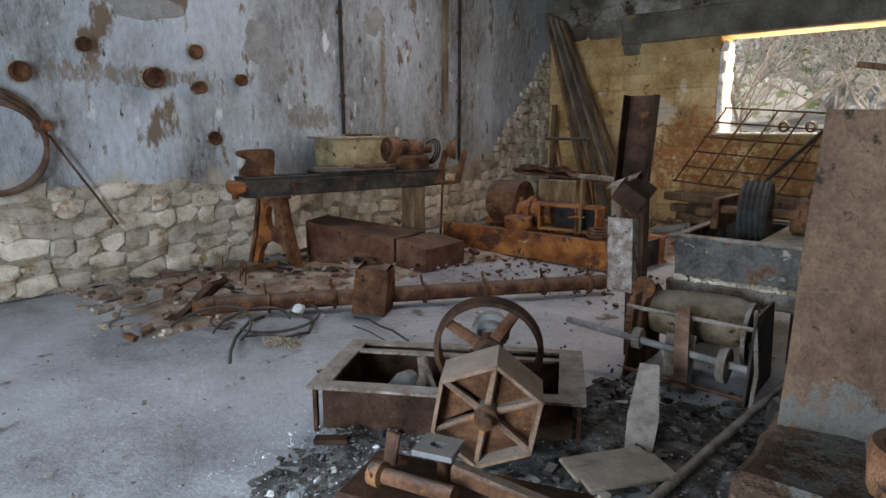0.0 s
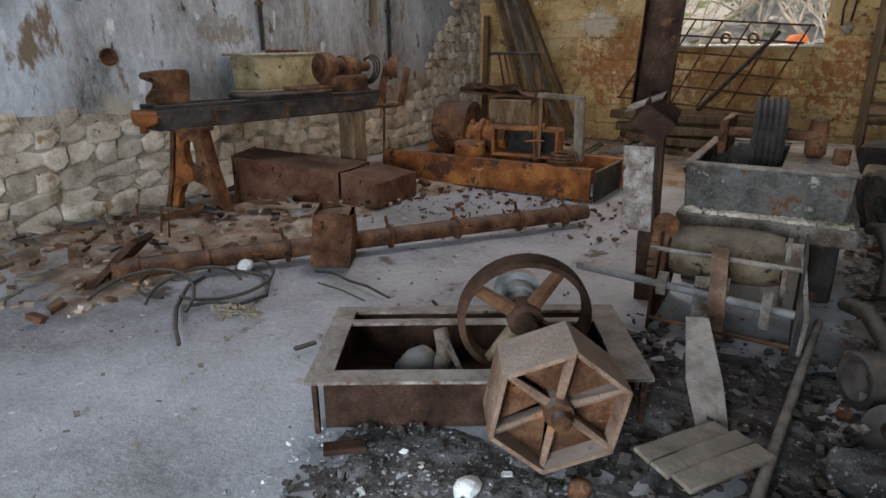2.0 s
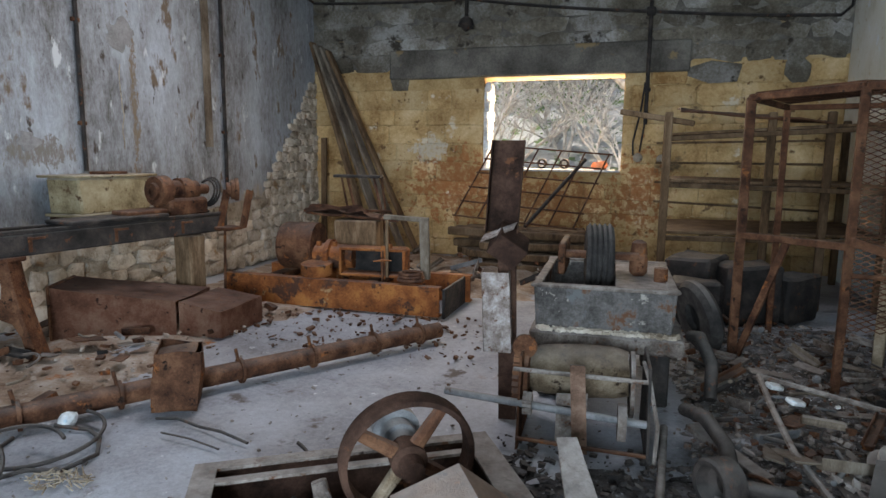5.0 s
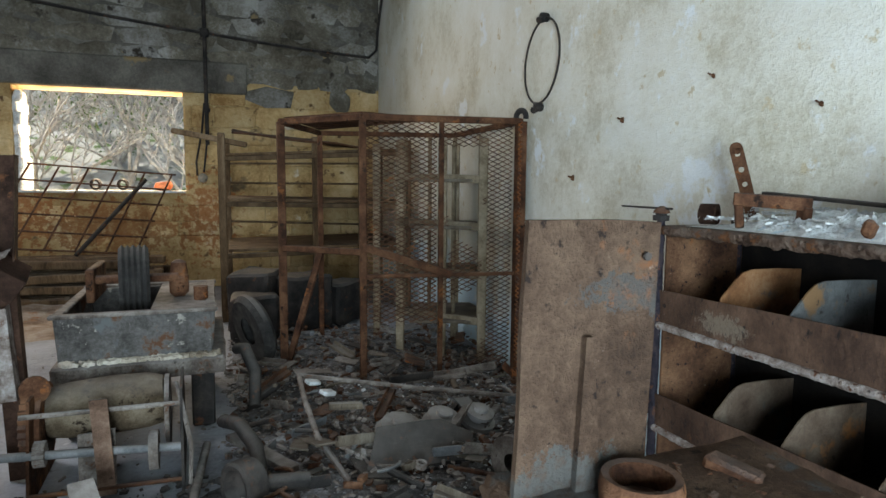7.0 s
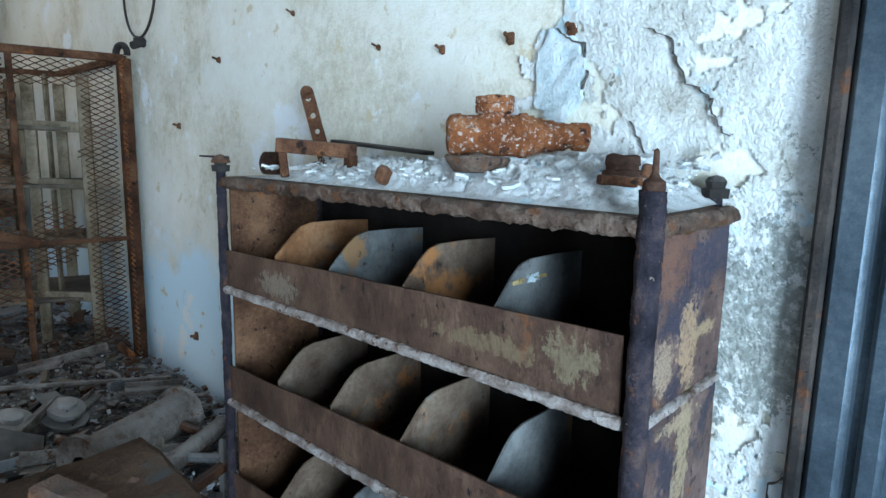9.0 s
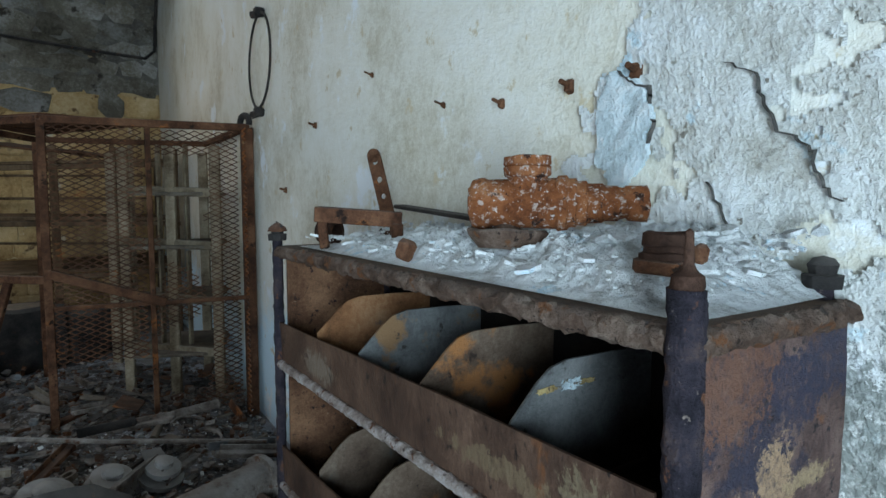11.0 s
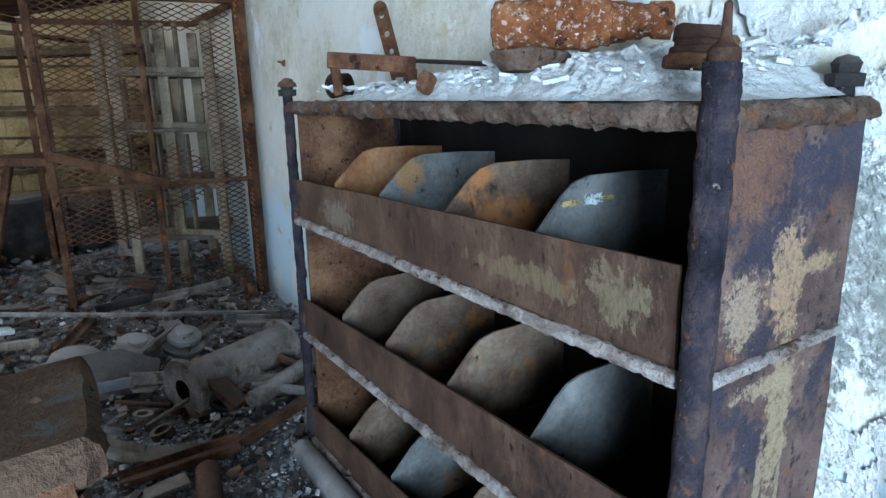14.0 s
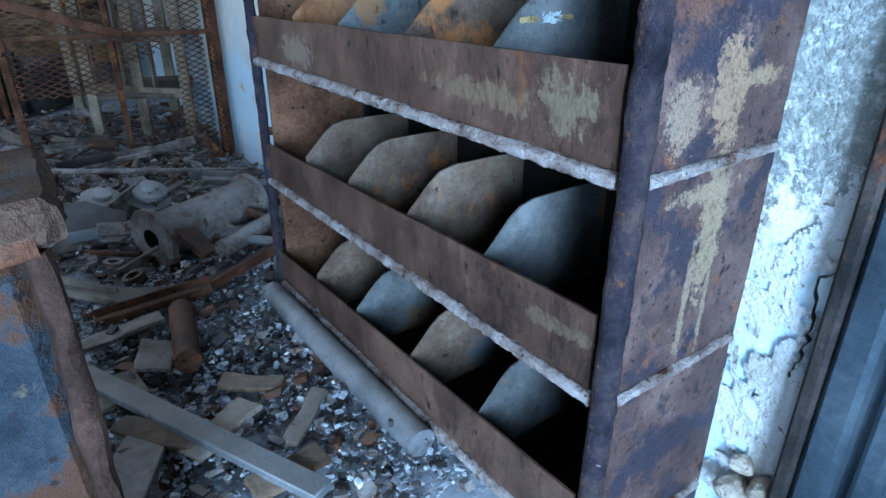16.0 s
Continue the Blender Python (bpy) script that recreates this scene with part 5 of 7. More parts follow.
def big_motor():
    t = thing("pump_motor", "orange-rusted electric motor and pump on a channel base", "motor", -4.15, 6.42, 0.31, 6)
    bm = B()
    lathe(bm, [(-0.72, 0.0), (-0.72, 0.25), (-0.68, 0.27), (-0.3, 0.27), (-0.29, 0.2), (-0.29, 0)], (0, 0.1, 0.27), (1, 0, 0), 26)
    part("motor_shell", bm, M_RUST, t, "dull brown cylindrical motor shell")
    bm = B()
    lathe(bm, [(-0.30, 0.13), (-0.16, 0.15), (-0.15, 0.19), (-0.10, 0.19), (-0.09, 0.14), (0.16, 0.13), (0.17, 0)], (0, 0.0, 0.18), (1, 0, 0), 20)
    part("pump_body", bm, M_RUSTO, t)
    # open rectangular coupling guard
    for z in (0.02, 0.30):
        part("guard_bar", boxm((0.42, -0.12, z), (0.72, 0.22, 0.03), bev=0.006), M_RUSTO, t)
    for x in (0.07, 0.78):
        part("guard_end", boxm((x, -0.12, 0.16), (0.03, 0.22, 0.28), bev=0.006), M_RUSTO, t)
    part("guard_back", boxm((0.42, 0.02, 0.16), (0.70, 0.02, 0.28), bev=0), M_IRON, t)
    part("mid_strap", boxm((0.56, -0.24, 0.17), (0.05, 0.02, 0.36), bev=0.004), M_RUSTO, t)
    bm = B()
    lathe(bm, [(0, 0.0), (0, 0.17), (0.12, 0.17), (0.13, 0)], (-0.18, -0.26, 0.02), (0, -0.1, 1), 20)
    part("cover", bm, M_RUSTO, t, "round orange cover plate")
    for x in (-0.18, 0.0, 0.62):
        part("bolt", rodm((x, -0.2, 0.32), (x, -0.2, 0.37), 0.03), M_RUSTO, t)
    bm = B()
    box(bm, (0.05, 0.32, 0.62), (1.05, 0.30, 0.03), (3, 4, 5), 0.004)
    roughen(bm, 0.03, 5, 4)
    part("bent_sheet", bm, M_RUST, t)
    part("rear_box", boxm((0.1, 0.32, 0.29), (0.5, 0.32, 0.56), bev=0.02), M_WOODB, t, "dull olive steel box")
    part("valve_stem", rodm((0.56, -0.29, -0.28), (0.56, -0.26, 0.30), 0.012), M_RUST, t)
    bm = B()
    for a in range(4):
        rod(bm, (0.56, -0.27, 0.2), (0.56 + 0.10 * math.cos(a * math.pi / 2), -0.27, 0.2 + 0.02 * math.sin(a * 2)), 0.014, 0.006)
    part("valve_handle", bm, M_RUSTO, t)


big_motor()
bm = B()
bmesh.ops.create_grid(bm, x_segments=14, y_segments=14, size=0.5, matrix=pose(0, 0, 0) @ Matrix.Diagonal((0.9, 0.5, 1, 1)))
for v in bm.verts:
    v.co.z += 0.10 * noise.noise(v.co * 5)
    v.co.x *= 1 + 0.25 * noise.noise(v.co * 7)
bmesh.ops.solidify(bm, geom=bm.faces[:], thickness=0.006)
single("torn_sheet", bm, M_DARKRUST, "torn dark rusted sheet draped over the pump", "sheet", -4.25, 6.8, 0.97, 15, ry=6)


def timber_frame():
    t = thing("wooden_stand", "weathered wooden stand on the steel channel", "stand", -3.12, 6.30, 0.32, 10)
    part("post", boxm((0, 0, 0.31), (0.10, 0.07, 0.62), (0, -2, 0), 0.008), M_WOOD, t)
    part("rail", boxm((-0.20, 0, 0.64), (0.48, 0.07, 0.05), (0, 3, 0), 0.008), M_WOOD, t)
    part("back_post", boxm((-0.41, 0.02, 0.32), (0.03, 0.04, 0.64), bev=0.006), M_WOODB, t)


timber_frame()
bm = B()
for i in range(3):
    tube(bm, arc((0, 0, 0.03 + i * 0.03), 0.13 - 0.01 * i, 0, 340, 20), 0.02, 6)
single("coil_of_rope", bm, M_RUST, "small rusted coil lying on the channel", "coil", -3.2, 6.1, 0.32)


def stool_frame():
    t = thing("stool_frame", "thin tubular stool frame perched on the pump", "stool", -4.25, 7.1, 0.0, 0)
    part("seat", boxm((0, 0, 1.36), (0.62, 0.12, 0.035), bev=0.008), M_IRON, t)
    for x0, x1 in ((-0.15, 0.22), (0.2, 0.55)):
        part("leg", rodm((x0, 0, 1.35), (x1, -0.05, 0.0), 0.016, seg=8), M_RUST, t)
    for x0, x1 in ((-0.25, -0.1), (0.28, 0.35)):
        part("back_leg", rodm((x0, 0.05, 1.35), (x1, 0.3, 0.0), 0.014, seg=8), M_RUST, t)
    part("brace", boxm((0.26, -0.02, 0.95), (0.36, 0.02, 0.03), bev=0.004), M_RUST, t)


stool_frame()

# leaning planks in the corner
for i, (bx, tx, by, w, d, mt) in enumerate(((-4.98, -6.33, 9.20, 0.13, 0.06, M_WOODB), (-4.72, -6.24, 9.26, 0.20, 0.05, M_WOOD), (-4.48, -6.13, 9.32, 0.18, 0.05, M_WOOD), (-4.28, -6.04, 9.42, 0.13, 0.06, M_WOODB))):
    p, q = Vector((bx, by, 0.02)), Vector((tx, 9.80, 3.46 - 0.05 * i))
    c, L = (p + q) / 2, (q - p).length
    bm = B()
    box(bm, (0, 0, 0), (w, d, L), bev=0.01)
    roughen(bm, 0.006, 3, 2)
    ob = single("plank", bm, M_WOOD if mt is M_WOOD else M_WOODB, "long weathered plank leaning into the wall corner", "plank", group="leaning planks")
    ob.matrix_basis = Matrix.Translation(c) @ (q - p).to_track_quat("Z", "Y").to_matrix().to_4x4() @ pose(0, 0, 0, 0, 0, 8)
bm = B()
box(bm, (0, 0, 0.95), (0.10, 0.05, 1.9), (0, 1, 0), 0.01)
single("short_post", bm, M_WOODB, "short brown post standing in the wall corner", "post", -6.1, 9.7, 0)


# ---- trough, flywheel and hexagonal drum ----
def trough():
    t = thing("steel_trough", "long rusty steel trough with a wide flanged rim", "trough", 0, 0, 0)
    o = Vector((-2.445, 1.70, 0))
    u = Vector((0.838, 0.545, 0)).normalized()
    v = Vector((-0.52, 0.855, 0)).normalized()
    L, W, H = 1.36, 0.73, 0.245

    def P(a, b, z):
        return o + u * a + v * b + Vector((0, 0, z))
    for a0, a1, b0, b1 in ((0, L, 0, 0.09), (0, L, W - 0.07, W), (0, 0.10, 0.09, W - 0.07), (L - 0.13, L, 0.09, W - 0.07), (0.10, L - 0.13, W - 0.20, W - 0.155)):
        bm = B()
        slab(bm, [P(a0, b0, H - 0.014), P(a1, b0, H - 0.014), P(a1, b1, H - 0.014), P(a0, b1, H - 0.014)], (0, 0, 0.014))
        roughen(bm, 0.004, 7, 3)
        part("rim", bm, M_DUSTY, t, "dust-coated rim plate")
    for q in ([P(0.06, 0.06, 0), P(L - 0.06, 0.06, 0), P(L - 0.06, 0.06, H - 0.015), P(0.06, 0.06, H - 0.015)], [P(0.06, W - 0.04, 0), P(L - 0.06, W - 0.04, 0), P(L - 0.06, W - 0.04, H - 0.015), P(0.06, W - 0.04, H - 0.015)]):
        bm = B()
        slab(bm, q, v * 0.008)
        part("side", bm, M_DARKRUST, t)
    for q in ([P(0.06, 0.07, 0), P(0.06, W - 0.04, 0), P(0.06, W - 0.04, H - 0.015), P(0.06, 0.07, H - 0.015)], [P(L - 0.07, 0.07, 0), P(L - 0.07, W - 0.04, 0), P(L - 0.07, W - 0.04, H - 0.015), P(L - 0.07, 0.07, H - 0.015)]):
        bm = B()
        slab(bm, q, u * 0.008)
        part("end", bm, M_DARKRUST, t)
    bm = B()
    slab(bm, [P(0.07, 0.07, 0.012), P(L - 0.07, 0.07, 0.012), P(L - 0.07, W - 0.04, 0.012), P(0.07, W - 0.04, 0.012)], (0, 0, 0.008))
    part("floor_pan", bm, M_DARKRUST, t)
    for a in (0.02, L - 0.04):
        bm = B()
        slab(bm, [P(a, 0.03, -0.02), P(a + 0.02, 0.03, -0.02), P(a + 0.02, 0.03, H - 0.015), P(a, 0.03, H - 0.015)], v * 0.03)
        part("corner_angle", bm, M_DARKRUST, t)
    c = P(0.40, 0.34, 0)
    bm = B()
    lathe(bm, [(0, 0.0), (0.0, 0.10), (0.08, 0.11), (0.16, 0.075), (0.2, 0.03), (0.2, 0)], c + Vector((0, 0, 0.02)), (0.25, 0.1, 1), 16)
    part("spout_bulb", bm, M_STEEL, t, "grey dusty cast elbow")
    bm = B()
    tube(bm, [c + Vector(p) for p in ((0.10, 0.0, 0.02), (0.13, 0.02, 0.12), (0.14, 0.04, 0.22), (0.11, 0.05, 0.31))], lambda f: 0.05 - 0.018 * f, 10)
    tube(bm, [c + Vector((0.11, 0.05, 0.31)), c + Vector((0.26, 0.0, 0.14))], 0.014, 6)
    part("elbow", bm, M_DUSTY, t)


trough()


def flywheel():
    t = thing("flywheel", "rusty four-spoked iron flywheel standing on the trough", "flywheel", -1.85, 2.40, 0.395, 0)
    ax = Vector((0.55, -0.80, -0.12)).normalized()
    a, b, d = frame_of(ax)
    bm = B()
    lathe(bm, [(-0.045, 0.250), (-0.045, 0.272), (-0.03, 0.279), (0.03, 0.279), (0.045, 0.272), (0.045, 0.250), (-0.045, 0.250)], (0, 0, 0), ax, 40)
    part("rim", bm, M_DARKRUST, t)
    for k in range(4):
        r = a * math.cos(math.pi / 4 + k * math.pi / 2 + 0.2) + b * math.sin(math.pi / 4 + k * math.pi / 2 + 0.2)
        bm = B()
        rod(bm, r * 0.05, r * 0.256, 0.034, 0.026, 8)
        part("spoke", bm, M_HESSIAN if k == 0 else M_RUST, t)
    bm = B()
    lathe(bm, [(-0.09, 0), (-0.09, 0.05), (-0.05, 0.055), (-0.04, 0.075), (0.04, 0.075), (0.05, 0.05), (0.11, 0.045), (0.11, 0)], (0, 0, 0), ax, 18)
    part("hub", bm, M_DARKRUST, t)
    bm = B()
    lathe(bm, [(-0.26, 0), (-0.26, 0.10), (-0.2, 0.105), (-0.19, 0.075), (-0.13, 0.075), (-0.12, 0.06), (-0.08, 0.05)], (0, 0, 0), ax, 20)
    part("rear_pulley", bm, M_STEEL, t, "grey stepped pulley behind the wheel")


flywheel()


def hex_drum():
    t = thing("hexagonal_drum", "rusty hexagonal iron drum end with radial ribs and a hub", "drum", -1.498, 1.935, 0.314, 0)
    ax = Vector((0.559, -0.825, -0.083)).normalized()
    a, b, d = frame_of(ax)

    def P(k, r, h):
        an = math.pi / 3 * k + 0.35
        return (a * math.cos(an) + b * math.sin(an)) * r + d * h
    R, T = 0.250, 0.173
    for k in range(6):
        bm = B()
        slab(bm, [P(k, R, -T), P(k + 1, R, -T), P(k + 1, R, 0.03), P(k, R, 0.03)], -(P(k + 0.5, 1, 0)) * 0.016)
        part("side_plate", bm, M_SHEET, t)
        bm = B()
        rod(bm, P(k, 0.04, -0.012), P(k, R - 0.008, 0.002), 0.017, 0.012, 6)
        slab(bm, [P(k, 0.03, -0.055), P(k, R - 0.014, -0.055), P(k, R - 0.014, 0.0), P(k, 0.03, -0.015)], P(k + 1.5, 0.008, 0))
        part("rib", bm, M_SHEET, t)
        bm = B()
        slab(bm, [P(k, 0.03, -0.055), P(k, R - 0.012, -0.055), P(k + 1, R - 0.012, -0.055)], d * 0.01)
        part("face_panel", bm, M_RUST, t)
    bm = B()
    lathe(bm, [(-0.06, 0.055), (0.03, 0.05), (0.035, 0.032), (0.075, 0.032), (0.08, 0.02), (0.08, 0)], (0, 0, 0), ax, 16)
    part("hub", bm, M_RUSTB, t)
    bm = B()
    slab(bm, [P(k, R - 0.01, -T) for k in range(6)], d * 0.01)
    part("back_plate", bm, M_DARKRUST, t)


hex_drum()


# ---- winch, chute and vat ----
def winch():
    t = thing("hand_winch", "rusty geared hand winch with a rope-wrapped drum", "winch", -1.28, 3.72, 0, 3)
    for x, y0, y1 in ((-0.33, -0.30, 0.30), (0.36, -0.34, 0.30)):
        bm = B()
        slab(bm, [(x, y0, 0.0), (x, y1, 0.0), (x, y1 - 0.1, 0.50), (x, y0 + 0.12, 0.50)], (0.014, 0, 0))
        part("side_frame", bm, M_RUST if x < 0 else M_IRON, t)
    bm = B()
    lathe(bm, [(-0.29, 0), (-0.29, 0.13), (-0.2, 0.15), (0.0, 0.155), (0.2, 0.15), (0.27, 0.13), (0.27, 0)], (0, 0.10, 0.35), (1, 0, 0.03), 24)
    roughen(bm, 0.012, 9)
    part("rope_drum", bm, M_HESSIAN, t, "dusty sacking-covered rope drum")
    for x, r in ((-0.30, 0.21), (0.29, 0.19)):
        bm = B()
        lathe(bm, [(-0.012, 0.1), (-0.012, r), (0.012, r), (0.012, 0.1)], (x, 0.06, 0.31), (1, 0, 0), 28)
        part("drum_flange", bm, M_RUST if x < 0 else M_DUSTY, t)
    bm = B()
    lathe(bm, [(-0.03, 0), (-0.03, 0.10), (0.015, 0.10), (0.015, 0)], (0.24, -0.24, 0.20), (1, 0, 0), 26)
    part("brake_disc", bm, M_DUSTY, t, "dust-whitened brake disc")
    part("pinion_shaft", rodm((-0.75, -0.22, 0.27), (0.36, -0.24, 0.20), 0.022), M_STEEL, t, "pale steel shaft")
    part("upper_tie", rodm((-0.36, -0.20, 0.43), (0.36, -0.20, 0.42), 0.013), M_DUSTY, t)
    part("lower_tie", rodm((-0.33, -0.28, 0.06), (0.36, -0.30, 0.05), 0.012), M_RUST, t)
    bm = B()
    n = 28
    outline = []
    for i in range(n * 2):
        r = 0.165 if i % 2 else 0.185
        an = math.pi * i / n
        outline.append((-0.37, -0.02 + r * math.cos(an), 0.33 + r * math.sin(an)))
    slab(bm, outline, (0.035, 0, 0))
    part("toothed_wheel", bm, M_RUST, t)
    bm = B()
    outline = []
    for i in range(28):
        r = 0.05 if i % 2 else 0.064
        an = math.pi * i / 14
        outline.append((-0.30, -0.22 + r * math.cos(an), 0.245 + r * math.sin(an)))
    slab(bm, outline, (0.05, 0, 0))
    part("pinion", bm, M_DUSTY, t)
    bm = B()
    tube(bm, [(0.40, -0.32, 0.0), (0.41, -0.30, 0.22), (0.37, -0.22, 0.42), (0.34, -0.10, 0.50)], 0.012, 6)
    part("brake_rod", bm, M_DUSTY, t)
    bm = B()
    slab(bm, [(-0.02, -0.30, 0.02), (0.06, -0.30, 0.02), (0.03, -0.26, 0.50), (-0.05, -0.26, 0.50)], (0, 0.012, 0))
    part("brake_strap", bm, M_SHEET, t, "flat dusty brown steel strap")
    bm = B()
    slab(bm, [(-0.12, -0.21, 0.02), (0.05, -0.20, 0.02), (0.05, -0.17, 0.31), (-0.12, -0.18, 0.30)], (0, 0.014, 0))
    part("guard_board", bm, M_DUSTY, t, "pale dusty board")


winch()
bm = B()
slab(bm, [(-0.07, 0, 0), (0.0, -0.03, -0.02), (0.05, 0, 0.0), (0.07, 0.25, 0.08), (0.05, 0.56, 0.24), (-0.05, 0.56, 0.24), (-0.08, 0.25, 0.08)], (0, 0.012, -0.006))
single("loose_board", bm, M_DUSTY, "pale broken board leaning on the winch", "board", -1.08, 2.54, 0.03, 21)


def chute():
    t = thing("steel_chute", "tall dark folded steel chute with a crumpled lower half", "chute", -1.73, 3.66, 0, 8)

    def channel(name, pts, w, dpt, m, lab="", web=0.0):
        bm = B()
        for (p, q) in zip(pts, pts[1:]):
            p, q = Vector(p), Vector(q)
            for k in (-1, 1):
                slab(bm, [p + Vector((k * w, 0, 0)), q + Vector((k * w, 0, 0)), q + Vector((k * w, dpt, 0)), p + Vector((k * w, dpt, 0))], (0.006, 0, 0))
            slab(bm, [p + Vector((-w, web, 0)), p + Vector((w, web, 0)), q + Vector((w, web, 0)), q + Vector((-w, web, 0))], (0, 0.006, 0))
        return part(name, bm, m, t, lab)
    channel("upper_channel", [(-0.03, 0.05, 1.16), (0.0, 0.06, 1.70)], 0.092, 0.13, M_DARKRUST, "dark brown folded channel, open in front", 0.124)
    bm = B()
    box(bm, (0.02, 0.02, 1.10), (0.19, 0.20, 0.14), (20, 34, 10), 0.004)
    part("bent_collar", bm, M_DARKRUST, t)
    bm = B()
    slab(bm, [(-0.14, -0.05, 1.12), (0.05, -0.06, 1.20), (0.07, -0.02, 1.24), (-0.12, 0.0, 1.16)], (0, 0.01, 0))
    part("torn_lip", bm, M_EDGE, t)
    channel("lower_channel", [(-0.03, -0.02, 0.47), (-0.055, 0.0, 0.94)], 0.078, 0.15, M_EDGE, "dust-whitened lower sheet")
    channel("back_channel", [(0.03, 0.12, 0.0), (0.0, 0.12, 1.12)], 0.05, 0.12, M_DARKRUST)
    bm = B()
    lathe(bm, [(0, 0.0), (0, 0.07), (0.03, 0.07), (0.03, 0)], (0.13, -0.02, 0.52), (0.2, -1, 0.1), 16)
    part("red_disc", bm, M_RUST, t)


chute()


def vat():
    t = thing("steel_vat", "dusty grey-green steel vat on a slab with crusted ledge", "vat", -1.21, 4.75, 0, 2)
    W, D = 0.84, 1.10
    for s, (c, sz, rt) in enumerate((((0, -D / 2, 0.64), (W, 0.03, 0.28), (-8, 0, 0)), ((0, D / 2, 0.64), (W, 0.03, 0.28), (8, 0, 0)), ((-W / 2, 0, 0.64), (0.03, D, 0.28), (0, -4, 0)), ((W / 2, 0, 0.64), (0.03, D, 0.28), (0, 4, 0)))):
        bm = B()
        box(bm, c, sz, rt, 0.006)
        roughen(bm, 0.006, 6, 3)
        part("wall_sheet", bm, M_TEAL, t)
    for c, sz in (((0, -D / 2 - 0.02, 0.785), (W + 0.08, 0.06, 0.025)), ((0, D / 2, 0.785), (W + 0.08, 0.06, 0.025)), ((-W / 2, 0, 0.785), (0.06, D - 0.02, 0.025)), ((W / 2, 0, 0.785), (0.06, D - 0.02, 0.025))):
        part("rim", boxm(c, sz, bev=0.008), M_DUSTY, t)
    part("inside_floor", boxm((0, 0, 0.56), (W - 0.04, D - 0.04, 0.02), bev=0), M_IRON, t)
    part("cover_plate", boxm((0.24, 0, 0.78), (0.34, D - 0.06, 0.02), bev=0.005), M_DUSTY, t)
    bm = B()
    box(bm, (0.02, -0.02, 0.44), (W + 0.12, D + 0.12, 0.11), bev=0.015)
    roughen(bm, 0.012, 6, 5)
    part("ledge", bm, M_DUSTY, t, "pale crusted ledge under the vat")
    for x in (-0.34, 0.36):
        for y in (-0.40, 0.42):
            part("leg", boxm((x, y, 0.20), (0.14, 0.16, 0.40), bev=0.012), M_IRON, t)
    bm = B()
    for i in range(520):
        x, y = rnd.uniform(-0.40, 0.46), -D / 2 - 0.085 * rnd.random() ** 1.3
        s = 0.008 + 0.03 * rnd.random() ** 2
        box(bm, (x, y, 0.50 + 0.3 * s), (s, s, s * 0.6), (rnd.uniform(-30, 30), 0, rnd.uniform(0, 180)), 0)
    tagged(part("crumb", bm, M_STONE, t, smooth=False), kind="stuff")
    bm = B()
    prof = []
    for i in range(11):
        h = -0.085 + i * 0.017
        prof.append((h, 0.225 if i % 2 else 0.205))
    lathe(bm, [(-0.09, 0.05), (-0.09, 0.2)] + prof + [(0.09, 0.2), (0.09, 0.05)], (-0.05, -0.12, 0.93), (1, 0.1, 0), 34)
    wheel = part("grooved_pulley", bm, M_TYRE, t, "broad grooved belt pulley")
    part("axle", rodm((-0.30, -0.12, 0.93), (0.22, -0.12, 0.93), 0.03), M_RUST, wheel)
    bm = B()
    box(bm, (0.22, -0.05, 0.87), (0.12, 0.16, 0.16), bev=0.03)
    lathe(bm, [(0, 0.06), (0.08, 0.05), (0.10, 0.02), (0.1, 0)], (0.22, -0.05, 0.94), (0, 0, 1), 14)
    part("bearing", bm, M_RUST, t)
    part("stub", rodm((0.36, -0.25, 0.79), (0.36, -0.25, 0.88), 0.045), M_RUST, t)
    part("side_box", boxm((-0.30, 0.05, 0.90), (0.05, 0.5, 0.22), bev=0.01), M_RUST, t)


vat()


# ---- timber stack and lattice under the window ----
for i in range(16):
    lay, k = divmod(i, 4)
    bm = B()
    box(bm, (0, 0, 0), (1.5 + 0.5 * rnd.random(), 0.13, 0.11), bev=0.015)
    roughen(bm, 0.012, 4, 3)
    single("timber", bm, M_WOODB, "old brown timber in a loose stack below the window", "timber", -2.45 + rnd.uniform(-0.2, 0.2), 8.75 + k * 0.2, 0.07 + lay * 0.155, rnd.uniform(-5, 5), group="timber stack", ry=rnd.uniform(-1.5, 1.5))


def lattice():
    t = thing("bar_lattice", "rusty welded bar lattice leaning at the window", "lattice", 0, 0, 0)

    def P(a, b):
        # a along, b up the lean
        return Vector((-3.62 + 1.75 * a + 0.42 * b, 9.12 + 0.70 * b, 0.74 - 0.12 * a + 1.05 * b))
    for i in range(6):
        part("bar", rodm(P(i / 5, 0), P(i / 5, 1), 0.013, seg=6), M_RUST, t)
    for j in range(6):
        part("cross_bar", rodm(P(-0.02, j / 5), P(1.03, j / 5 - 0.01), 0.014, seg=6), M_RUST, t)
    part("stout_bar", rodm(P(0.62, -0.05), P(0.83, 0.9), 0.03, seg=8), M_IRON, t)


lattice()
bm = B()
lathe(bm, [(0, 0), (0, 0.10), (0.06, 0.13), (0.12, 0.10), (0.13, 0)], (0, 0, 0), (0, 0, 1), 12)
roughen(bm, 0.03, 6)
single("orange_bag", bm, M_BRICKRED, "crumpled orange plastic lying outside on the sill", "bag", -1.62, 10.33, 1.43)
for x, z in ((-2.9, 0), (-2.55, 0)):
    bm = B()
    lathe(bm, [(0, 0.05), (0, 0.08), (0.05, 0.08), (0.05, 0.05), (0, 0.05)], (0, 0, 0), (0.3, 1, 0.2), 12)
    single("ring", bm, M_IRON, "small dark iron ring on the window sill", "ring", x + 0.4, 10.15, 1.51, group="rings on the sill")


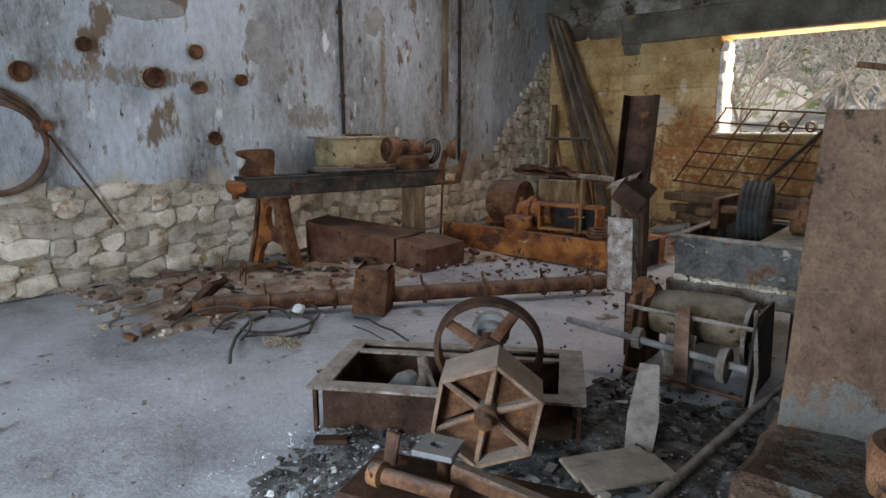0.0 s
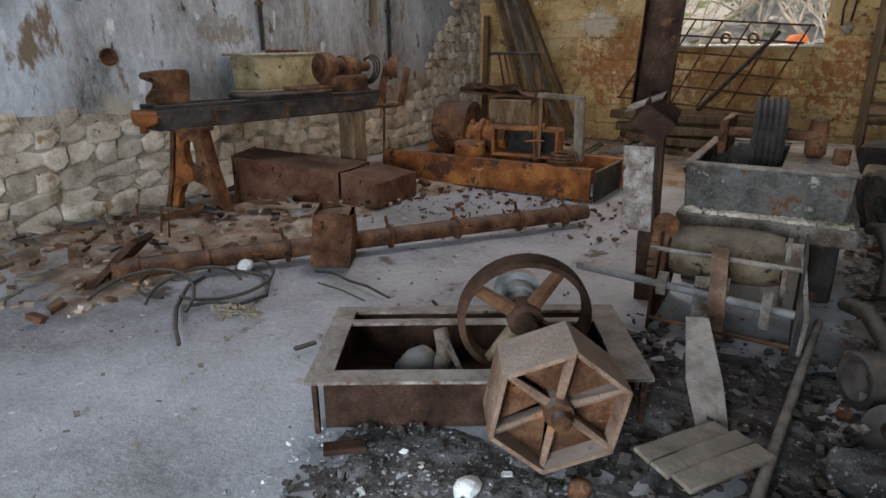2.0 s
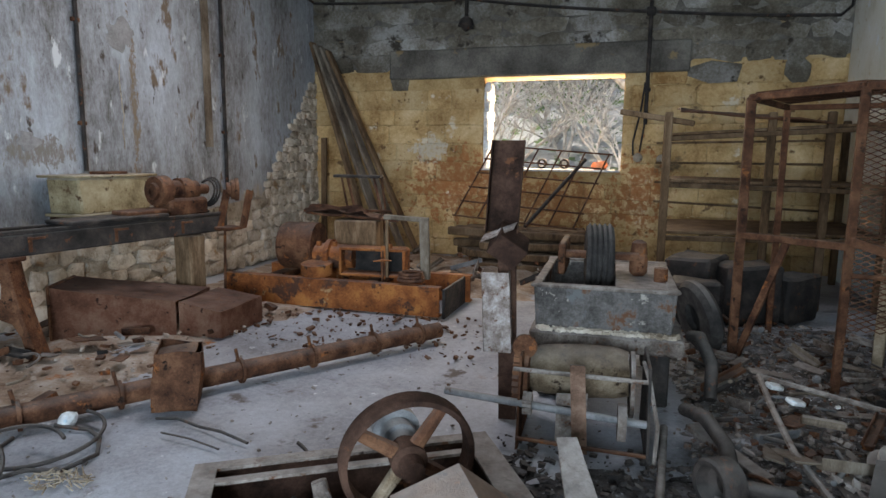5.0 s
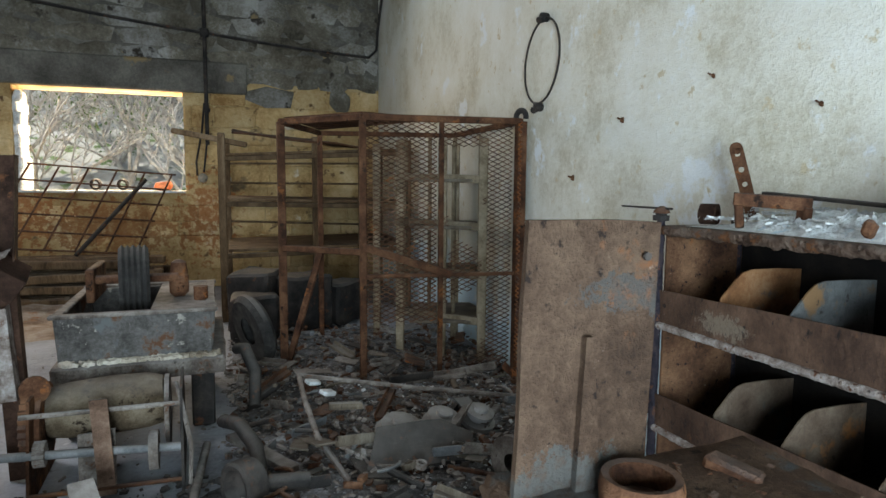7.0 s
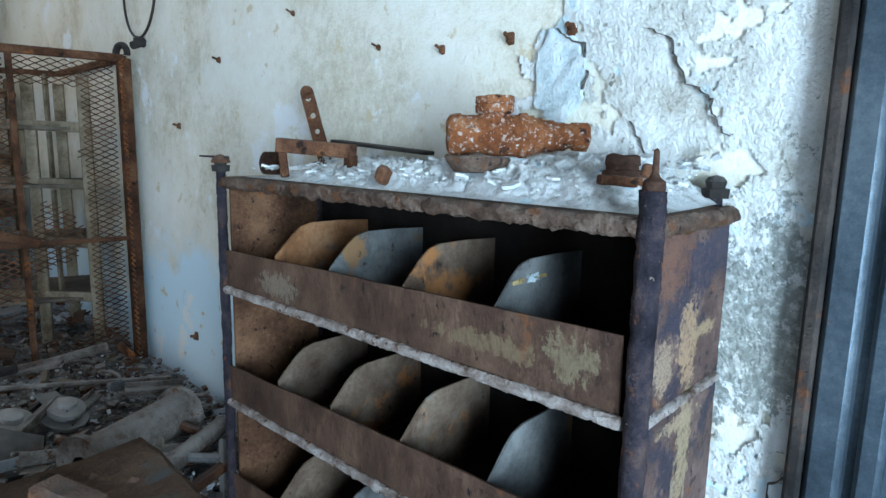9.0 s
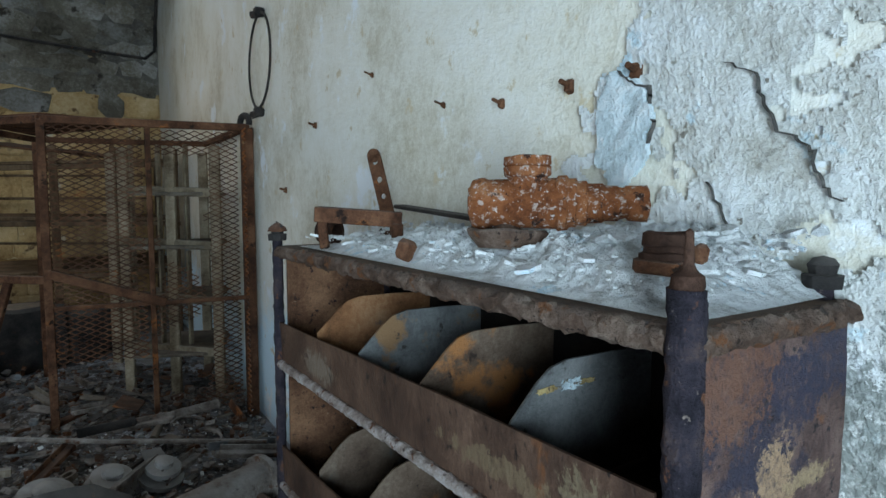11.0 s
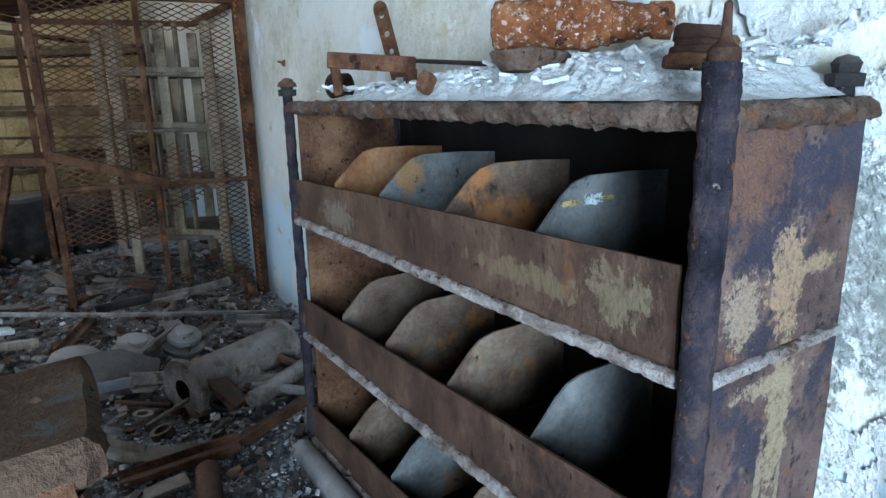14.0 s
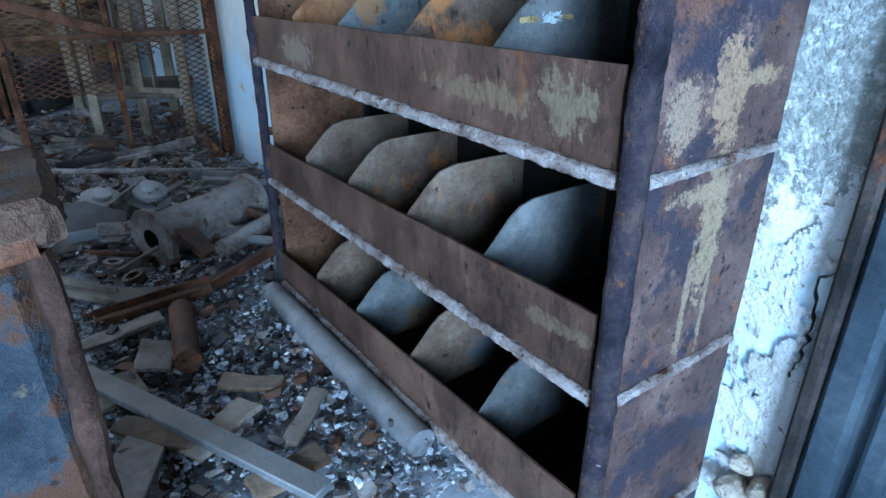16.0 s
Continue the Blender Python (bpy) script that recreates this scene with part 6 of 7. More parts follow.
# ---- shelving at the end wall ----
def end_shelf():
    t = thing("timber_shelf", "tall sagging brown timber shelving full of dark scrap", "shelf", 0, 0, 0)
    for x, y in ((-0.74, 7.40), (-0.70, 8.9), (0.85, 7.6), (1.45, 7.7), (1.45, 9.3), (0.3, 7.6)):
        part("post", boxm((x, y, 1.05), (0.08, 0.07, 2.10), (0, 0, 0), 0.01), M_WOODB, t)
    for z, tl in ((1.88, -3), (1.3, 1), (0.75, -1)):
        bm = B()
        box(bm, (0.38, 7.55, z), (2.2, 0.09, 0.05), (0, tl, 2), 0.006)
        part("front_rail", bm, M_WOODB, t)
        bm = B()
        box(bm, (0.38, 8.4, z + 0.05), (2.15, 1.55, 0.03), (0, tl, 0), 0.004)
        part("shelf_board", bm, M_WOODB, t)
    bm = B()
    box(bm, (0.1, 7.8, 2.08), (1.5, 0.6, 0.02), (6, 5, 3), 0.003)
    roughen(bm, 0.05, 3, 4)
    part("sagging_sheet", bm, M_RUST, t, "sagging rusted roof sheet")
    for i in range(4):
        part("wall_batten", boxm((0.3, 9.85, 0.95 + 0.3 * i), (2.2, 0.03, 0.03), (0, 2 - i, 0), 0.004), M_WOODB, t)


end_shelf()
bm = B()
box(bm, (0, 0, 0), (0.80, 0.07, 0.06), bev=0.01)
single("pole", bm, M_WOODB, "square timber pole sticking out from the shelving", "pole", -0.86, 7.60, 2.055, ry=10)
for i, (x, y, s, r) in enumerate(((-0.45, 6.4, 0.34, 0), (0.05, 6.9, 0.42, 20), (0.5, 7.1, 0.34, 40), (-0.4, 7.0, 0.45, 65))):
    bm = B()
    box(bm, (0, 0, s * 0.7), (s * 1.3, s, s * 1.4), bev=0.03)
    roughen(bm, 0.03, 4, 3)
    single("scrap_crate", bm, M_IRON, "dark rusted crate of scrap in the gloom", "crate", x, y, 0, r, group="crates by the shelving")
bm = B()
lathe(bm, [(-0.06, 0.12), (-0.06, 0.27), (-0.02, 0.31), (0.02, 0.31), (0.06, 0.27), (0.06, 0.12)], (0, 0, 0.315), (0.9, 0.4, 0.25), 26)
single("old_tyre", bm, M_TYRE, "perished black tyre leaning by the vat", "tyre", -0.48, 5.6, 0.0)


# ---- wire cage ----
def expanded_mesh(bm, o, u, width, z0, z1, r, dx=0.078, dz=0.0185, skip=lambda a, z: False):
    o, u = Vector(o), Vector(u).normalized()
    nrm = Vector((-u.y, u.x, 0))
    nz_, na = int((z1 - z0) / dz), int(width / (dx / 2))
    for j in range(nz_):
        for i in range(na):
            a0, a1 = i * dx / 2, (i + 1) * dx / 2
            k = (i + j) % 2
            za, zb = z0 + (j + (0 if k else 1)) * dz, z0 + (j + (1 if k else 0)) * dz
            if skip((a0 + a1) / 2, (za + zb) / 2):
                continue
            p, q = o + u * a0 + Vector((0, 0, za)), o + u * a1 + Vector((0, 0, zb))
            up = Vector((0, 0, r))
            v = [bm.verts.new(w) for w in (p - up, q - up, q + up, p + up, p - up + nrm * r * 2, q - up + nrm * r * 2, q + up + nrm * r * 2, p + up + nrm * r * 2)]
            for f in ((0, 1, 2, 3), (7, 6, 5, 4), (3, 2, 6, 7), (4, 5, 1, 0)):
                bm.faces.new([v[c] for c in f])


def cage():
    t = thing("wire_cage", "rusty steel-framed store cage of expanded mesh, door open", "cage", 0, 0, 0)
    A, C, E = Vector((-0.245, 5.40, 0)), Vector((0.303, 4.75, 0)), Vector((1.525, 4.60, 0))
    H = 2.06
    u = (E - C).normalized()

    def bar(p, q, s, name="frame_bar", m=M_RUST):
        p, q = Vector(p), Vector(q)
        bm = B()
        box(bm, (0, 0, 0), (s, s, (q - p).length), bev=0.005)
        ob = part(name, bm, m, t)
        ob.matrix_basis = Matrix.Translation((p + q) / 2) @ (q - p).to_track_quat("Z", "Y").to_matrix().to_4x4()
        return ob
    Z = Vector((0, 0, H))
    for p, s in ((A, 0.065), (C, 0.05), (E, 0.075), (C + u * 0.60, 0.035)):
        bar(p, p + Z, s, "upright")
    bar(A + Z, C + Z, 0.05)
    bar(C + Z, E + Z, 0.05)
    bar(A + Z * 0.50, C + Z * 0.50 + Vector((0, 0, 0.02)), 0.05)
    for z in (0.42,):
        bar(C + Vector((0, 0, H * z)), E + Vector((0, 0, H * z)), 0.03)
    bar(C + Vector((0, 0, H * 0.53)), C + u * 0.68 + Vector((0, 0, H * 0.42)), 0.06, "loose_rail")
    bar(A + Vector((0.02, 0.03, 0.0)), A + Vector((0.30, -0.10, 1.0)), 0.05, "brace")
    back1, back2 = A + Vector((0.45, 1.05, 0)), E + Vector((0.0, 1.6, 0))
    bar(back1, back1 + Z, 0.05, "upright")
    bar(A + Z, back1 + Z, 0.045)
    bar(back1 + Z, back2 + Z, 0.045)
    bar(E + Z, back2 + Z, 0.045)
    bm = B()
    slab(bm, [A + Z + Vector((0.03, 0.03, 0.03)), C + Z + Vector((0, 0.02, 0.03)), E + Z * 1.0 + Vector((-0.5, 0.4, 0.03)), back1 + Z + Vector((0, 0, 0.03))], (0, 0, 0.012))
    part("roof_sheet", bm, M_RUST, t)
    bm = B()
    expanded_mesh(bm, C + u * 0.02, u, 0.58, 0.50, 2.04, 0.0038)
    tagged(part("mesh_panel", bm, M_RUST, t, smooth=False), kind="stuff")
    bm = B()
    expanded_mesh(bm, C + u * 0.62, u, 0.56, 0.10, 2.04, 0.0032, skip=lambda a, z: noise.noise(Vector((a * 3, z * 2.2, 4))) > -0.05 and a < 0.36 and z < 1.85)
    tagged(part("mesh_panel", bm, M_RUST, t, smooth=False), kind="stuff")
    bm = B()
    expanded_mesh(bm, E + Vector((-0.045, -0.045, 0)), (0.35, -0.94, 0), 0.06, 0.05, 2.05, 0.004)
    part("mesh_return", bm, M_RUSTO, t, smooth=False)
    bm = B()
    tube(bm, arc((E.x - 0.02, E.y - 0.04, H + 0.03), 0.05, -20, 200, 10, (0.4, -0.9, 0), (0, 0, 1)), 0.022, 8)
    part("hook_eye", bm, M_IRON, t)


cage()


def pigeon_shelf():
    t = thing("slatted_shelf", "pale dusty slatted timber shelving inside the cage", "shelf", 0, 0, 0)
    for x, y in ((0.80, 5.55), (1.10, 5.25), (1.38, 5.0), (1.45, 5.9), (0.75, 6.3)):
        part("post", boxm((x, y, 0.98), (0.075, 0.05, 1.96), (0, 0, -25), 0.008), M_WOODY, t)
    for z in (0.40, 0.80, 1.22, 1.62):
        part("shelf_rail", boxm((1.09, 5.27, z), (0.85, 0.05, 0.07), (0, 1.5, -42), 0.008), M_WOODY, t)
        part("shelf_board", boxm((1.22, 5.52, z - 0.02), (0.62, 0.85, 0.025), (0, 0, -18), 0.005), M_WOOD, t)
        for k in range(4):
            part("divider", boxm((0.86 + 0.18 * k, 5.58 - 0.15 * k, z + 0.19), (0.02, 0.05, 0.34), (0, 0, -40), 0.004), M_WOODY, t)


pigeon_shelf()


# ---- fittings on the walls ----
def cable(name, pts, r, label, m=M_IRON):
    bm = B()
    tube(bm, pts, r, 6)
    return single(name, bm, m, label, "cable")


def sag(p, q, s, n=10):
    p, q = Vector(p), Vector(q)
    return [p.lerp(q, i / n) - Vector((0, 0, s * 4 * (i / n) * (1 - i / n))) for i in range(n + 1)]


run = sag((-6.37, 9.0, 4.3), (-6.35, 9.94, 4.12), 0.02, 4) + sag((-6.3, 9.94, 4.11), (-3.7, 9.94, 4.03), 0.02)[1:] + sag((-3.7, 9.94, 4.03), (-0.97, 9.94, 3.69), 0.03)[1:] + sag((-0.97, 9.94, 3.69), (1.42, 9.94, 3.51), 0.02)[1:] + [Vector((1.54, 9.92, 3.62)), Vector((1.55, 9.85, 3.95)), Vector((1.56, 9.6, 4.35))]
cable("wall_cable", run, 0.022, "thick black cable clipped across the end wall")
t = thing("wall_conduit", "dark vertical conduit with a dangling cable on the end wall", "conduit", 0, 0, 0)
part("pipe", rodm((-0.97, 9.93, 2.1), (-0.97, 9.93, 4.65), 0.028), M_IRON, t)
bm = B()
tube(bm, [(-1.0, 9.93, 2.7), (-1.04, 9.92, 2.3), (-1.13, 9.92, 1.85), (-1.12, 9.92, 1.65)], 0.016, 6)
tube(bm, [(-0.95, 9.93, 2.7), (-0.97, 9.92, 2.2), (-1.03, 9.92, 1.7)], 0.016, 6)
part("loose_wire", bm, M_IRON, t)
part("clip", boxm((-0.97, 9.93, 3.69), (0.12, 0.07, 0.12), bev=0.015), M_IRON, t)
part("clip", boxm((-0.97, 9.95, 2.6), (0.10, 0.05, 0.07), bev=0.015), M_IRON, t)
for x, z in ((-1.05, 1.62), (-0.72, 1.60)):
    bm = B()
    lathe(bm, [(0, 0.0), (0, 0.07), (0.03, 0.065), (0.05, 0.03), (0.07, 0)], (0, 0, 0), (0, -1, 0), 12)
    single("wall_boss", bm, M_MORTAR, "small round iron boss in the stone wall", "wall boss", x, 9.95, z, group="bosses on the end wall")
t = thing("lamp_bracket", "rusted lamp bracket hanging from its conduit", "lamp bracket", -3.70, 9.90, 3.62)
part("stem", rodm((0, 0, 0.1), (0, 0, 1.05), 0.03), M_IRON, t)
bm = B()
lathe(bm, [(0.14, 0.03), (0.10, 0.09), (0.02, 0.12), (-0.05, 0.06), (-0.08, 0.02), (-0.08, 0)], (0, 0, 0), (0, 0, 1), 12)
part("holder", bm, M_IRON, t)
part("arm", rodm((-0.12, 0, 0.02), (0.12, 0, -0.03), 0.03), M_IRON, t)

# conduits down the west wall
for y, z0, r in ((5.18, 1.42, 0.022), (7.45, 1.0, 0.024)):
    t = thing("wall_conduit", "thin dark conduit clipped down the plaster", "conduit", 0, 0, 0, group="conduits on the plaster wall")
    part("pipe", rodm((WX + 0.03, y, z0), (WX + 0.03, y, HT), r), M_IRON, t)
    for z in (1.9, 2.9, 3.9):
        part("clip", boxm((WX + 0.02, y, z), (0.04, 0.09, 0.04), bev=0.006), M_RUST, t)
bm = B()
box(bm, (WX + 0.012, 7.14, 3.2), (0.02, 0.14, 3.0), bev=0.004)
roughen(bm, 0.006, 4, 3)
single("wall_batten", bm, M_WOOD, "stained timber batten fixed to the plaster", "batten")

# capped pipe stubs in the west wall
for y, z, r, h in ((1.67, 1.97, 0.085, 0.10), (2.79, 1.98, 0.10, 0.13), (3.26, 1.91, 0.065, 0.12), (3.26, 2.265, 0.075, 0.07), (2.19, 2.24, 0.065, 0.10), (3.75, 2.01, 0.062, 0.10), (3.41, 1.39, 0.075, 0.06)):
    t = thing("pipe_stub", "short rusted capped pipe stub set in the plaster wall", "pipe stub", WX, y, z, group="stubs in the plaster wall")
    bm = B()
    lathe(bm, [(-0.02, r * 0.8), (h * 0.5, r * 0.8), (h * 0.5, r), (h, r), (h, r * 0.75), (h - 0.02, r * 0.6), (h - 0.02, 0)], (0, 0, 0), (1, 0, 0), 16)
    part("cap", bm, M_RUST, t)
    bm = B()
    lathe(bm, [(0.001, r * 1.15), (0.012, r * 1.1), (0.014, r * 0.7)], (0, 0, 0), (1, 0, 0), 14)
    roughen(bm, 0.01, 12)
    part("collar", bm, M_MORTAR, t)
for y, z, h in ((3.42, 1.45, 0.5), (3.55, 1.9, 0.25), (2.2, 1.9, 0.5), (5.72, 2.1, 0.9)):
    pts = [(WX + 0.004, y + 0.04 * noise.noise(Vector((i * 0.6, y, z))), z - h / 2 + h * i / 10) for i in range(11)]
    cable("wall_crack", pts, 0.006, "dark crack running down the plaster", M_MORTAR)

# hose coil on the west wall
t = thing("hose_coil", "perished brown hose coiled on a wall peg", "hose", WX + 0.08, 1.36, 1.39)
for i, r in enumerate((0.44, 0.41, 0.38)):
    bm = B()
    tube(bm, arc((0.03 * i, 0.02 * i, -0.03 * i), r, 0, 352, 36, (0.04, 1, 0), (0, 0, 1)), 0.022, 8, True)
    part("loop", bm, M_HOSE, t)
part("peg", rodm((-0.1, 0.42, 0.12), (0.12, 0.42, 0.13), 0.05), M_RUST, t)
bm = B()
tube(bm, [(0.02, 0.46, 0.05), (0.03, 0.6, -0.2), (0.03, 0.78, -0.5), (0.04, 0.95, -0.8)], 0.012, 6)
part("tail", bm, M_HOSE, t)

# hanging ring on the east wall
t = thing("hanging_ring", "thin iron wire ring hung between two brackets on plaster", "ring", EX - 0.03, 4.35, 2.475)
bm = B()
tube(bm, [(0.0, 0.27 * math.cos(a) - 0.03 * math.sin(a), 0.30 * math.sin(a)) for a in [2 * math.pi * i / 40 for i in range(40)]], 0.008, 6, True)
part("loop", bm, M_IRON, t)
for y, z in ((-0.03, 0.31), (0.03, -0.325)):
    bm = B()
    box(bm, (0.0, y, z), (0.07, 0.07, 0.06), (20, 0, 0), 0.015)
    rod(bm, (0.02, y + 0.02, z), (-0.05, y - 0.01, z - 0.03), 0.025)
    part("bracket", bm, M_IRON, t)
# nails, pegs and hooks on the east wall
for y, z, s in ((3.335, 1.958, 0.03), (3.89, 1.62, 0.035), (1.655, 1.862, 0.028), (1.355, 1.869, 0.035), (1.13, 1.87, 0.04), (3.78, 0.34, 0.05), (2.6, 2.1, 0.02), (2.0, 1.9, 0.02)):
    bm = B()
    box(bm, (0.0, 0, 0), (0.03, s * 0.7, s), (0, 20, 10), 0.004)
    rod(bm, (0.0, 0, 0), (-0.045, -0.01, 0.01), s * 0.2, seg=7)
    single("wall_hook", bm, M_RUST, "small rusted iron hook in the plaster", "hook", EX, y, z, group="hooks on the plaster wall")
# fallen stones at the foot of the doorway
for i in range(7):
    bm = B()
    bmesh.ops.create_icosphere(bm, subdivisions=2, radius=0.03 + 0.02 * rnd.random())
    roughen(bm, 0.03, 9)
    single("fallen_stone", bm, M_STONE, "pale broken wall stone fallen at the wall foot", "stone", EX - 0.03 - 0.03 * rnd.random(), 0.42 + 0.14 * rnd.random(), 0.03 + 0.036 * i, rnd.uniform(0, 90), group="fallen stones", smooth=False)


# ---- floor litter ----
def heap(name, x0, x1, y0, y1, amp, m, label, seg=60):
    bm = B()
    bmesh.ops.create_grid(bm, x_segments=seg, y_segments=seg, size=0.5, matrix=pose((x0 + x1) / 2, (y0 + y1) / 2, 0) @ Matrix.Diagonal((x1 - x0, y1 - y0, 1, 1)))
    for v in bm.verts:
        fx, fy = (v.co.x - x0) / (x1 - x0), (v.co.y - y0) / (y1 - y0)
        e = min(1.0, 5 * min(fx, 1 - fx, fy, 1 - fy) * (1 + 0.5 * noise.noise(v.co * 2)))
        v.co.z = -0.02 + e * amp * (0.55 + 0.6 * noise.noise(v.co * 2.5)) + 0.015 * noise.noise(v.co * 14)
    return single(name, bm, m, label, "debris", kind="stuff", smooth=True)


heap("dirt_heap", -0.75, 1.585, 1.0, 6.9, 0.09, M_SOIL, "dark soil and fine debris covering the floor", 110)
heap("dirt_heap", -6.38, -4.4, 1.8, 5.8, 0.08, M_REDSOIL, "earthy debris along the foot of the stone wall", 70)
heap("dirt_heap", -1.75, -0.6, 1.9, 3.4, 0.05, M_DIRT, "dark soil round the winch", 40)
heap("dirt_heap", -2.45, -0.9, 1.2, 2.15, 0.035, M_SOIL, "gritty spill beside the trough", 40)
heap("dirt_heap", -6.3, -4.2, 5.2, 7.6, 0.06, M_REDSOIL, "reddish earth round the pump base", 40)
heap("dirt_heap", -6.3, -2.0, 7.0, 9.95, 0.14, M_REDSOIL, "dark debris beneath the end wall", 60)


def scatter(name, area, n, smin, smax, m, label, lift=0.03, flat=0.35, seed=1):
    rg = random.Random(seed)
    bm = B()
    for _ in range(n):
        x, y = rg.uniform(area[0], area[1]), rg.uniform(area[2], area[3])
        s = smin + (smax - smin) * rg.random() ** 2.5
        sx, sy, sz = s * rg.uniform(0.5, 1.5), s * rg.uniform(0.4, 1.0), s * flat * rg.uniform(0.5, 1.6)
        mt = pose(x, y, lift * rg.random() + sz * 0.5, rg.uniform(-25, 25), rg.uniform(-25, 25), rg.uniform(0, 360))
        c = [bm.verts.new(mt @ Vector((i * sx * rg.uniform(0.3, 0.55), j * sy * rg.uniform(0.3, 0.55), k * sz * 0.5))) for k in (-1, 1) for i, j in ((-1, -1), (1, -1), (1, 1), (-1, 1))]
        for f in ((3, 2, 1, 0), (4, 5, 6, 7), (0, 1, 5, 4), (1, 2, 6, 5), (2, 3, 7, 6), (3, 0, 4, 7)):
            bm.faces.new([c[k] for k in f])
    return single(name, bm, m, label, "debris", kind="stuff", smooth=False)


scatter("grit", (-0.7, 1.56, 1.0, 6.5), 3200, 0.008, 0.06, M_DUSTY, "grey broken scrap and grit on the floor", 0.09, seed=11)
scatter("grit", (-0.35, 1.5, 2.7, 5.4), 2200, 0.006, 0.05, M_DUSTY, "dusty fragments over the scrap", 0.12, seed=23)
scatter("grit", (-0.7, 1.56, 1.0, 6.5), 1200, 0.008, 0.08, M_RUST, "small rusty iron fragments on the floor", 0.11, seed=12)
scatter("grit", (0.1, 1.5, 1.0, 4.6), 1100, 0.005, 0.035, M_WHITE, "white plaster flakes strewn over debris", 0.10, seed=13)
scatter("grit", (0.3, 1.12, 1.0, 2.7), 5200, 0.003, 0.024, M_GRIT, "fine pale grit by the rack", 0.10, seed=21)
scatter("grit", (0.3, 1.12, 1.0, 2.7), 900, 0.004, 0.05, M_IRON, "dark scrap by the rack", 0.12, seed=22)
scatter("grit", (-2.45, -0.9, 1.15, 2.0), 1500, 0.003, 0.018, M_GRIT, "pale grit beside the trough", 0.025, seed=14)
scatter("grit", (-2.3, -0.9, 1.3, 2.0), 900, 0.006, 0.035, M_IRON, "dark grit beside the trough", 0.03, seed=24)
scatter("grit", (-2.5, -1.2, 1.15, 1.9), 60, 0.008, 0.035, M_WHITE, "white chips beside the trough", 0.02, seed=15)
scatter("grit", (-6.3, -4.3, 1.6, 5.6), 500, 0.012, 0.07, M_REDSOIL, "stone fragments along the wall foot", 0.07, seed=16)
scatter("grit", (-6.3, -4.3, 1.6, 5.6), 180, 0.015, 0.10, M_RUST, "rusty fragments along the wall foot", 0.06, seed=17)
scatter("grit", (-4.6, 0.0, 0.6, 6.0), 900, 0.005, 0.03, M_DUSTY, "sparse grit on the floor", 0.004, seed=18)
scatter("grit", (-5.6, -2.2, 4.6, 6.0), 500, 0.01, 0.06, M_RUST, "rusty crumbs before the channel", 0.015, seed=19)
scatter("grit", (-1.7, -0.6, 2.0, 3.5), 600, 0.01, 0.06, M_IRON, "dark scrap round the winch", 0.04, seed=20)


# wire hoops on the floor
for i, (x, y, r, a0, a1, tl) in enumerate(((-4.15, 2.05, 0.33, 20, 200, 18), (-4.02, 2.35, 0.28, 60, 230, 14), (-4.1, 2.62, 0.32, -90, 90, 4), (-4.3, 2.45, 0.25, 100, 300, 5), (-2.95, 2.55, 0.5, -20, 60, 2))):
    bm = B()
    tube(bm, arc((0, 0, 0.03), r, a0, a1, 22), 0.011, 6)
    single("wire_hoop", bm, M_IRON, "broken dark wire hoop on the dusty floor", "hoop", x, y, 0.02, 0, group="hoops on the floor", rx=tl, ry=tl * 0.4)


def loose_bar(p, q, r, m, name, label, cat, group, square=False):
    p, q = Vector(p), Vector(q)
    bm = B()
    if square:
        box(bm, (0, 0, 0), (r * 2.4, r, (q - p).length), bev=0.004)
    else:
        rod(bm, (0, 0, -(q - p).length / 2), (0, 0, (q - p).length / 2), r, seg=10)
    ob = single(name, bm, m, label, cat, group=group)
    ob.matrix_basis = Matrix.Translation((p + q) / 2) @ (q - p).to_track_quat("Z", "Y").to_matrix().to_4x4()
    return ob


loose_bar((-0.90, 2.05, 0.035), (-0.80, 3.85, 0.05), 0.022, M_DUSTY, "floor_pipe", "long thin dusty pipe on the floor", "pipe", "")
loose_bar((0.28, 2.03, 0.13), (0.74, 1.10, 0.14), 0.028, M_STEEL, "long_strip", "long grey dusty timber strip across debris", "strip", "", True)
loose_bar((1.00, 2.20, 0.11), (1.05, 1.15, 0.10), 0.045, M_STEEL, "long_strip", "broad grey pipe lying beside the rack", "strip", "", False)
loose_bar((0.66, 2.22, 0.13), (0.60, 1.86, 0.13), 0.045, M_RUST, "short_pipe", "short rusty pipe end on debris", "pipe", "")
for i, (x, y, ln, wd, rz_) in enumerate(((-1.165, 2.365, 0.40, 0.085, 57), (-1.085, 2.325, 0.43, 0.085, 59), (-1.005, 2.280, 0.41, 0.09, 58))):
    bm = B()
    box(bm, (0, 0, 0), (ln, wd, 0.018), bev=0.003)
    roughen(bm, 0.004, 11, 4)
    single("floor_board", bm, M_WOOD, "grey weathered board lying before the winch", "board", x, y, 0.062 + 0.003 * i, rz_, group="boards before the winch", rx=2)

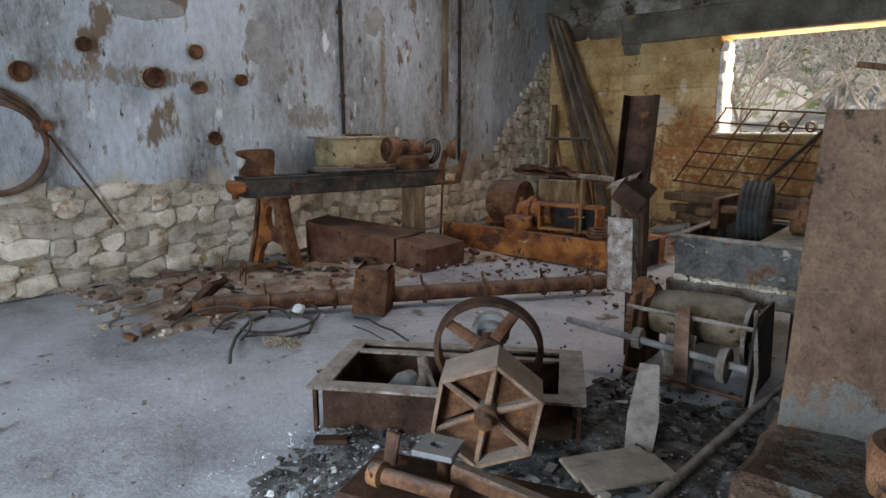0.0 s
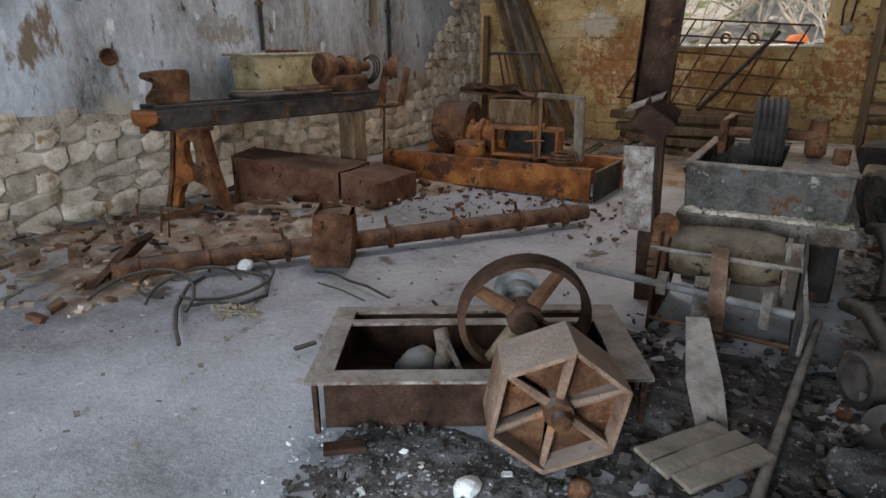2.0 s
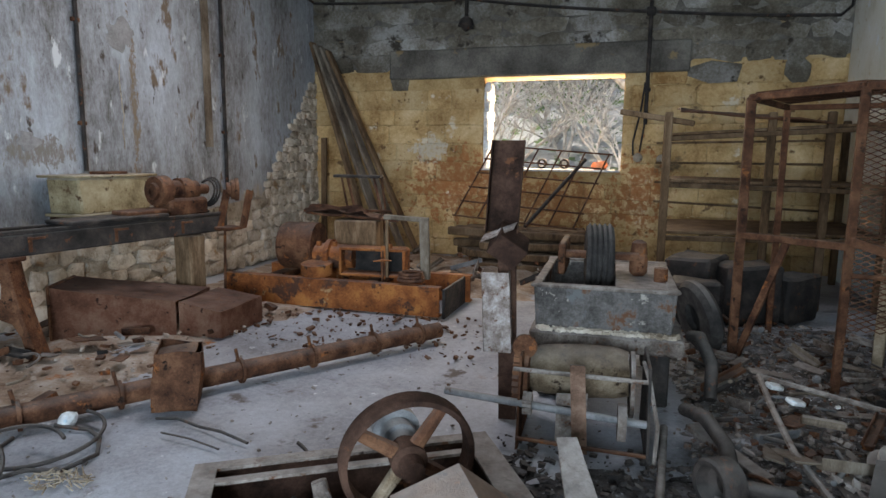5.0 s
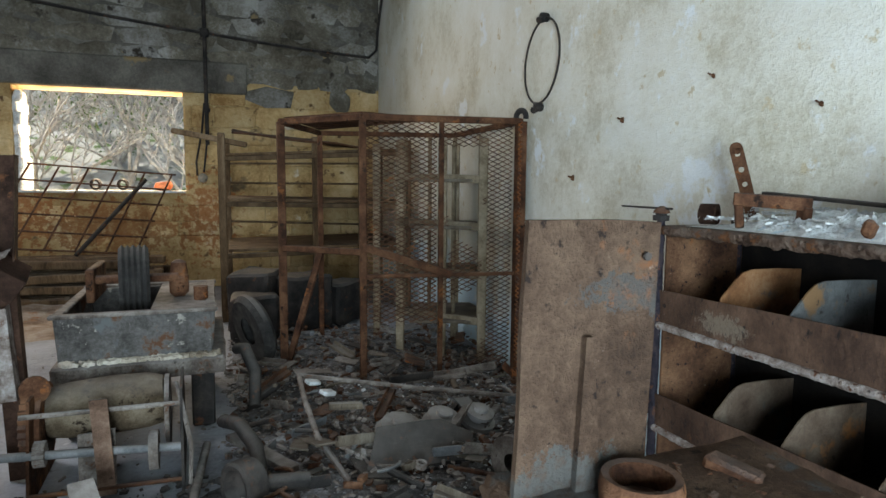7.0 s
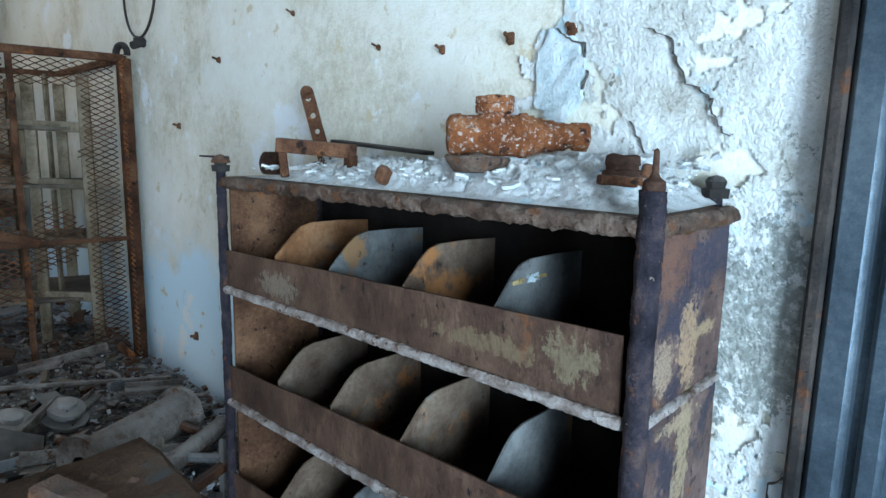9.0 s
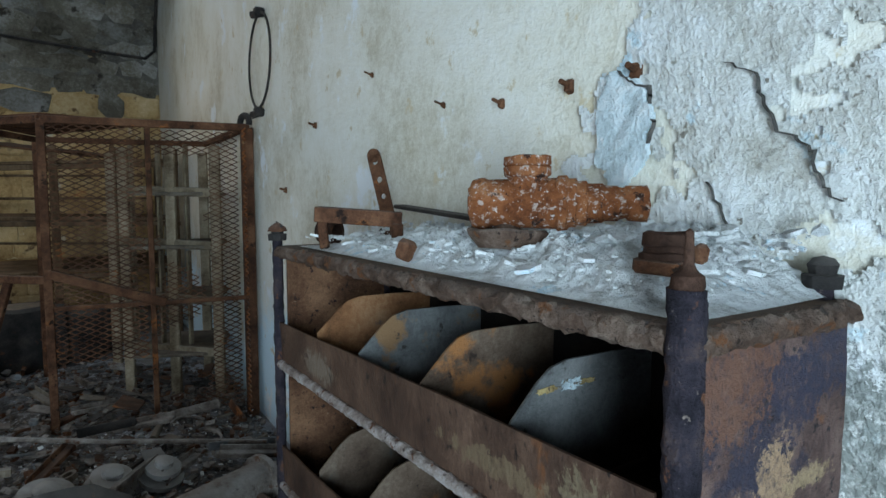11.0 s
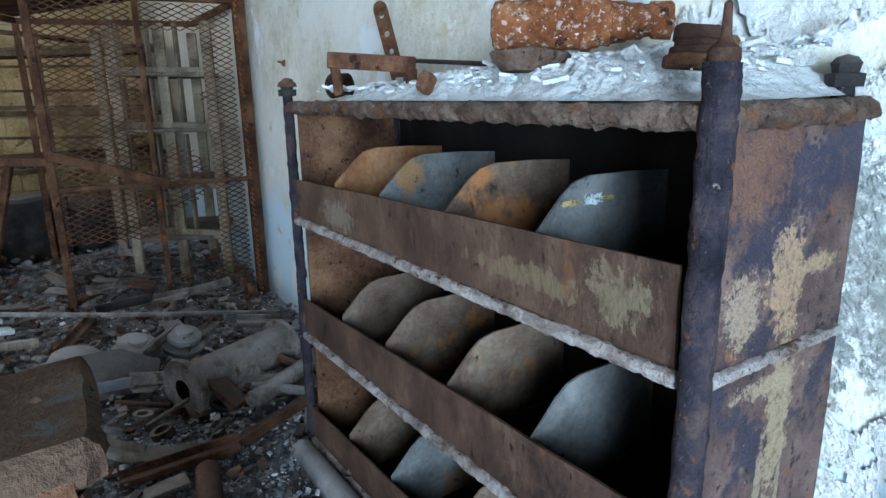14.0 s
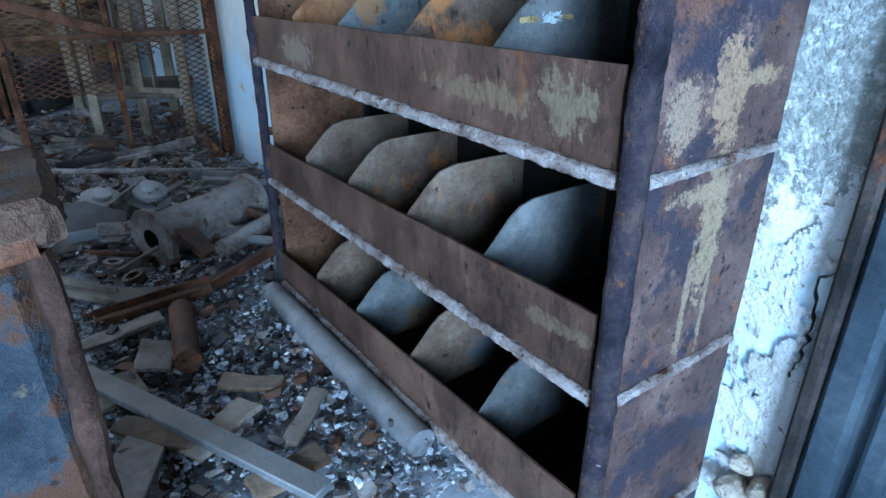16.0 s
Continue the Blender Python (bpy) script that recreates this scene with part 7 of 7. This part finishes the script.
for x, y, ln, wd, rz_, tl, m in ((0.33, 1.84, 0.26, 0.13, 12, 7, M_WOOD), (0.46, 1.56, 0.30, 0.07, -48, 5, M_WOODB), (0.60, 1.50, 0.24, 0.10, 28, -8, M_WOOD), (0.36, 1.46, 0.28, 0.12, 62, 6, M_DUSTY), (0.74, 1.66, 0.20, 0.06, -32, 10, M_WOODB), (0.52, 1.98, 0.22, 0.11, 75, 14, M_DUSTY), (0.82, 1.42, 0.26, 0.05, 48, 4, M_WOOD), (0.44, 2.20, 0.30, 0.10, 5, -9, M_DUSTY), (0.60, 2.42, 0.34, 0.09, -20, 8, M_WOOD), (0.70, 1.24, 0.22, 0.08, 10, 6, M_WOODB)):
    bm = B()
    box(bm, (0, 0, 0), (ln, wd, 0.018), bev=0.003)
    roughen(bm, 0.010, 9, 4)
    single("broken_board", bm, m, "dusty broken board lying in grit beside the rack", "board", x, y, 0.115, rz_, group="broken boards by the rack", rx=tl, ry=tl * 0.5)

# flanged cylinder, insulators and bent pipe frame among the litter
t = thing("flanged_cylinder", "rusty flanged cylinder lying among debris", "cylinder", 0.95, 2.98, 0.16, 18)
bm = B()
lathe(bm, [(-0.30, 0.05), (-0.30, 0.14), (-0.27, 0.14), (-0.27, 0.105), (0.27, 0.10), (0.27, 0.13), (0.30, 0.13), (0.30, 0.05)], (0, 0, 0.02), (1, 0.15, 0.02), 22)
part("barrel", bm, M_DUSTY, t)
part("branch_pipe", rodm((-0.1, -0.28, -0.04), (0.35, -0.18, -0.02), 0.045), M_DUSTY, t)
part("bracket", boxm((-0.16, -0.16, 0.0), (0.10, 0.20, 0.03), (40, 0, 20), 0.005), M_RUST, t)
for x, y, s in ((0.56, 3.62, 1.0), (0.80, 3.62, 0.9), (0.28, 3.55, 1.25)):
    bm = B()
    lathe(bm, [(0, 0.0), (0, 0.12 * s), (0.03, 0.125 * s), (0.035, 0.07 * s), (0.06, 0.07 * s), (0.065, 0.10 * s), (0.09, 0.10 * s), (0.095, 0.05 * s), (0.12, 0.05 * s), (0.13, 0.03 * s), (0.13, 0)], (0, 0, 0), (0.15, -0.3, 1), 22)
    single("ribbed_insulator", bm, M_CERAMIC, "dusty ribbed ceramic insulator on debris", "insulator", x, y, 0.08, group="insulators on the debris")
bm = B()
tube(bm, [(-0.22, 4.42, 0.24), (0.15, 4.26, 0.21), (0.55, 4.05, 0.19), (1.0, 3.85, 0.17), (1.38, 3.68, 0.15)], 0.016, 8)
tube(bm, [(-0.22, 4.42, 0.24), (-0.22, 4.0, 0.2), (-0.20, 3.5, 0.15), (-0.10, 3.05, 0.09)], 0.018, 8)
single("bent_pipe_frame", bm, M_DUSTY, "bent pale tubular frame lying over the debris", "frame")
for x, y, z, pts in ((-0.62, 4.2, 0.1, [(0.0, 0.45, 0.30), (0.05, 0.35, 0.32), (0.11, 0.15, 0.2), (0.10, 0.0, 0.02)]), (-0.70, 3.15, 0.1, [(0.0, 0.60, 0.12), (0.08, 0.4, 0.16), (0.16, 0.2, 0.10), (0.18, 0.0, 0.0)])):
    bm = B()
    tube(bm, pts, 0.04, 10)
    roughen(bm, 0.012, 6)
    single("bent_duct", bm, M_IRON, "curved dusty metal elbow among scrap", "elbow", x, y, z, group="elbows in the scrap")
t = thing("bearing_wheel", "dusty cast wheel hub on a stub shaft among debris", "wheel hub", -0.60, 3.03, 0.165, 0)
bm = B()
lathe(bm, [(0.0, 0.075), (-0.055, 0.085), (-0.06, 0.105), (-0.05, 0.118), (0.05, 0.118), (0.065, 0.10), (0.075, 0.06), (0.03, 0.05), (0.0, 0.075)], (0, 0, 0), (0.80, 0.55, -0.05), 28)
roughen(bm, 0.003, 16)
part("wheel", bm, M_IRON, t)
bm = B()
lathe(bm, [(0.05, 0.0), (0.05, 0.062), (0.10, 0.062), (0.105, 0.042), (0.30, 0.042), (0.305, 0.0)], (0, 0, 0), (0.97, -0.05, -0.04), 18)
part("shaft", bm, M_IRON, t)
t = thing("flange_plate", "dusty round flange plate with an off-centre hole", "flange", -0.515, 2.77, 0.10, 0)
bm = B()
lathe(bm, [(0.0, 0.035), (0.0, 0.100), (0.008, 0.104), (0.016, 0.100), (0.016, 0.035), (0.0, 0.035)], (0, 0, 0), (-0.25, -0.75, 0.62), 26)
part("plate", bm, M_IRON, t)
bm = B()
rod(bm, (0.062, -0.01, 0.045), (0.058, -0.022, 0.055), 0.010)
part("stud", bm, M_IRON, t)
bm = B()
bmesh.ops.create_icosphere(bm, subdivisions=4, radius=1, matrix=Matrix.Diagonal((0.17, 0.12, 0.075, 1)))
roughen(bm, 0.05, 7)
roughen(bm, 0.014, 22)
single("cement_sack", bm, M_DIRT, "hardened lumpy sack of grey cement on debris", "sack", -0.55, 2.46, 0.07, -25)
loose_bar((-0.66, 3.76, 0.12), (-0.36, 3.26, 0.10), 0.035, M_DUSTY, "flat_strip", "flat dusty steel strip across debris", "strip", "", True)
bm = B()
tube(bm, [(-0.50, 2.62, 0.10), (-0.44, 2.50, 0.07), (-0.38, 2.40, 0.05), (-0.40, 2.30, 0.05), (-0.34, 2.22, 0.06)], 0.008, 6)
single("bent_wire", bm, M_IRON, "short bent dark wire beside the sack", "wire", group="wires on the floor")
bm = B()
slab(bm, [(-0.3, 0, 0), (0.3, -0.05, 0), (0.36, 0.12, 0.02), (0.2, 0.22, 0.05), (-0.18, 0.24, 0.05)], (0, 0.01, 0.02))
roughen(bm, 0.01, 5, 3)
single("dark_panel", bm, M_IRON, "dark curved sheet panel half buried in debris", "panel", 0.30, 3.18, 0.07, 5, rx=24)


def scrap(kind, rg):
    bm = B()
    if kind == 0:
        s = rg.uniform(0.12, 0.36)
        rod(bm, (-s / 2, 0, 0), (s / 2, 0, rg.uniform(-0.02, 0.04)), rg.uniform(0.008, 0.028), seg=8)
    elif kind == 1:
        s = rg.uniform(0.10, 0.30)
        box(bm, (0, 0, 0), (s, s * rg.uniform(0.25, 0.6), 0.012), bev=0.003)
        roughen(bm, 0.012, 8, 2)
    elif kind == 2:
        r = rg.uniform(0.02, 0.05)
        lathe(bm, [(0, r * 0.6), (0, r), (0.03, r), (0.03, r * 0.6), (0, r * 0.6)], (0, 0, 0), (0.2, 0.1, 1), 14)
    elif kind == 3:
        r = rg.uniform(0.07, 0.15)
        tube(bm, arc((0, 0, 0), r, 0, rg.uniform(70, 160), 12), 0.010, 6)
    else:
        s = rg.uniform(0.15, 0.45)
        box(bm, (0, 0, 0), (s, 0.05, 0.03), bev=0.005)
        box(bm, (0, 0.022, 0.02), (s, 0.008, 0.05), bev=0.002)
    return bm


rg = random.Random(77)
NAMES = (("scrap_rod", "rusty iron rod", "rod"), ("scrap_plate", "bent steel plate", "plate"), ("scrap_ring", "iron ring", "ring"), ("scrap_hook", "curved iron strip", "strip"), ("scrap_angle", "piece of angle iron", "angle iron"))
MATS = (M_DUSTY, M_DUSTY, M_IRON, M_STEEL, M_RUST, M_WOOD)
for i in range(230):
    k = rg.randrange(5)
    x, y = rg.uniform(-0.6, 1.45), 1.15 + 5.0 * rg.random() ** 1.4
    if y < 2.3 and x > 0.2:
        continue
    if x < 0.42 and y < 1.45:
        continue
    if x > 1.0 and y < 2.45:
        x -= 0.45
    nm, lb, ct = NAMES[k]
    single(nm, scrap(k, rg), MATS[rg.randrange(6)], lb + " lying in the dusty debris", ct, x, y, 0.07 + 0.09 * rg.random(), rg.uniform(0, 360), group="scrap in the debris", rx=rg.uniform(-18, 18), ry=rg.uniform(-18, 18))
for i in range(46):
    k = rg.randrange(5)
    nm, lb, ct = NAMES[k]
    single(nm, scrap(k, rg), MATS[rg.randrange(6)], lb + " at the foot of the stone wall", ct, rg.uniform(-6.2, -4.6), rg.uniform(1.6, 4.4), 0.07 + 0.05 * rg.random(), rg.uniform(0, 360), group="scrap by the stone wall", rx=rg.uniform(-14, 14), ry=rg.uniform(-14, 14))
for i in range(50):
    k = rg.randrange(5)
    nm, lb, ct = NAMES[k]
    single(nm, scrap(k, rg), MATS[rg.randrange(6)], lb + " under the end wall", ct, rg.uniform(-5.2, -1.8), rg.uniform(7.0, 8.6), 0.12 + 0.2 * rg.random(), rg.uniform(0, 360), group="scrap by the end wall", rx=rg.uniform(-30, 30), ry=rg.uniform(-30, 30))
loose_bar((-3.01, 2.18, 0.02), (-2.965, 2.29, 0.025), 0.014, M_IRON, "short_bar", "short dark iron bar beside the trough", "bar", "", True)
loose_bar((-2.306, 1.64, 0.03), (-2.186, 1.75, 0.03), 0.026, M_DARKRUST, "flat_bar", "flat rusted bar before the trough", "bar", "", True)
bm = B()
bmesh.ops.create_icosphere(bm, subdivisions=2, radius=0.05)
roughen(bm, 0.025, 14)
single("plaster_lump", bm, M_WHITE, "pale lump of plaster lying on grit", "plaster lump", -1.728, 1.735, 0.035, smooth=False)
loose_bar((-1.873, 1.625, 0.03), (-1.789, 1.573, 0.03), 0.012, M_DUSTY, "wood_splinter", "short pale splinter on the gritty floor", "splinter", "", True)
bm = B()
bmesh.ops.create_icosphere(bm, subdivisions=2, radius=0.045)
roughen(bm, 0.02, 14)
single("rust_lump", bm, M_RUST, "rounded lump of rusted iron on grit", "scrap", -1.398, 1.924, 0.045)
bm = B()
bmesh.ops.create_icosphere(bm, subdivisions=2, radius=0.055)
roughen(bm, 0.022, 12)
single("plaster_lump", bm, M_WHITE, "pale lump of plaster beside the pipe", "plaster lump", -4.156, 2.854, 0.045, smooth=False)
for pts, r in ((((-3.55, 1.90), (-3.72, 2.0), (-4.0, 2.20), (-4.2, 2.43), (-4.3, 2.62)), 0.012), (((-3.95, 2.22), (-3.868, 2.348), (-3.72, 2.42), (-3.671, 2.496), (-3.70, 2.62), (-3.803, 2.738), (-3.974, 2.832), (-4.2, 2.80)), 0.012),
               (((-3.72, 3.07), (-3.58, 3.10), (-3.40, 3.07), (-3.22, 3.02), (-3.02, 2.985)), 0.009), (((-3.55, 2.922), (-3.34, 2.90), (-3.12, 2.867)), 0.006)):
    bm = B()
    tube(bm, [(x, y, 0.022 + 0.012 * math.sin(9 * i)) for i, (x, y) in enumerate(pts)], r, 7)
    single("bent_wire", bm, M_IRON, "curled dark wire lying on the dusty floor", "wire", group="wires on the floor")
bm = B()
for i in range(90):
    an, rr = rnd.uniform(0, 6.28), 0.16 * rnd.random() ** 0.7
    c = Vector((-3.66 + rr * math.cos(an), 2.36 + 0.7 * rr * math.sin(an), 0.012 + 0.03 * (1 - rr / 0.16) * rnd.random()))
    d = Vector((rnd.uniform(-1, 1), rnd.uniform(-1, 1), rnd.uniform(-0.3, 0.3))) * 0.03
    rod(bm, c - d, c + d, 0.004, seg=4)
single("straw_litter", bm, M_WOODY, "small heap of pale straw and splinters", "straw", kind="stuff")
bm = B()
box(bm, (0, 0, 0), (0.16, 0.13, 0.02), bev=0.004)
single("broken_tile", bm, M_STONE, "broken beige tile lying in litter", "tile", -6.1, 2.47, 0.10, 20, ry=6)
for x, y in ((-0.12, 4.45), (-0.05, 4.20)):
    bm = B()
    box(bm, (0, 0, 0), (0.10, 0.07, 0.03), (8, 12, 0), 0.006)
    single("white_shard", bm, M_WHITE, "white ceramic shard lying on the scrap", "shard", x, y, 0.17, 30, group="shards on the scrap")
# spikes standing by the lathe
for x, y, h in ((-5.55, 2.95, 0.28), (-5.40, 3.05, 0.22), (-5.25, 3.02, 0.26), (-5.62, 3.2, 0.2)):
    single("iron_spike", rodm((0, 0, 0), (0.02, 0.01, h), 0.01, 0.007, 6), M_RUST, "thin rusty spike standing up from the floor", "spike", x, y, 0, group="spikes by the lathe")


# ---- stones of the walls ----
def stone_mesh(name, seed, material, square):
    """One stone, 1 wide and 1 high, standing 1 out of the wall: an uneven rounded polygon, or a squared block."""
    r = random.Random(seed)
    bm = B()
    if square:
        base = [(-0.5, -0.40), (-0.42, -0.5), (0.0, -0.5), (0.42, -0.5), (0.5, -0.40), (0.5, 0.0), (0.5, 0.40), (0.42, 0.5), (0.0, 0.5), (-0.42, 0.5), (-0.5, 0.40), (-0.5, 0.0)]
        pts = [(y * r.uniform(0.94, 1.0), z * r.uniform(0.92, 1.0)) for y, z in base]
    else:
        n = r.choice((6, 7, 8))
        pts = []
        for i in range(n):
            a = 2 * math.pi * (i + r.uniform(0.1, 0.9)) / n
            k = min(1.0 / max(abs(math.cos(a)), abs(math.sin(a))), 1.28) * r.uniform(0.88, 1.06)
            pts.append((0.5 * k * math.cos(a), 0.5 * k * math.sin(a)))
    n = len(pts)
    back = [bm.verts.new((0, y, z)) for y, z in pts]
    mid = [bm.verts.new((0.6 + r.uniform(-0.1, 0.1), y * 0.97, z * 0.97)) for y, z in pts]
    front = [bm.verts.new((0.95 + r.uniform(-0.2, 0.12), y * (0.86 if square else 0.78), z * (0.84 if square else 0.76))) for y, z in pts]
    for u, v in ((back, mid), (mid, front)):
        for i in range(n):
            bm.faces.new((u[i], u[(i + 1) % n], v[(i + 1) % n], v[i]))
    ctr = bm.verts.new((1.0 + r.uniform(-0.1, 0.1), r.uniform(-0.1, 0.1), r.uniform(-0.1, 0.1)))
    for i in range(n):
        bm.faces.new((front[i], front[(i + 1) % n], ctr))
    return meshed(name, bm, material, False)


RUB = [stone_mesh("stone", 100 + i, M_STONE, False) for i in range(14)]
BLK = [stone_mesh("block", 200 + i, M_ASHLAR, True) for i in range(6)]
BLG = [stone_mesh("block", 300 + i, M_ASHGREY, False) for i in range(6)]


def piece(name, me, parent, m):
    ob = new(name, me)
    ob.parent = parent
    ob.matrix_basis = m


bm = B()
slab(bm, [(WX - 0.01, 0.0, 0), (WX - 0.01, 10, 0), (WX - 0.01, 10, 2.9), (WX - 0.01, 9.7, 2.5), (WX - 0.01, 8.3, 1.0), (WX - 0.01, 6, 0.80), (WX - 0.01, 4.1, 0.83), (WX - 0.01, 3.2, 0.92), (WX - 0.01, 2.1, 0.97), (WX - 0.01, 0.0, 1.0)], (0.014, 0, 0))
structure("mortar_bed", bm, M_MORTAR, "earthy mortar behind the rubble stones", "mortar")


def stone_top(y):
    if y > 8.2:
        return 0.95 + (y - 8.2) * 1.2
    return 0.93 - 0.03 * (y - 2) if y > 2 else 0.96


rg = random.Random(5)
z = 0.0
while z < 2.7:
    h = rg.uniform(0.13, 0.22) if z < 0.95 else rg.uniform(0.10, 0.15)
    y = 0.0
    while y < 9.95:
        w = rg.uniform(0.18, 0.46) if y < 8 else rg.uniform(0.12, 0.24)
        zz = z + rg.uniform(-0.025, 0.025)
        if zz + h * 0.6 < stone_top(y + w / 2) + rg.uniform(-0.05, 0.05):
            hh = h * rg.uniform(0.92, 1.12)
            piece("stone", RUB[rg.randrange(14)], wall_west, pose(WX + 0.002, y + w / 2, zz + h / 2, rg.uniform(-12, 12)) @ Matrix.Diagonal((rg.uniform(0.025, 0.06), w * 1.06, hh * 1.10, 1)))
        y += w
    z += h

rg = random.Random(9)
z = 0.0
while z < 4.55:
    h = rg.uniform(0.20, 0.34)
    x = WX + 0.01
    while x < EX - 0.02:
        w = min(rg.uniform(0.26, 0.78), EX - 0.01 - x)
        if EX - 0.01 - x - w < 0.15:
            w = EX - 0.01 - x
        segs = [(x, x + w)]
        if z + h > Z0 + 0.03 and z < Z1:
            segs = [(a, b) for a, b in ((x, min(x + w, W0 - 0.01)), (max(x, W1 + 0.01), x + w)) if b - a > 0.06]
        for a, b in segs:
            grey = rg.random() < (z + h / 2 - 2.55) / 0.6
            if z + h > 2.86 and z < 3.02 and a > -4.95 and b < -0.45:
                continue
            me = (BLG if grey else BLK)[rg.randrange(6)]
            piece("block", me, wall_north, Matrix.Translation(((a + b) / 2, NY - 0.002, z + h / 2)) @ Matrix.Rotation(radians(-90), 4, "Z") @ Matrix.Rotation(radians(rg.uniform(-1.2, 1.2)), 4, "X") @ Matrix.Diagonal((rg.uniform(0.008, 0.020), (b - a) * (1.09 if grey else 1.03), h * (1.12 if grey else 1.04), 1)))
        x += w
    z += h
